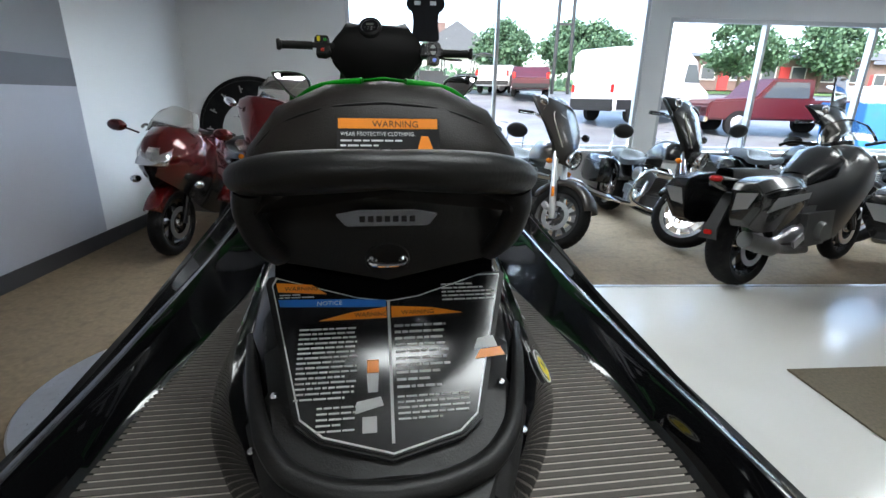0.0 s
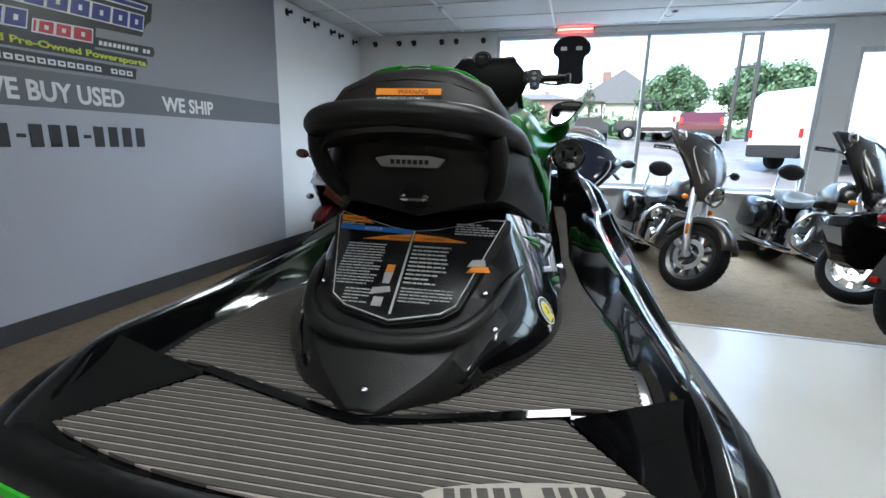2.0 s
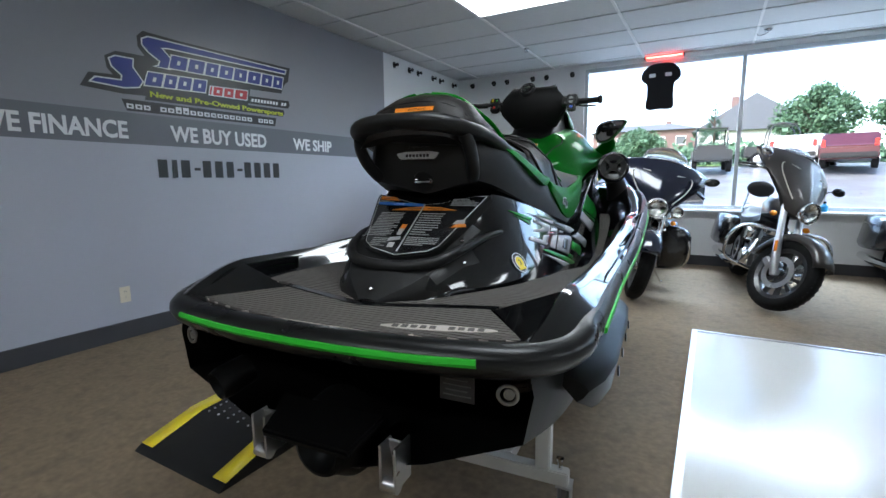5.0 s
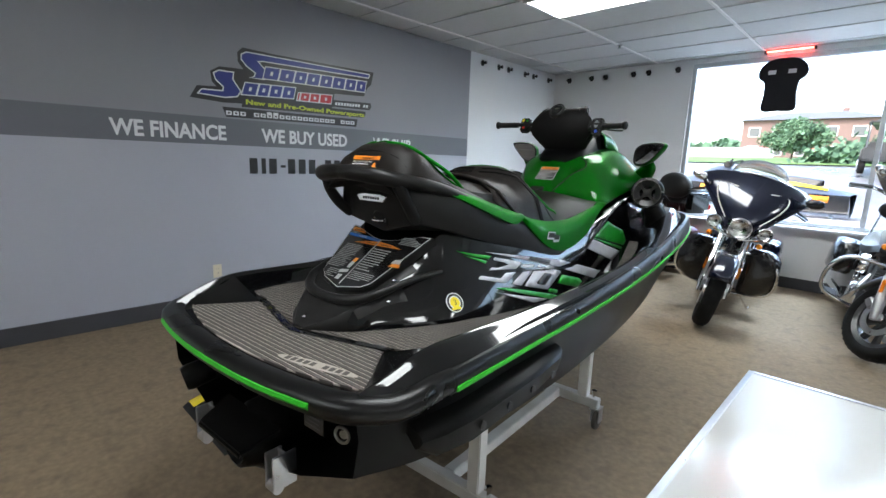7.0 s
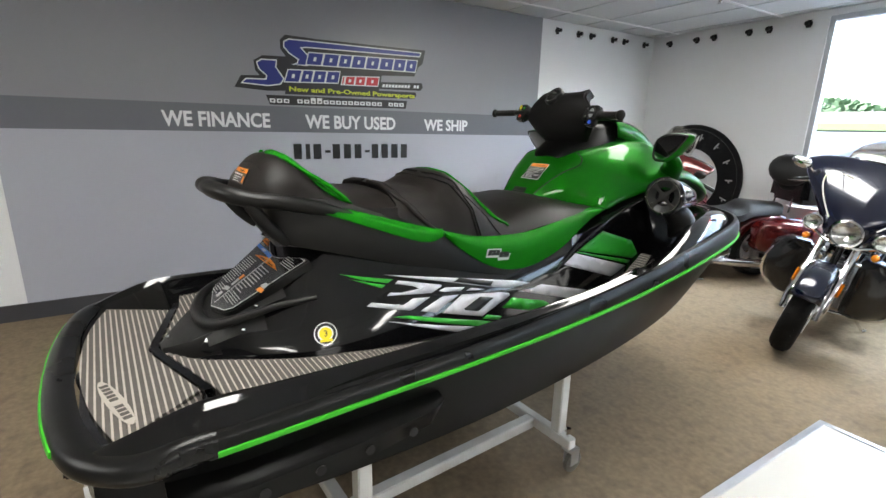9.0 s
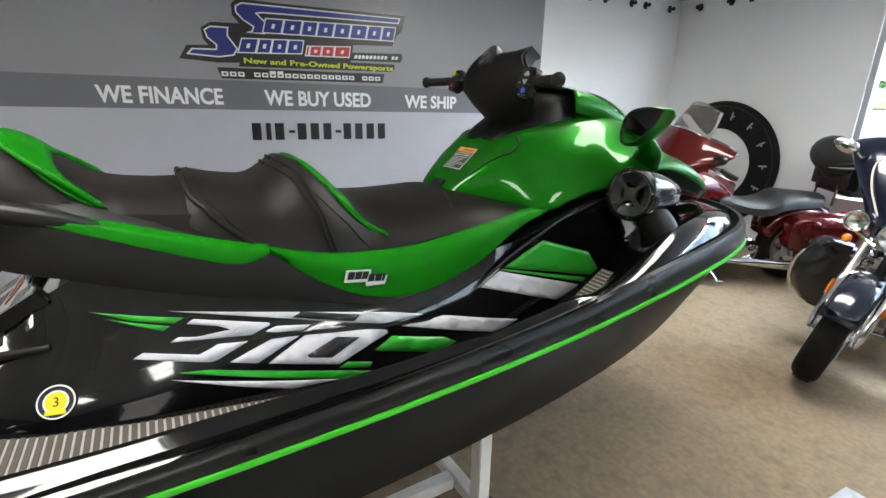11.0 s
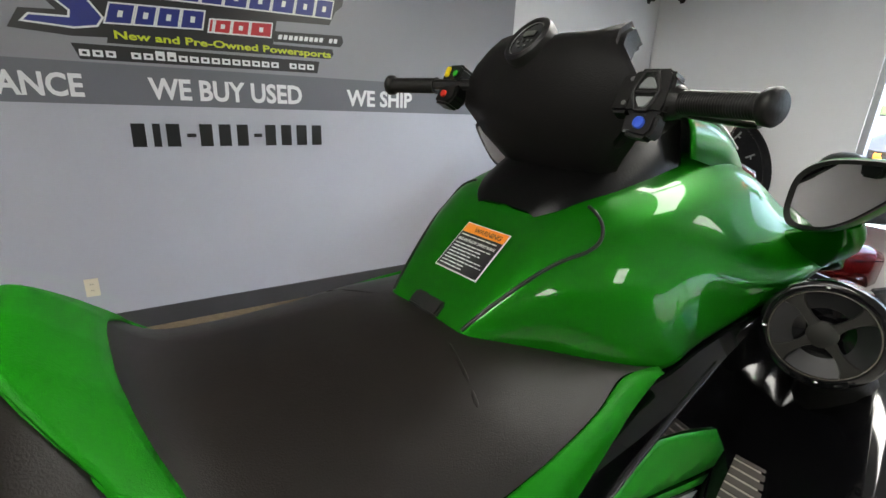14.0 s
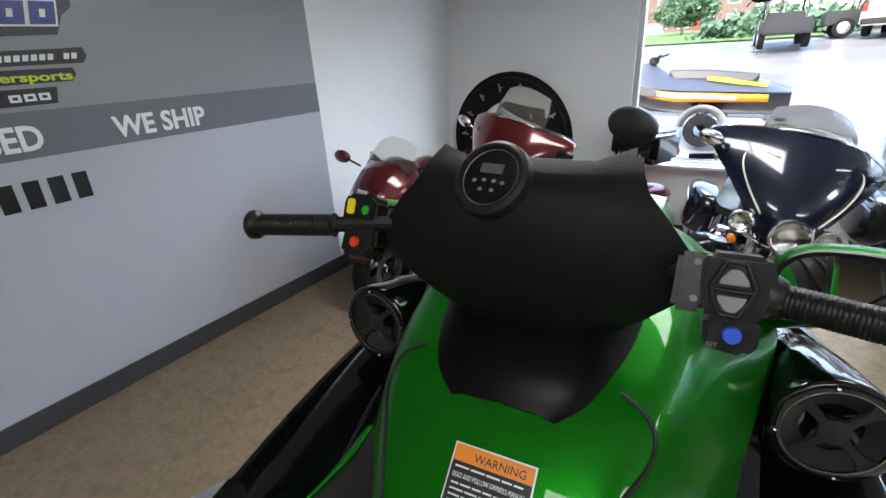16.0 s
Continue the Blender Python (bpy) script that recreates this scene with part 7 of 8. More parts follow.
    for s in (1, -1):
        bm = B()
        tube(bm, [(s * 0.37, WBS - 0.56, 1.098), (s * 0.47, WBS - 0.65, 1.05)], 0.019, 12)
        put(bm, "grip", M_RUBBER, bk, "", T)
        bm = B()
        tube(bm, cr([(s * 0.34, WBS - 0.50, 1.10), (s * 0.42, WBS - 0.53, 1.07), (s * 0.50, WBS - 0.60, 1.04)], 4), [0.008] * 8 + [0.005], 8, flat=0.5)
        put(bm, "lever", M_CHROME, bk, "", T)
        bm = B()
        tube(bm, cr([(s * 0.33, WBS - 0.50, 1.11), (s * 0.38, WBS - 0.46, 1.18), (s * 0.42, WBS - 0.44, 1.20)], 4), 0.006, 8)
        ball(bm, (s * 0.45, WBS - 0.44, 1.21), (0.07, 0.025, 0.04), pose(0, 0, 0, 0, -s * 12, 0), 14)
        put(bm, "mirror", M_CHROME if s > 0 else M_BIKEBLK, bk, "", T)
    # frame, engine
    bm = B()
    tube(bm, cr([(0, WBS - 0.36, 0.80), (0, WBS - 0.30, 0.45), (0, WBS - 0.40, 0.22), (0, 0.55, 0.20), (0, 0.35, 0.32)], 5), 0.024, 10)
    put(bm, "frame", M_BIKEBLK)
    bm = B()
    box(bm, (0, 0.80, 0.32), (0.26, 0.46, 0.20), None, 0.04)
    box(bm, (0, 0.62, 0.38), (0.22, 0.30, 0.18), None, 0.04)
    put(bm, "crankcase", M_ENGINE)
    for dy, ang in ((-0.09, 20), (0.09, -22)):
        bm = B()
        q = Matrix.Translation((0, 0.86 + dy, 0.42)) @ Matrix.Rotation(radians(ang), 4, "X")
        box(bm, q @ Vector((0, 0, 0.11)), (0.12, 0.11, 0.20), Matrix.Rotation(radians(ang), 4, "X"))
        cyl = put(bm, "cylinder", M_ENGINE)
        for k in range(9):
            part("fin", box(B(), q @ Vector((0, 0, 0.02 + k * 0.022)), (0.19, 0.16, 0.010), Matrix.Rotation(radians(ang), 4, "X")), M_ENGINE, cyl)
        bm = B()
        box(bm, q @ Vector((0, 0, 0.245)), (0.20, 0.15, 0.07), Matrix.Rotation(radians(ang), 4, "X"), 0.02)
        put(bm, "rocker_cover", M_CHROME)
    bm = B()
    rev(bm, [(0.0, 0.0), (0.075, 0.0), (0.085, -0.02), (0.085, -0.06), (0.0, -0.06)], (0.20, 0.86, 0.58), (1, 0, 0), 28)
    put(bm, "air_cleaner", M_CHROME)
    bm = B()
    rev(bm, [(0.0, 0.02), (0.08, 0.02), (0.10, 0.0), (0.10, -0.05), (0.0, -0.05)], (0.17, 0.88, 0.32), (1, 0, 0), 28)
    put(bm, "cam_cover", M_CHROME)
    bm = B()
    for y in (0.52, 0.86):
        rev(bm, [(0.0, 0.02), (0.09, 0.02), (0.12, 0.0), (0.12, -0.05), (0.0, -0.05)], (-0.17, y, 0.31), (-1, 0, 0), 28)
    box(bm, (-0.165, 0.69, 0.31), (0.06, 0.34, 0.20), None, 0.02)
    put(bm, "primary_cover", M_CHROME)
    for s in (1, -1):
        bm = B()
        tube(bm, cr([(s * 0.10, 0.98, 0.52), (s * 0.16, 1.02, 0.36), (s * 0.19, 0.85, 0.24), (s * 0.21, 0.40, 0.215), (s * 0.24, 0.05, 0.21), (s * 0.24, -0.35, 0.22)], 6), [0.024] * 17 + [0.043] * 14, 14)
        put(bm, "exhaust_pipe", M_CHROME)
    # tank, seat, backrest
    bm = half([(WBS - 0.30, [(0, 0.93), (0.03, 0.925), (0.05, 0.90), (0.05, 0.84)]), (WBS - 0.40, [(0, 0.985), (0.09, 0.97), (0.145, 0.90), (0.13, 0.80)]), (WBS - 0.58, [(0, 0.995), (0.11, 0.975), (0.165, 0.89), (0.145, 0.78)]), (WBS - 0.78, [(0, 0.94), (0.09, 0.92), (0.135, 0.86), (0.12, 0.76)]), (WBS - 0.93, [(0, 0.83), (0.05, 0.82), (0.08, 0.79), (0.07, 0.74)])], 5, cap=True)
    put(bm, "fuel_tank", paint, sharp=60)
    bm = half([(WBS - 0.84, [(0, 0.80), (0.06, 0.79), (0.10, 0.75), (0.10, 0.70)]), (0.55, [(0, 0.735), (0.12, 0.735), (0.18, 0.70), (0.17, 0.64)]), (0.38, [(0, 0.74), (0.14, 0.745), (0.20, 0.71), (0.19, 0.64)]), (0.26, [(0, 0.82), (0.12, 0.815), (0.17, 0.77), (0.17, 0.68)]), (0.10, [(0, 0.815), (0.11, 0.81), (0.15, 0.78), (0.15, 0.70)]), (-0.10, [(0, 0.81), (0.08, 0.80), (0.11, 0.77), (0.11, 0.70)])], 5, cap=True)
    put(bm, "seat", M_LEATHER, bk, "stitched black seat", sharp=60)
    if backrest:
        bm = B()
        ball(bm, (0, -0.16, 1.02), (0.14, 0.045, 0.095), pose(0, 0, 0, -12, 0, 0), 20)
        b_ = put(bm, "backrest", M_LEATHER, bk, "padded black passenger backrest", sharp=60)
        for s in (1, -1):
            bm = B()
            tube(bm, [(s * 0.10, -0.18, 1.0), (s * 0.12, -0.15, 0.72)], 0.01, 8)
            part("bar", bm, M_CHROME, b_)
    # rear fender, saddlebags, tail light
    bm = B()
    rings = []
    for k in range(14):
        a = radians(20 + k * 12)
        rings.append([Vector((x, math.cos(a) * 0.37 * kk, 0.315 + math.sin(a) * 0.37 * kk)) for x, kk in ((-0.11, 0.82), (-0.105, 0.97), (-0.07, 1.05), (0, 1.08), (0.07, 1.05), (0.105, 0.97), (0.11, 0.82))])
    loft(bm, rings, False, False)
    solid(put(bm, "rear_fender", paint), 0.005)
    for s in (1, -1):
        bm = B()
        rings = []
        for y, zt, zb, w in ((0.24, 0.60, 0.40, 0.10), (0.20, 0.66, 0.36, 0.16), (0.0, 0.68, 0.32, 0.19), (-0.25, 0.67, 0.31, 0.19), (-0.38, 0.62, 0.34, 0.16), (-0.42, 0.56, 0.38, 0.12)):
            x0 = s * 0.16
            rings.append([(x0, y, zt), (x0 + s * w * 0.8, y, zt), (x0 + s * w, y, zt - 0.04), (x0 + s * w, y, zb + 0.05), (x0 + s * w * 0.8, y, zb), (x0, y, zb)])
        loft(bm, rings)
        sb = put(bm, "saddlebag", M_BIKEBLK if paint is M_BIKEGREY else paint, bk, "hard saddlebag", sharp=50, bevel=0.012)
        bm = B()
        box(bm, (s * (0.16 + 0.195), -0.08, 0.585), (0.006, 0.50, 0.010), None, 0.002)
        part("lid_seam", bm, M_CHROME, sb)
    bm = B()
    ball(bm, (0, -0.39, 0.60), (0.06, 0.03, 0.04), n=14)
    put(bm, "tail_light", M_REDLENS, bk, "red tail light")
    if crash:
        for s in (1, -1):
            bm = B()
            tube(bm, cr([(s * 0.06, WBS - 0.30, 0.66), (s * 0.30, WBS - 0.32, 0.66), (s * 0.40, WBS - 0.34, 0.52), (s * 0.36, WBS - 0.38, 0.33), (s * 0.06, WBS - 0.40, 0.25)], 6), 0.016, 10)
            put(bm, "crash_bar", M_CHROME if paint is not M_BIKEBLK else M_CHROME)
            bm = B()
            box(bm, (s * 0.30, 0.90, 0.27), (0.11, 0.30, 0.02), pose(0, 0, 0, 0, 0, 0), 0.008)
            put(bm, "floorboard", M_RUBBER)
    if lowers:
        for s in (1, -1):
            bm = B()
            rings = []
            for z, w, d in ((0.30, 0.16, 0.07), (0.36, 0.24, 0.12), (0.52, 0.27, 0.14), (0.66, 0.25, 0.12), (0.72, 0.18, 0.08)):
                rings.append([(s * 0.14, WBS - 0.29, z), (s * (0.14 + w * 0.6), WBS - 0.27, z), (s * (0.14 + w), WBS - 0.33, z), (s * (0.14 + w), WBS - 0.33 - d, z), (s * 0.16, WBS - 0.33 - d * 0.6, z)])
            loft(bm, rings)
            put(bm, "leg_fairing", M_BIKEBLK, bk, "black leg fairing", sharp=50, bevel=0.015)
    if tourpak:
        bm = B()
        box(bm, (0, -0.34, 0.96), (0.50, 0.36, 0.28), None, 0.05)
        tp = put(bm, "top_case", M_BIKEBLK, bk, "hard black top case")
        bm = B()
        ball(bm, (0, -0.14, 1.14), (0.26, 0.10, 0.16), None, 18)
        part("pad", bm, M_LEATHER, tp, "padded backrest", 60)
        for s in (1, -1):
            bm = B()
            box(bm, (s * 0.14, -0.525, 0.90), (0.18, 0.02, 0.07), None, 0.01)
            part("case_light", bm, M_REDLENS, tp, "red light")
        bm = B()
        tube(bm, cr([(-0.20, -0.2, 1.07), (-0.20, -0.5, 1.08), (0.20, -0.5, 1.08), (0.20, -0.2, 1.07)], 5), 0.008, 8)
        part("rack", bm, M_CHROME, tp)
    bm = B()
    tube(bm, cr([(-0.14, 0.85, 0.22), (-0.20, 0.80, 0.13), (-0.26, 0.74, 0.045)], 4), 0.011, 8)
    tube(bm, [(-0.26, 0.76, 0.045), (-0.27, 0.70, 0.045)], 0.012, 8)
    put(bm, "side_stand", M_CHROME)
    return bk


def at_front(x, y, heading, lean):
    """The pose of a bike whose front wheel's foot stands at (x, y) and which points to heading (degrees from -y, + towards +x)."""
    m = pose(0, 0, 0, 0, -lean, 180 + heading)
    p = m @ Vector((0, 1.63, 0))
    return Matrix.Translation((x - p.x, y - p.y, 0.012 - p.z)) @ m


M_DARKALLOY = mat("dark_machined_alloy", (0.10, 0.10, 0.10), 0.3, metal=0.9, var=0.3, scale=25)
M_CASE = mat("dark_charcoal_case", (0.022, 0.022, 0.023), 0.3, coat=0.5, var=0.15, scale=6)
M_PIN = mat("pale_pinstripe", (0.55, 0.52, 0.45), 0.35)
tourer("touring_motorcycle", at_front(0.10, 4.66, 6, 10), "midnight blue touring motorcycle with batwing fairing and chrome lamps", M_BIKEBLUE, 8, lowers=True, screen=0.13, accent=M_PIN)
tourer("touring_motorcycle", at_front(1.19, 4.79, 6, 11), "charcoal grey bagger motorcycle leaning on its side stand", M_BIKEGREY, 36, passing=False, screen=0.07, rim=M_DARKALLOY, front_spokes=10, accent=M_PIN)
tourer("touring_motorcycle", at_front(2.48, 4.88, 2, 11), "gloss black bagger motorcycle with chrome engine", M_BIKEBLK, 38, passing=False, screen=0.07, rim=M_CHROME, accent=M_PIN)
tourer("touring_motorcycle", at_front(-1.74, 4.95, -28, 4), "red touring motorcycle with smoked windshield and black top-case backrest", M_BIKERED, 18, tourpak=True, screen=0.22, passing=True)
tourer("touring_motorcycle", at_front(4.35, 5.05, 6, 6), "black cruiser motorcycle with a tall clear windshield", M_BIKEBLK, 25, bat=True, passing=True, screen=0.34, rim=M_CHROME)
tourer("touring_motorcycle", at_front(5.55, 4.9, 4, 6), "dark red cruiser motorcycle beyond the others", M_MAROON, 25, passing=False, screen=0.1)


def sport_tourer(name, m, label, paint, paint2, red=False):
    """A faired sport-touring motorcycle with side cases; y forward from the rear wheel's foot."""
    bk = thing(name, m, label, "motorcycle", "motorcycles")
    WBS = 1.50

    def put(bm, nm, mm, par=bk, lb="", sharp=45, bevel=0.0):
        return part(nm, bm, mm, par, lb, sharp, bevel)
    wheel(bk, (0, 0, 0.315), 0.315, 0.19, 5, m_rim=M_BIKEBLK, wide_spoke=0.05)
    wheel(bk, (0, WBS, 0.30), 0.30, 0.12, 5, m_rim=M_BIKEBLK, wide_spoke=0.05)
    for s in (1, -1):
        bm = B()
        tube(bm, [(s * 0.10, WBS - 0.0, 0.30), (s * 0.10, WBS - 0.16, 0.68), (s * 0.10, WBS - 0.26, 0.90)], [0.030, 0.028, 0.026], 12)
        put(bm, "fork_leg", M_BIKEBLK)
        bm = B()
        tube(bm, cr([(s * 0.12, 0.0, 0.315), (s * 0.14, 0.30, 0.36), (s * 0.14, 0.58, 0.42)], 5), [0.03] * 6 + [0.045] * 5, 10, flat=1.3)
        put(bm, "swing_arm", M_ALU)
    bm = B()
    rings = []
    for k in range(11):
        a = radians(30 + k * 12)
        rings.append([Vector((x, WBS + math.cos(a) * 0.33 * kk, 0.30 + math.sin(a) * 0.33 * kk)) for x, kk in ((-0.075, 0.86), (-0.06, 1.0), (0, 1.05), (0.06, 1.0), (0.075, 0.86))])
    loft(bm, rings, False, False)
    solid(put(bm, "front_fender", paint), 0.005)
    # nose fairing and side panels
    bm = half([(WBS + 0.22, [(0, 0.86), (0.04, 0.86), (0.07, 0.83), (0.06, 0.78), (0.03, 0.74)]), (WBS + 0.12, [(0, 1.0), (0.12, 0.985), (0.20, 0.90), (0.20, 0.78), (0.10, 0.66)]), (WBS - 0.02, [(0, 1.10), (0.15, 1.08), (0.28, 0.95), (0.27, 0.74), (0.16, 0.55)]), (WBS - 0.20, [(0, 1.13), (0.16, 1.11), (0.33, 0.98), (0.30, 0.68), (0.18, 0.40)]), (WBS - 0.42, [(0, 1.02), (0.14, 1.0), (0.30, 0.88), (0.29, 0.62), (0.19, 0.30)]), (WBS - 0.65, [(0, 0.96), (0.13, 0.93), (0.22, 0.80), (0.25, 0.58), (0.18, 0.27)]), (WBS - 0.85, [(0, 0.90), (0.10, 0.87), (0.15, 0.76), (0.18, 0.56), (0.15, 0.32)])], 5)
    for f in bm.faces:
        f.material_index = int(red and f.calc_center_median().z < 0.70)
    bmesh.ops.scale(bm, vec=(0.85, 1, 1) if red else (0.74, 1, 0.93), verts=bm.verts)
    put(bm, "fairing", [paint, M_BIKEBLK] if red else paint2, bk, "full fairing", 55)
    bm = B()
    rings = []
    for dz, dy, kx in ((0.0, 0.0, 1.0), (0.08, -0.06, 0.95), (0.16, -0.12, 0.78), (0.18, -0.14, 0.5)):
        rings.append([(x * kx, WBS - 0.04 + dy - 1.2 * x * x, 1.09 + dz - 0.8 * x * x) for x in np.linspace(-0.22, 0.22, 11)])
    loft(bm, rings, False, False)
    solid(put(bm, "windshield", M_SHIELD, bk, "clear windshield", 60), 0.004)
    bm = B()
    loft(bm, [[(x, WBS + 0.245 - 2.6 * x * x - 0.75 * (z - 0.82), z) for x in np.linspace(-0.13, 0.13, 9)] for z in (0.82, 0.88, 0.95)], False, False)
    hl_ = put(bm, "headlight", M_REFLECT, bk, "wide clear headlight", 60)
    solid(hl_, 0.012, 1.0)
    for s in (1, -1):
        bm = B()
        ball(bm, (s * 0.27, WBS + 0.02, 0.66), (0.04, 0.05, 0.035), n=12)
        put(bm, "fog_lamp", M_CHROME, bk, "round chrome fog lamp")
        bm = B()
        tube(bm, cr([(s * 0.18, WBS - 0.22, 1.05), (s * 0.34, WBS - 0.30, 1.08), (s * 0.42, WBS - 0.36, 1.05)], 4), 0.014, 8)
        put(bm, "handlebar", M_RUBBER)
        bm = B()
        tube(bm, [(s * 0.28, WBS - 0.10, 1.03), (s * 0.40, WBS - 0.08, 1.07)], 0.009, 8)
        ball(bm, (s * 0.45, WBS - 0.08, 1.08), (0.085, 0.035, 0.05), None, 14)
        put(bm, "mirror", paint if red else M_PLASTIC)
    bm = half([(WBS - 0.42, [(0, 1.02), (0.10, 1.0), (0.16, 0.92), (0.15, 0.80)]), (WBS - 0.58, [(0, 1.06), (0.12, 1.03), (0.18, 0.94), (0.16, 0.80)]), (WBS - 0.80, [(0, 0.95), (0.09, 0.93), (0.13, 0.86), (0.12, 0.76)]), (WBS - 0.92, [(0, 0.86), (0.06, 0.85), (0.10, 0.81), (0.10, 0.74)])], 5, cap=True)
    put(bm, "fuel_tank", paint, bk, "", 60)
    bm = half([(WBS - 0.86, [(0, 0.86), (0.06, 0.855), (0.10, 0.82), (0.10, 0.76)]), (0.42, [(0, 0.81), (0.12, 0.81), (0.17, 0.78), (0.15, 0.72)]), (0.22, [(0, 0.83), (0.12, 0.83), (0.16, 0.79), (0.14, 0.73)]), (0.16, [(0, 0.90), (0.11, 0.895), (0.14, 0.86), (0.13, 0.78)]), (-0.10, [(0, 0.92), (0.09, 0.915), (0.12, 0.88), (0.10, 0.80)]), (-0.28, [(0, 0.93), (0.05, 0.925), (0.07, 0.90), (0.06, 0.85)])], 5, cap=True)
    put(bm, "seat", M_LEATHER, bk, "", 60)
    bm = half([(0.10, [(0, 0.80), (0.10, 0.80), (0.13, 0.76), (0.12, 0.70)]), (-0.15, [(0, 0.85), (0.08, 0.85), (0.10, 0.81), (0.09, 0.75)]), (-0.38, [(0, 0.89), (0.04, 0.885), (0.06, 0.86), (0.05, 0.82)])], 4, cap=True)
    put(bm, "tail", paint, bk, "", 60)
    bm = B()
    loft(bm, [[(-0.04, -0.16, 0.74), (0.04, -0.16, 0.74), (0.04, -0.20, 0.74), (-0.04, -0.20, 0.74)], [(-0.05, -0.36, 0.50), (0.05, -0.36, 0.50), (0.05, -0.38, 0.50), (-0.05, -0.38, 0.50)], [(-0.07, -0.40, 0.42), (0.07, -0.40, 0.42), (0.07, -0.41, 0.42), (-0.07, -0.41, 0.42)]])
    put(bm, "mudguard", M_PLASTIC, bk, "black plate carrier")
    bm = B()
    box(bm, (0, -0.405, 0.47), (0.06, 0.02, 0.035), None, 0.006)
    put(bm, "reflector", M_REDLENS, bk, "red reflector")
    bm = B()
    ball(bm, (0, -0.37, 0.86), (0.06, 0.03, 0.025), n=12)
    put(bm, "tail_light", M_REDLENS)
    for s in (1, -1):
        bm = B()
        tube(bm, [(s * 0.05, -0.22, 0.79), (s * 0.17, -0.26, 0.80)], [0.008, 0.016], 10, flat=0.7)
        put(bm, "turn_signal", M_LENS if not red else M_AMBER, bk, "clear turn signal")
        bm = B()
        rings = []
        for y, zt, zb, w in ((0.22, 0.78, 0.62, 0.07), (0.14, 0.85, 0.53, 0.18), (-0.08, 0.88, 0.49, 0.225), (-0.32, 0.875, 0.50, 0.225), (-0.43, 0.85, 0.55, 0.20), (-0.455, 0.80, 0.60, 0.15)):
            x0 = s * 0.17
            rings.append([(x0, y, zt), (x0 + s * w * 0.72, y, zt), (x0 + s * w, y, zt - 0.07), (x0 + s * w * 0.97, y, (zt + zb) / 2 - 0.02), (x0 + s * w * 0.62, y, zb), (x0, y, zb)])
        loft(bm, rings)
        cs = put(bm, "side_case", M_BIKEBLK if not red else paint, bk, "hard angular side case", 25, 0.008)
        bm = B()
        prism(bm, [(0.0, 0.0), (0.10, 0.02), (0.16, 0.13), (0.02, 0.12)], Matrix(((s, 0, 0, s * 0.19), (0, 0, -1, -0.452), (0, 1, 0, 0.66), (0, 0, 0, 1))), 0.006)
        part("rear_panel", bm, M_SILVER, cs, "silver rear panel")
        bm = B()
        prism(bm, [(-0.40, 0.0), (0.08, 0.06), (0.10, 0.10), (-0.30, 0.09)], Matrix(((0, 0, s, s * 0.388), (1, 0, 0, 0), (0, 1, 0, 0.66), (0, 0, 0, 1))), 0.006)
        part("trim_panel", bm, M_SILVER, cs, "silver trim panel")
    bm = B()
    box(bm, (0, 0.72, 0.42), (0.40, 0.50, 0.34), None, 0.05)
    put(bm, "engine", M_ENGINE)
    for s in (1, -1):
        bm = B()
        rev(bm, [(0.0, 0), (0.07, 0), (0.085, -0.02), (0.085, -0.06), (0, -0.06)], (s * 0.24, 0.72, 0.38), (s, 0, 0), 24)
        put(bm, "engine_cover", M_ENGINE)
        bm = B()
        box(bm, (s * 0.20, 0.42, 0.34), (0.02, 0.16, 0.08), pose(0, 0, 0, 25, 0, 0), 0.01)
        put(bm, "foot_peg_plate", M_ALU)
    bm = B()
    tube(bm, cr([(0.16, 0.62, 0.24), (0.18, 0.30, 0.28), (0.20, -0.05, 0.36), (0.21, -0.30, 0.44)], 5), [0.03] * 8 + [0.055] * 8, 14, flat=1.2)
    put(bm, "muffler", M_ENGINE, bk, "grey muffler")
    bm = B()
    tube(bm, cr([(-0.14, 0.62, 0.24), (-0.20, 0.58, 0.12), (-0.25, 0.52, 0.035)], 4), 0.011, 8)
    put(bm, "side_stand", M_BIKEBLK)
    return bk


sport_tourer("sport_motorcycle", pose(2.47, 3.90, 0.010, 0, -5, -66), "charcoal sport-touring motorcycle with silver and black side cases", M_BIKEBLK, M_CASE)
mm_ = pose(0, 0, 0, 0, -4, 180 - 5)
pp_ = mm_ @ Vector((0, 1.5, 0))
sport_tourer("sport_motorcycle", Matrix.Translation((-2.22 - pp_.x, 4.62 - pp_.y, 0.010)) @ mm_, "metallic red faired touring motorcycle by the wall", M_BIKERED, M_BIKERED, True)
sport_tourer("sport_motorcycle", pose(3.55, 3.35, 0.010, 0, -5, -60), "black sport motorcycle with knobbly tyres", M_BIKEBLK, M_BIKEBLK)

# ---- outside ----
GROUND = ((7.35, -0.2), (9.0, -0.2), (12.0, 0.02), (15.0, 0.22), (18.0, 0.48), (22.0, 1.0), (26.0, 1.55), (30.0, 1.8), (60.0, 2.8), (900.0, 3.5))


def gz(y):
    return float(np.interp(y, [g[0] for g in GROUND], [g[1] for g in GROUND]))


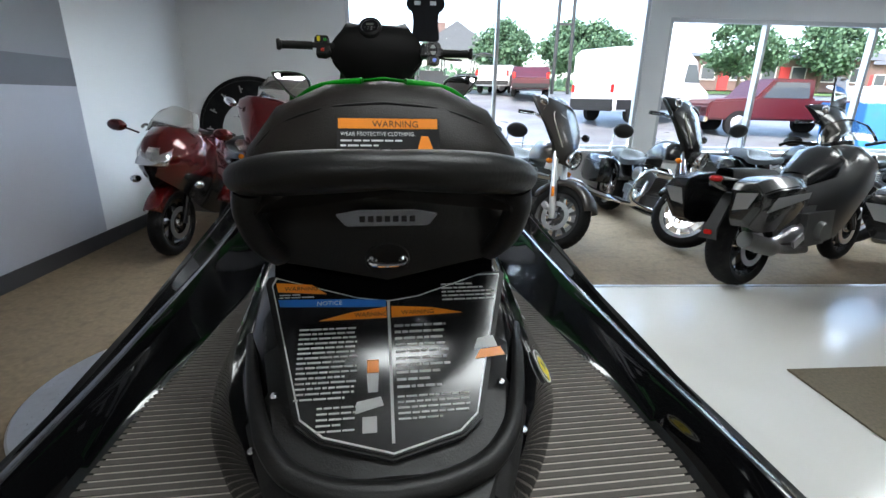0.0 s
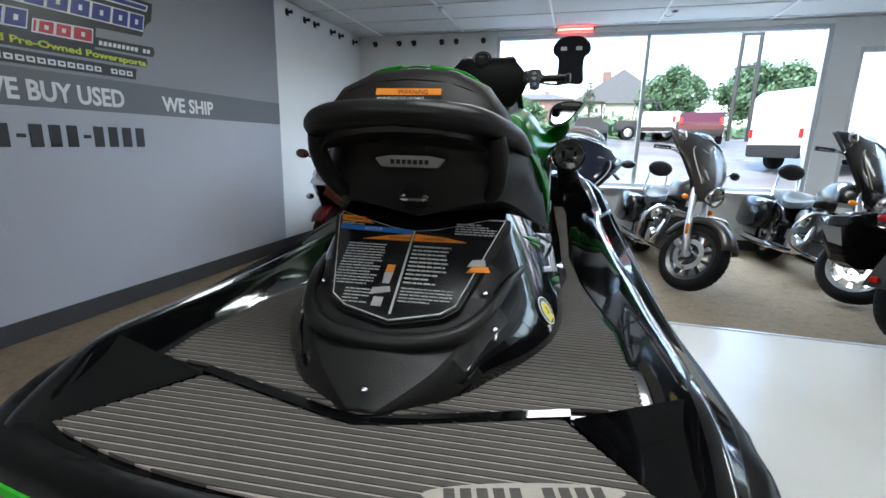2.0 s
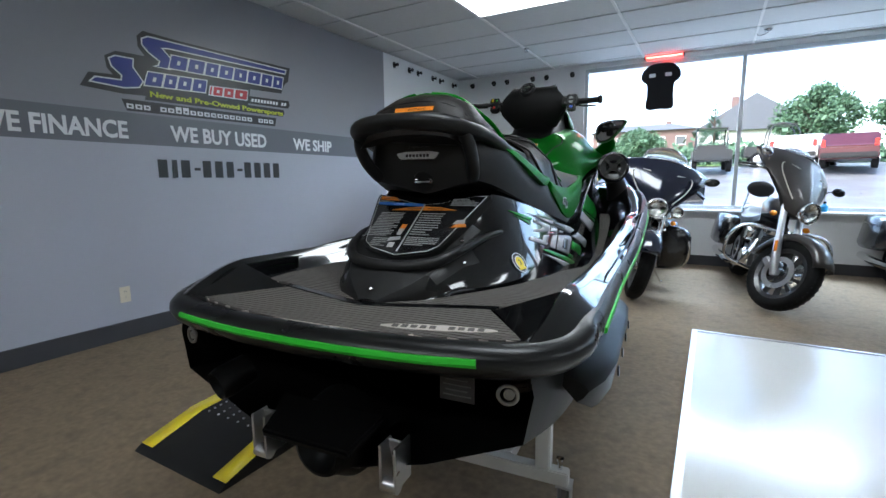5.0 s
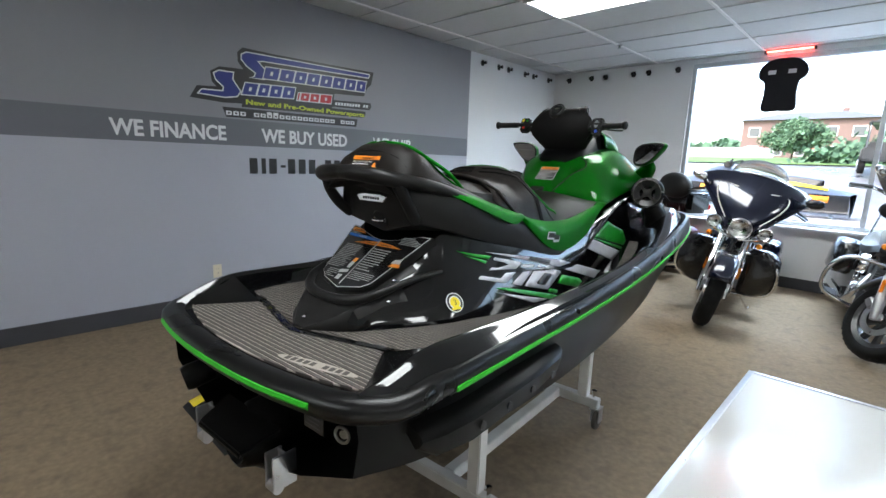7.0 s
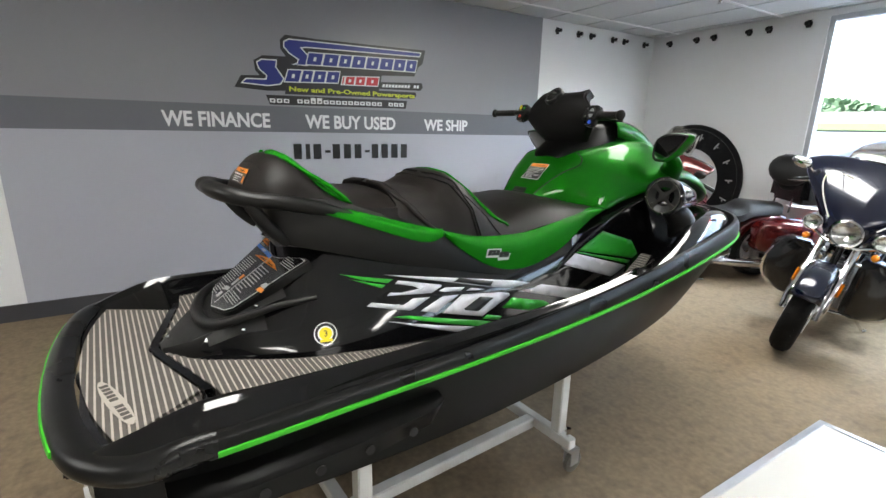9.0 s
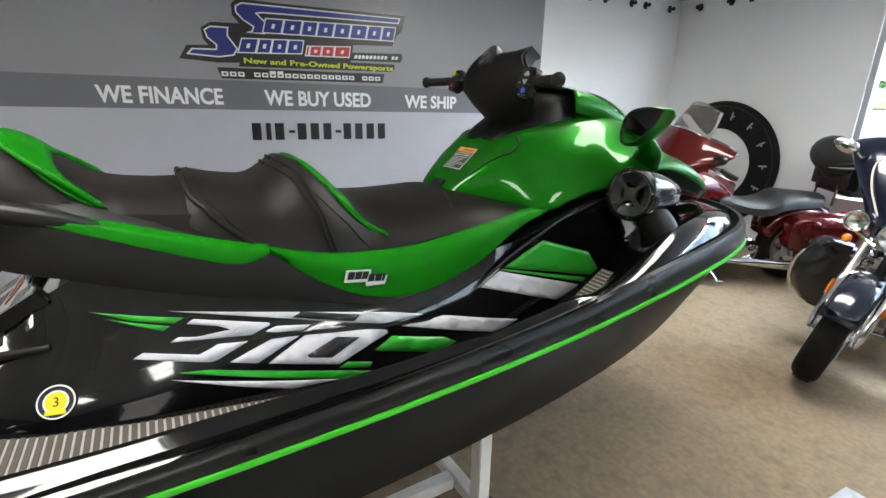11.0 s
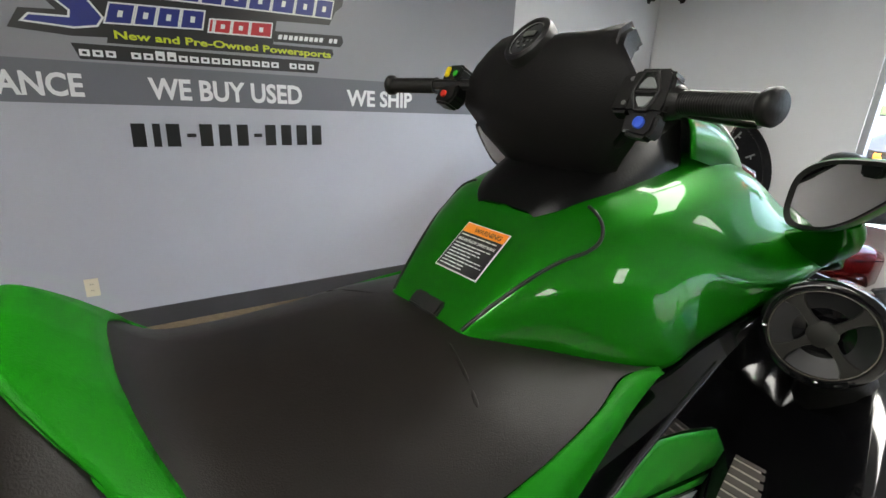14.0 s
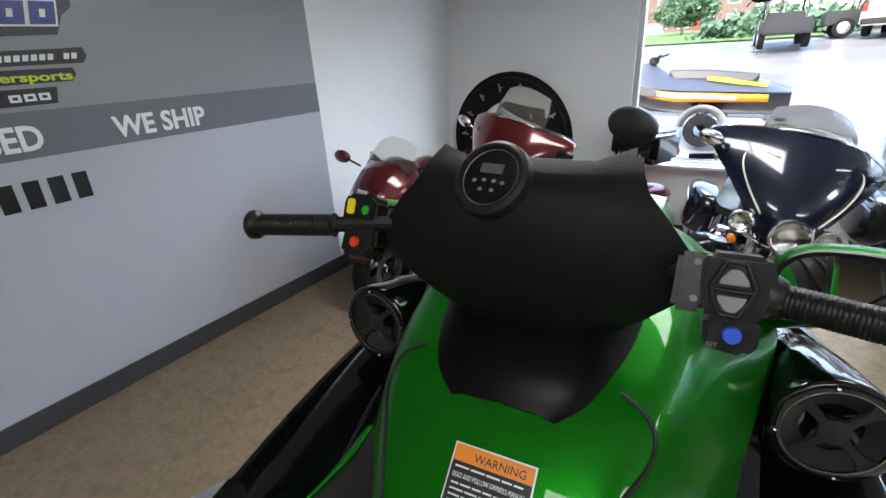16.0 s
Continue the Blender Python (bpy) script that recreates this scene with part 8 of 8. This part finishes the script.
bm = B()
loft(bm, [[(x, y, z) for x in (-600, -60, -20, 0, 20, 60, 600)] for y, z in GROUND], False, False)
M_ASPH = mat("wet_asphalt", (0.15, 0.155, 0.165), 0.35, var=0.3, scale=0.8, rvar=0.25, bump=0.2, bscale=30, dirt=(0.06, 0.06, 0.063), dscale=0.25, damt=0.7)
structure("ground", bm, M_ASPH, "wet grey asphalt car park")
M_GRASS = mat("grass", (0.07, 0.13, 0.03), 0.9, var=0.4, scale=3, bump=0.5, bscale=40)
for x0, x1, y0, y1 in ((-90, 2.2, 28.5, 140), (2.2, 90, 33.0, 140)):
    bm = B()
    ys = [y0, 30.0, 60.0, y1] if y0 < 30 else [y0, 60.0, y1]
    loft(bm, [[(x0, y, gz(y) + 0.06), (x1, y, gz(y) + 0.06)] for y in ys], False, False)
    bmesh.ops.solidify(bm, geom=bm.faces[:], thickness=0.1)
    structure("lawn", bm, M_GRASS, "green lawn beyond the car park")

M_BRICKH = mat("house_brick", (0.13, 0.085, 0.075), 0.85, var=0.2, scale=6)
M_SIDING = mat("house_siding", (0.55, 0.54, 0.52), 0.7, var=0.08, scale=3)
M_ROOF = mat("roof_shingle", (0.085, 0.092, 0.105), 0.9, var=0.3, scale=8)
M_HGLASS = mat("house_window_glass", (0.05, 0.06, 0.07), 0.08)
M_HDOOR = mat("red_door_paint", (0.32, 0.03, 0.03), 0.5)


def house(x, y, w, d, h, rh, m, label, rot=0, two=False, hip=0.0):
    hs = thing("house", pose(x, y, gz(y), 0, 0, rot), label, "house")
    bm = B()
    box(bm, (0, 0, h / 2), (w, d, h))
    part("wall", bm, m, hs, sharp=20)
    bm = B()
    e = 0.5
    loft(bm, [[(-w / 2 - e, -d / 2 - e, h), (-w / 2 - e, d / 2 + e, h), (-w / 2 - e + hip, 0, h + rh)], [(w / 2 + e, -d / 2 - e, h), (w / 2 + e, d / 2 + e, h), (w / 2 + e - hip, 0, h + rh)]])
    rf = part("roof", bm, M_ROOF, hs, sharp=20)
    bm = B()
    box(bm, (w * 0.2, d * 0.15, h + rh * 0.9), (0.8, 0.8, 1.4))
    part("chimney", bm, M_BRICKH, rf, sharp=20)
    for zz in ((1.6, 4.3) if two else (1.6,)):
        for k in range(int(w // 3)):
            xx = -w / 2 + 1.6 + k * 3.0
            win = part("window", box(B(), (xx, -d / 2 - 0.04, zz), (1.5, 0.12, 1.4)), M_SIDING, hs, sharp=20)
            part("pane", box(B(), (xx, -d / 2 - 0.09, zz), (1.3, 0.06, 1.2)), M_HGLASS, win, sharp=20)
    for k in range(max(1, int(w // 7))):
        part("door", box(B(), (-w / 2 + 3.2 + k * 6.0, -d / 2 - 0.06, 1.1), (1.0, 0.1, 2.2)), M_HDOOR, hs, "red front door", sharp=20)
    return hs


house(-9.6, 90, 16, 11, 6.0, 1.5, M_BRICKH, "two-storey brick house with red doors beyond the lawn", 0, True, 4.5)
house(3.4, 50, 6, 8, 2.6, 2.9, M_SIDING, "pale gabled house behind trees", 90)
house(32, 52, 24, 10, 3.0, 0.8, M_BRICKH, "long low brick building behind the parked vans")
house(68, 66, 30, 12, 3.4, 2.0, M_BRICKH, "brick apartment building in the distance")
M_FENCE = mat("grey_fence_board", (0.22, 0.22, 0.25), 0.8, var=0.25, scale=3)
fn = thing("fence", pose(-23.5, 52, gz(52) - 0.05), "long low grey board fence beyond the lawn", "fence")
for k in range(14):
    part("panel", box(B(), (-16.5 + k * 2.4, 0, 0.55), (2.3, 0.05, 1.0)), M_FENCE, fn, sharp=20)
    part("post", box(B(), (-17.7 + k * 2.4, 0, 0.58), (0.1, 0.12, 1.2)), M_FENCE, fn, sharp=20)


def leaf_mat(nm, c):
    return mat(nm, c, 0.7, var=0.5, scale=2.5)


M_LEAF = leaf_mat("green_leaves", (0.06, 0.12, 0.065))
M_LEAF2 = leaf_mat("dark_conifer_needles", (0.045, 0.10, 0.065))
M_BARK = mat("bark", (0.10, 0.075, 0.055), 0.9, var=0.3, scale=5, bump=0.6, bscale=12)


def tree(x, y, h, w, seed, conifer=False, m=None):
    t = thing("tree", Matrix.Translation((x, y, gz(y))), "dark green conifer tree" if conifer else "leafy green broadleaf tree", "tree", "trees")
    rnd = random.Random(seed)
    bm = B()
    tube(bm, [(0, 0, 0), (0.05, 0, h * 0.3), (0.0, 0.05, h * 0.7), (0, 0, h * 0.92)], [h * 0.025, h * 0.02, h * 0.012, h * 0.004], 8)
    for k in range(7):
        a = rnd.uniform(0, 6.28)
        z = h * rnd.uniform(0.3, 0.7)
        tube(bm, [(0, 0, z), (math.cos(a) * w * 0.25, math.sin(a) * w * 0.25, z + h * 0.1), (math.cos(a) * w * 0.4, math.sin(a) * w * 0.4, z + h * 0.17)], [h * 0.01, h * 0.006, h * 0.003], 6)
    part("trunk", bm, M_BARK, t)
    verts, faces = [], []
    centres = []
    for k in range(70):
        u = rnd.random()
        a = rnd.uniform(0, 6.28)
        if conifer:
            z = h * (0.12 + 0.86 * u)
            r = w * 0.5 * (1 - u) * rnd.uniform(0.6, 1.05)
            s = w * 0.13 * (1.15 - u)
        else:
            z = h * (0.32 + 0.62 * u)
            r = w * 0.5 * math.sin(math.pi * min(1, 0.18 + 0.80 * u)) * math.sqrt(rnd.random()) * 1.05
            s = w * 0.14
        centres.append((math.cos(a) * r, math.sin(a) * r, z, s))
    for cx, cy, cz, s in centres:
        for q in range(120):
            d = Vector((rnd.gauss(0, 1), rnd.gauss(0, 1), rnd.gauss(0, 0.8)))
            d = d.normalized() * s * rnd.uniform(0.3, 1.1)
            p = Vector((cx, cy, cz)) + d
            n = Vector((rnd.gauss(0, 1), rnd.gauss(0, 1), rnd.gauss(0, 1))).normalized()
            a_ = n.orthogonal().normalized() * s * rnd.uniform(0.12, 0.24)
            b_ = n.cross(a_) * 0.7
            i = len(verts)
            verts += [p - a_, p - b_, p + a_, p + b_]
            faces.append((i, i + 1, i + 2, i + 3))
    me = bpy.data.meshes.new("crown")
    me.from_pydata([tuple(v) for v in verts], [], faces)
    me.materials.append(m or (M_LEAF2 if conifer else M_LEAF))
    o = new("crown", me)
    o.parent = t


tree(0.6, 38, 4.3, 2.2, 1, True)
tree(6.3, 38, 4.8, 4.2, 2)
tree(11.3, 38, 4.7, 4.8, 3)
tree(24.8, 38, 5.6, 5.2, 4)
tree(-5.3, 45, 3.0, 4.0, 5)
tree(38, 46, 7, 7, 7)
tree(17.5, 50, 6, 7, 8)
bm = B()
rnd = random.Random(4)
vs, fs = [], []
for k in range(9000):
    x = rnd.uniform(-90, 150)
    hh = 2.6 + 1.2 * math.sin(x * 0.13) + 0.8 * math.sin(x * 0.41)
    p = Vector((x, rnd.uniform(112, 124), 3.0 + rnd.random() * hh * 1.3))
    a_ = Vector((rnd.gauss(0, 1), rnd.gauss(0, 1), rnd.gauss(0, 1))).normalized() * rnd.uniform(0.4, 0.9)
    b_ = a_.orthogonal() * 0.8
    i = len(vs)
    vs += [tuple(p - a_), tuple(p - b_), tuple(p + a_), tuple(p + b_)]
    fs.append((i, i + 1, i + 2, i + 3))
bm.free()
me = bpy.data.meshes.new("far_woods")
me.from_pydata(vs, [], fs)
me.materials.append(M_LEAF)
tagged(new("far_woods", me), "distant belt of green trees", "woods", kind="stuff")


def bushes(x, y, n, r, seed):
    rnd = random.Random(seed)
    vs, fs = [], []
    for k in range(n):
        p = Vector((x + rnd.gauss(0, r), y + rnd.gauss(0, r * 0.4), gz(y) + 0.05 + abs(rnd.gauss(0, 0.45))))
        a_ = Vector((rnd.gauss(0, 1), rnd.gauss(0, 1), rnd.gauss(0, 1))).normalized() * rnd.uniform(0.08, 0.2)
        b_ = a_.orthogonal() * 0.8
        i = len(vs)
        vs += [tuple(p - a_), tuple(p - b_), tuple(p + a_), tuple(p + b_)]
        fs.append((i, i + 1, i + 2, i + 3))
    me = bpy.data.meshes.new("bush")
    me.from_pydata(vs, [], fs)
    me.materials.append(M_LEAF)
    tagged(new("bush", me), "low green bush at the lawn's edge", "bush")


for x, y, s in ((3.2, 34, 1), (8.0, 35, 2), (14, 36, 3), (-1.0, 30.5, 4), (2.0, 31, 5)):
    bushes(x, y, 700, 0.8, s)


def car(x, y, rot, label, paint, kind="car"):
    """Parked vehicles: car, pickup, van or utility buggy, y forward."""
    v = thing({"car": "car", "pickup": "pickup_truck", "van": "van", "buggy": "utility_buggy"}[kind], pose(x, y, gz(y), 0, 0, rot), label, "vehicle", "parked vehicles")
    L_, W_ = {"car": (4.5, 1.75), "pickup": (5.4, 1.95), "van": (5.6, 2.0), "buggy": (3.0, 1.5)}[kind]
    R = {"car": 0.32, "pickup": 0.40, "van": 0.36, "buggy": 0.34}[kind]

    def put(bm, nm, m, lb="", bevel=0.0, par=v):
        return part(nm, bm, m, par, lb, 40, bevel)
    hw = W_ / 2
    if kind == "car":
        prof = [(-L_ / 2, 0.35), (-L_ / 2, 0.85), (-L_ / 2 + 0.5, 0.95), (-L_ / 2 + 1.0, 1.38), (0.3, 1.42), (1.1, 0.98), (L_ / 2 - 0.2, 0.82), (L_ / 2, 0.6), (L_ / 2, 0.35)]
    elif kind == "van":
        prof = [(-L_ / 2, 0.4), (-L_ / 2, 2.3), (-L_ / 2 + 0.3, 2.5), (1.2, 2.5), (1.7, 2.25), (2.05, 1.45), (L_ / 2 - 0.1, 1.15), (L_ / 2, 0.9), (L_ / 2, 0.4)]
    elif kind == "pickup":
        prof = [(-L_ / 2, 0.5), (-L_ / 2, 1.15), (-0.55, 1.15), (-0.5, 1.78), (0.75, 1.80), (1.25, 1.2), (L_ / 2 - 0.15, 1.12), (L_ / 2, 0.95), (L_ / 2, 0.5)]
    else:
        prof = [(-L_ / 2, 0.45), (-L_ / 2, 0.95), (-0.3, 0.95), (-0.2, 0.7), (0.5, 0.7), (0.7, 1.05), (L_ / 2 - 0.1, 0.9), (L_ / 2, 0.5)]
    bm = B()
    prism(bm, [(y_, z_) for y_, z_ in prof], Matrix(((0, 0, 1, -hw), (1, 0, 0, 0), (0, 1, 0, 0), (0, 0, 0, 1))), W_)
    put(bm, "body", paint, "", 0.06)
    for sx in (1, -1):
        for yy in (-L_ * 0.30, L_ * 0.31):
            bm = B()
            rev(bm, [(0.0, -0.11), (R * 0.6, -0.11), (R, -0.09), (R, 0.09), (R * 0.6, 0.11), (0.0, 0.11)], (sx * (hw - 0.08), yy, R), (1, 0, 0), 24)
            wh = put(bm, "wheel", M_TYRE)
            bm = B()
            rev(bm, [(0.0, 0.12), (R * 0.55, 0.125), (R * 0.6, 0.115), (R * 0.6, 0.10), (0.0, 0.10)], (sx * (hw - 0.08), yy, R), (sx, 0, 0), 20)
            put(bm, "rim", M_ALU, par=wh)
    if kind == "buggy":
        for sx in (1, -1):
            bm = B()
            tube(bm, cr([(sx * 0.62, 0.75, 1.0), (sx * 0.58, 0.45, 1.85), (sx * 0.58, -0.4, 1.9), (sx * 0.62, -0.6, 0.95)], 4), 0.03, 8)
            put(bm, "roll_bar", M_BIKEBLK)
        put(box(B(), (0, 0.0, 1.93), (1.3, 1.1, 0.05), None, 0.02), "roof", M_INKBLK)
        put(box(B(), (0, -0.1, 0.95), (1.2, 0.5, 0.5), None, 0.06), "seat", M_LEATHER)
        return v
    wy = {"car": (-0.75, 0.55, 1.02, 1.32), "van": (1.0, 1.75, 1.45, 2.1), "pickup": (-0.4, 0.8, 1.2, 1.68)}[kind]
    for sx in (1, -1):
        bm = B()
        prism(bm, [(wy[0], wy[2]), (wy[1] + 0.25, wy[2]), (wy[1] - 0.1, wy[3]), (wy[0] + 0.1, wy[3])], Matrix(((0, 0, sx, sx * (hw - 0.012)), (1, 0, 0, 0), (0, 1, 0, 0), (0, 0, 0, 1))), 0.02)
        put(bm, "side_window", M_HGLASS)
        put(box(B(), (sx * (hw - 0.25), L_ / 2 - 0.01, 0.80), (0.32, 0.06, 0.16), None, 0.02), "headlight", M_LENS)
        put(box(B(), (sx * (hw - 0.10), -L_ / 2 + 0.0, 0.95 if kind != "van" else 1.15), (0.14, 0.06, 0.28), None, 0.02), "tail_light", M_REDLENS, "red tail light")
    if kind == "van":
        for sx in (1, -1):
            put(box(B(), (sx * (hw + 0.004), -0.1, 0.62), (0.03, L_ * 0.9, 0.34), None, 0.01), "side_cladding", M_PLASTIC, "black lower cladding")
        put(box(B(), (0, -L_ / 2 - 0.01, 0.62), (W_ * 0.98, 0.04, 0.36), None, 0.01), "rear_cladding", M_PLASTIC, "black lower cladding")
    put(box(B(), (0, L_ / 2 - 0.02, 0.52), (W_ * 0.96, 0.14, 0.18), None, 0.03), "front_bumper", M_CHROME if kind == "pickup" else M_PLASTIC)
    put(box(B(), (0, -L_ / 2 + 0.02, 0.50), (W_ * 0.96, 0.14, 0.20), None, 0.03), "rear_bumper", M_CHROME if kind == "pickup" else M_PLASTIC)
    put(box(B(), (0, L_ / 2 - 0.005, 0.82), (W_ * 0.5, 0.05, 0.18), None, 0.02), "grille", M_PLASTIC)
    return v


M_CARW = mat("white_car_paint", (0.55, 0.56, 0.58), 0.3, coat=0.8, var=0.03)
M_CARR = mat("red_truck_paint", (0.05, 0.003, 0.006), 0.4, coat=0.15, var=0.08)
M_CARD = mat("dark_car_paint", (0.012, 0.013, 0.014), 0.4, coat=0.1, var=0.08)
car(8.6, 19.2, -62, "white panel van parked outside", M_CARW, "van")
car(12.1, 16.6, 84, "dark red pickup truck parked outside", M_CARR, "pickup")
car(5.6, 25.5, -12, "red car parked outside", M_CARR, "car")
car(4.4, 27.5, -20, "pale car parked outside", M_CARW, "car")
car(0.55, 25, 4, "black utility buggy with a roof seen from behind", M_CARD, "buggy")
car(3.4, 27.5, -88, "dark green utility buggy parked at the lawn", M_CARD, "buggy")

# dumpster
dm = thing("dumpster", pose(13.6, 13.2, 0.1, 0, 0, -12), "blue steel dumpster with a ribbed lid", "dumpster")
M_DBLUE = mat("blue_dumpster_paint", (0.03, 0.16, 0.42), 0.5, var=0.12, scale=4, dirt=(0.1, 0.09, 0.08), dscale=2, damt=0.4)
bm = B()
loft(bm, [[(-1.8, -0.9, 0.15), (1.8, -0.9, 0.15), (1.8, 0.9, 0.15), (-1.8, 0.9, 0.15)], [(-1.9, -1.0, 1.35), (1.9, -1.0, 1.35), (1.9, 1.0, 1.35), (-1.9, 1.0, 1.35)]])
part("bin", bm, M_DBLUE, dm, sharp=20, bevel=0.02)
for k in range(14):
    bm = B()
    box(bm, (-1.78 + k * 0.274, 0.0, 1.55), (0.22, 2.05, 0.06), pose(0, 0, 0, 14, 0, 0), 0.02)
    part("lid_rib", bm, mat("pale_lid", (0.45, 0.52, 0.55), 0.5) if k == 0 else bpy.data.materials["pale_lid"], dm, "pale ribbed lid")
part("placard", box(B(), (-0.9, -1.0, 0.8), (0.55, 0.04, 0.5)), M_WHITE, dm, "white placard")
part("warning_tag", box(B(), (-0.2, -1.0, 0.9), (0.4, 0.04, 0.25)), M_YELLOW, dm, "yellow tag")

# yellow watercraft on a trailer just outside
tr = thing("boat_trailer", pose(-0.95, 12.3, gz(12.3) + 0.02, 0, 0, 88), "galvanised trailer carrying a small watercraft", "trailer")
M_GALV = mat("galvanised_steel", (0.5, 0.51, 0.52), 0.4, metal=0.8, var=0.1, scale=8)
bm = B()
for sx in (-0.5, 0.5):
    box(bm, (sx, 0.0, 0.40), (0.06, 3.4, 0.08), None, 0.01)
for yy in (-1.2, -0.2, 0.9):
    box(bm, (0, yy, 0.40), (1.0, 0.05, 0.06), None, 0.01)
box(bm, (0, 2.1, 0.40), (0.07, 1.6, 0.07), None, 0.01)
part("chassis", bm, M_GALV, tr)
for sx in (-0.72, 0.72):
    bm = B()
    revc(bm, [(0.12, -0.08), (0.26, -0.08), (0.28, 0.0), (0.26, 0.08), (0.12, 0.08)], (sx, -0.3, 0.28), (1, 0, 0), 24)
    part("wheel", bm, M_TYRE, tr)
    bm = B()
    tube(bm, [(sx, -0.3 + 0.36 * math.cos(a), 0.30 + 0.36 * math.sin(a)) for a in np.linspace(0.1, 3.04, 12)], 0.09, 8, flat=0.15)
    part("mudguard", bm, M_GALV, tr)
yw = thing("personal_watercraft", pose(-0.95, 12.3, gz(12.3) + 0.47, 0, 0, 88), "slate and black personal watercraft with orange sides on a trailer outside", "watercraft")
bm = half([(-1.5, [(0, 0.0), (0.40, 0.1), (0.55, 0.35), (0.55, 0.45)]), (0.3, [(0, 0.0), (0.42, 0.1), (0.58, 0.38), (0.56, 0.5)]), (1.2, [(0, 0.12), (0.25, 0.2), (0.42, 0.45), (0.42, 0.58)]), (1.65, [(0, 0.40), (0.04, 0.42), (0.08, 0.52), (0.08, 0.6)])], 5, cap=True)
part("hull", bm, M_BIKEBLK, yw)
bm = half([(-1.5, [(0, 0.46), (0.4, 0.46), (0.56, 0.44)]), (-0.9, [(0, 0.62), (0.26, 0.60), (0.57, 0.46)]), (0.3, [(0, 0.72), (0.25, 0.68), (0.58, 0.50)]), (0.8, [(0, 0.95), (0.22, 0.85), (0.5, 0.55)]), (1.3, [(0, 0.78), (0.18, 0.72), (0.36, 0.58)]), (1.65, [(0, 0.62), (0.05, 0.61), (0.08, 0.60)])], 5)
part("deck", bm, mat("slate_grey_deck", (0.045, 0.055, 0.075), 0.4, coat=0.2), yw, "slate grey deck")
for s in (1, -1):
    bm = B()
    loft(bm, [[(s * 0.40, -1.15, 0.56), (s * 0.46, -1.15, 0.53)], [(s * 0.34, -0.6, 0.655), (s * 0.42, -0.6, 0.60)], [(s * 0.30, -0.25, 0.70), (s * 0.36, -0.25, 0.65)]], False, False)
    solid(part("yellow_flash", bm, M_YELLOW, yw, "yellow flash along the deck", 60), 0.02, 0)
for s in (1, -1):
    bm = B()
    loft(bm, [[(s * 0.575, -1.2, 0.30), (s * 0.58, -1.2, 0.42)], [(s * 0.595, 0.2, 0.30), (s * 0.595, 0.2, 0.46)], [(s * 0.47, 1.1, 0.44), (s * 0.46, 1.1, 0.54)]], False, False)
    solid(part("side_panel", bm, M_ORANGE, yw, "orange side panel", 60), 0.01, 0)
    bm = loft(B(), [[(s * 0.586, -0.75, 0.33), (s * 0.588, -0.75, 0.39)], [(s * 0.602, 0.2, 0.36), (s * 0.602, 0.2, 0.43)], [(s * 0.575, 0.5, 0.40), (s * 0.575, 0.5, 0.44)]], False, False)
    solid(part("side_stripe", bm, M_WHITE, yw, "white stripe in the side panel", 60), 0.012, 0)
bm = half([(-1.0, [(0, 0.72), (0.14, 0.70), (0.2, 0.6)]), (-0.3, [(0, 0.80), (0.15, 0.78), (0.22, 0.66)]), (0.4, [(0, 0.82), (0.14, 0.80), (0.2, 0.68)])], 5, cap=True)
part("seat", bm, M_LEATHER, yw)
bm = B()
tube(bm, cr([(-0.38, 0.55, 1.08), (0, 0.7, 1.02), (0.38, 0.55, 1.08)], 5), 0.02, 8)
box(bm, (0, 0.72, 0.98), (0.2, 0.16, 0.14), None, 0.03)
part("handlebar", bm, M_PLASTIC, yw)

# sign pylon with a red box
py = thing("sign_pylon", pose(7.9, 28, gz(28)), "tall dark steel sign pylon with a small red box", "sign")
for sx in (-0.45, 0.45):
    part("post", tube(B(), [(sx, 0, 0), (sx * 0.8, 0, 9.0)], 0.10, 10), M_CARD, py)
for k in range(4):
    part("rung", box(B(), (0, 0, 3.6 + k * 1.5), (1.0, 0.10, 0.12)), M_CARD, py)
part("red_box", box(B(), (0.4, 0, 9.3), (0.6, 0.4, 0.8), None, 0.03), M_RED, py)
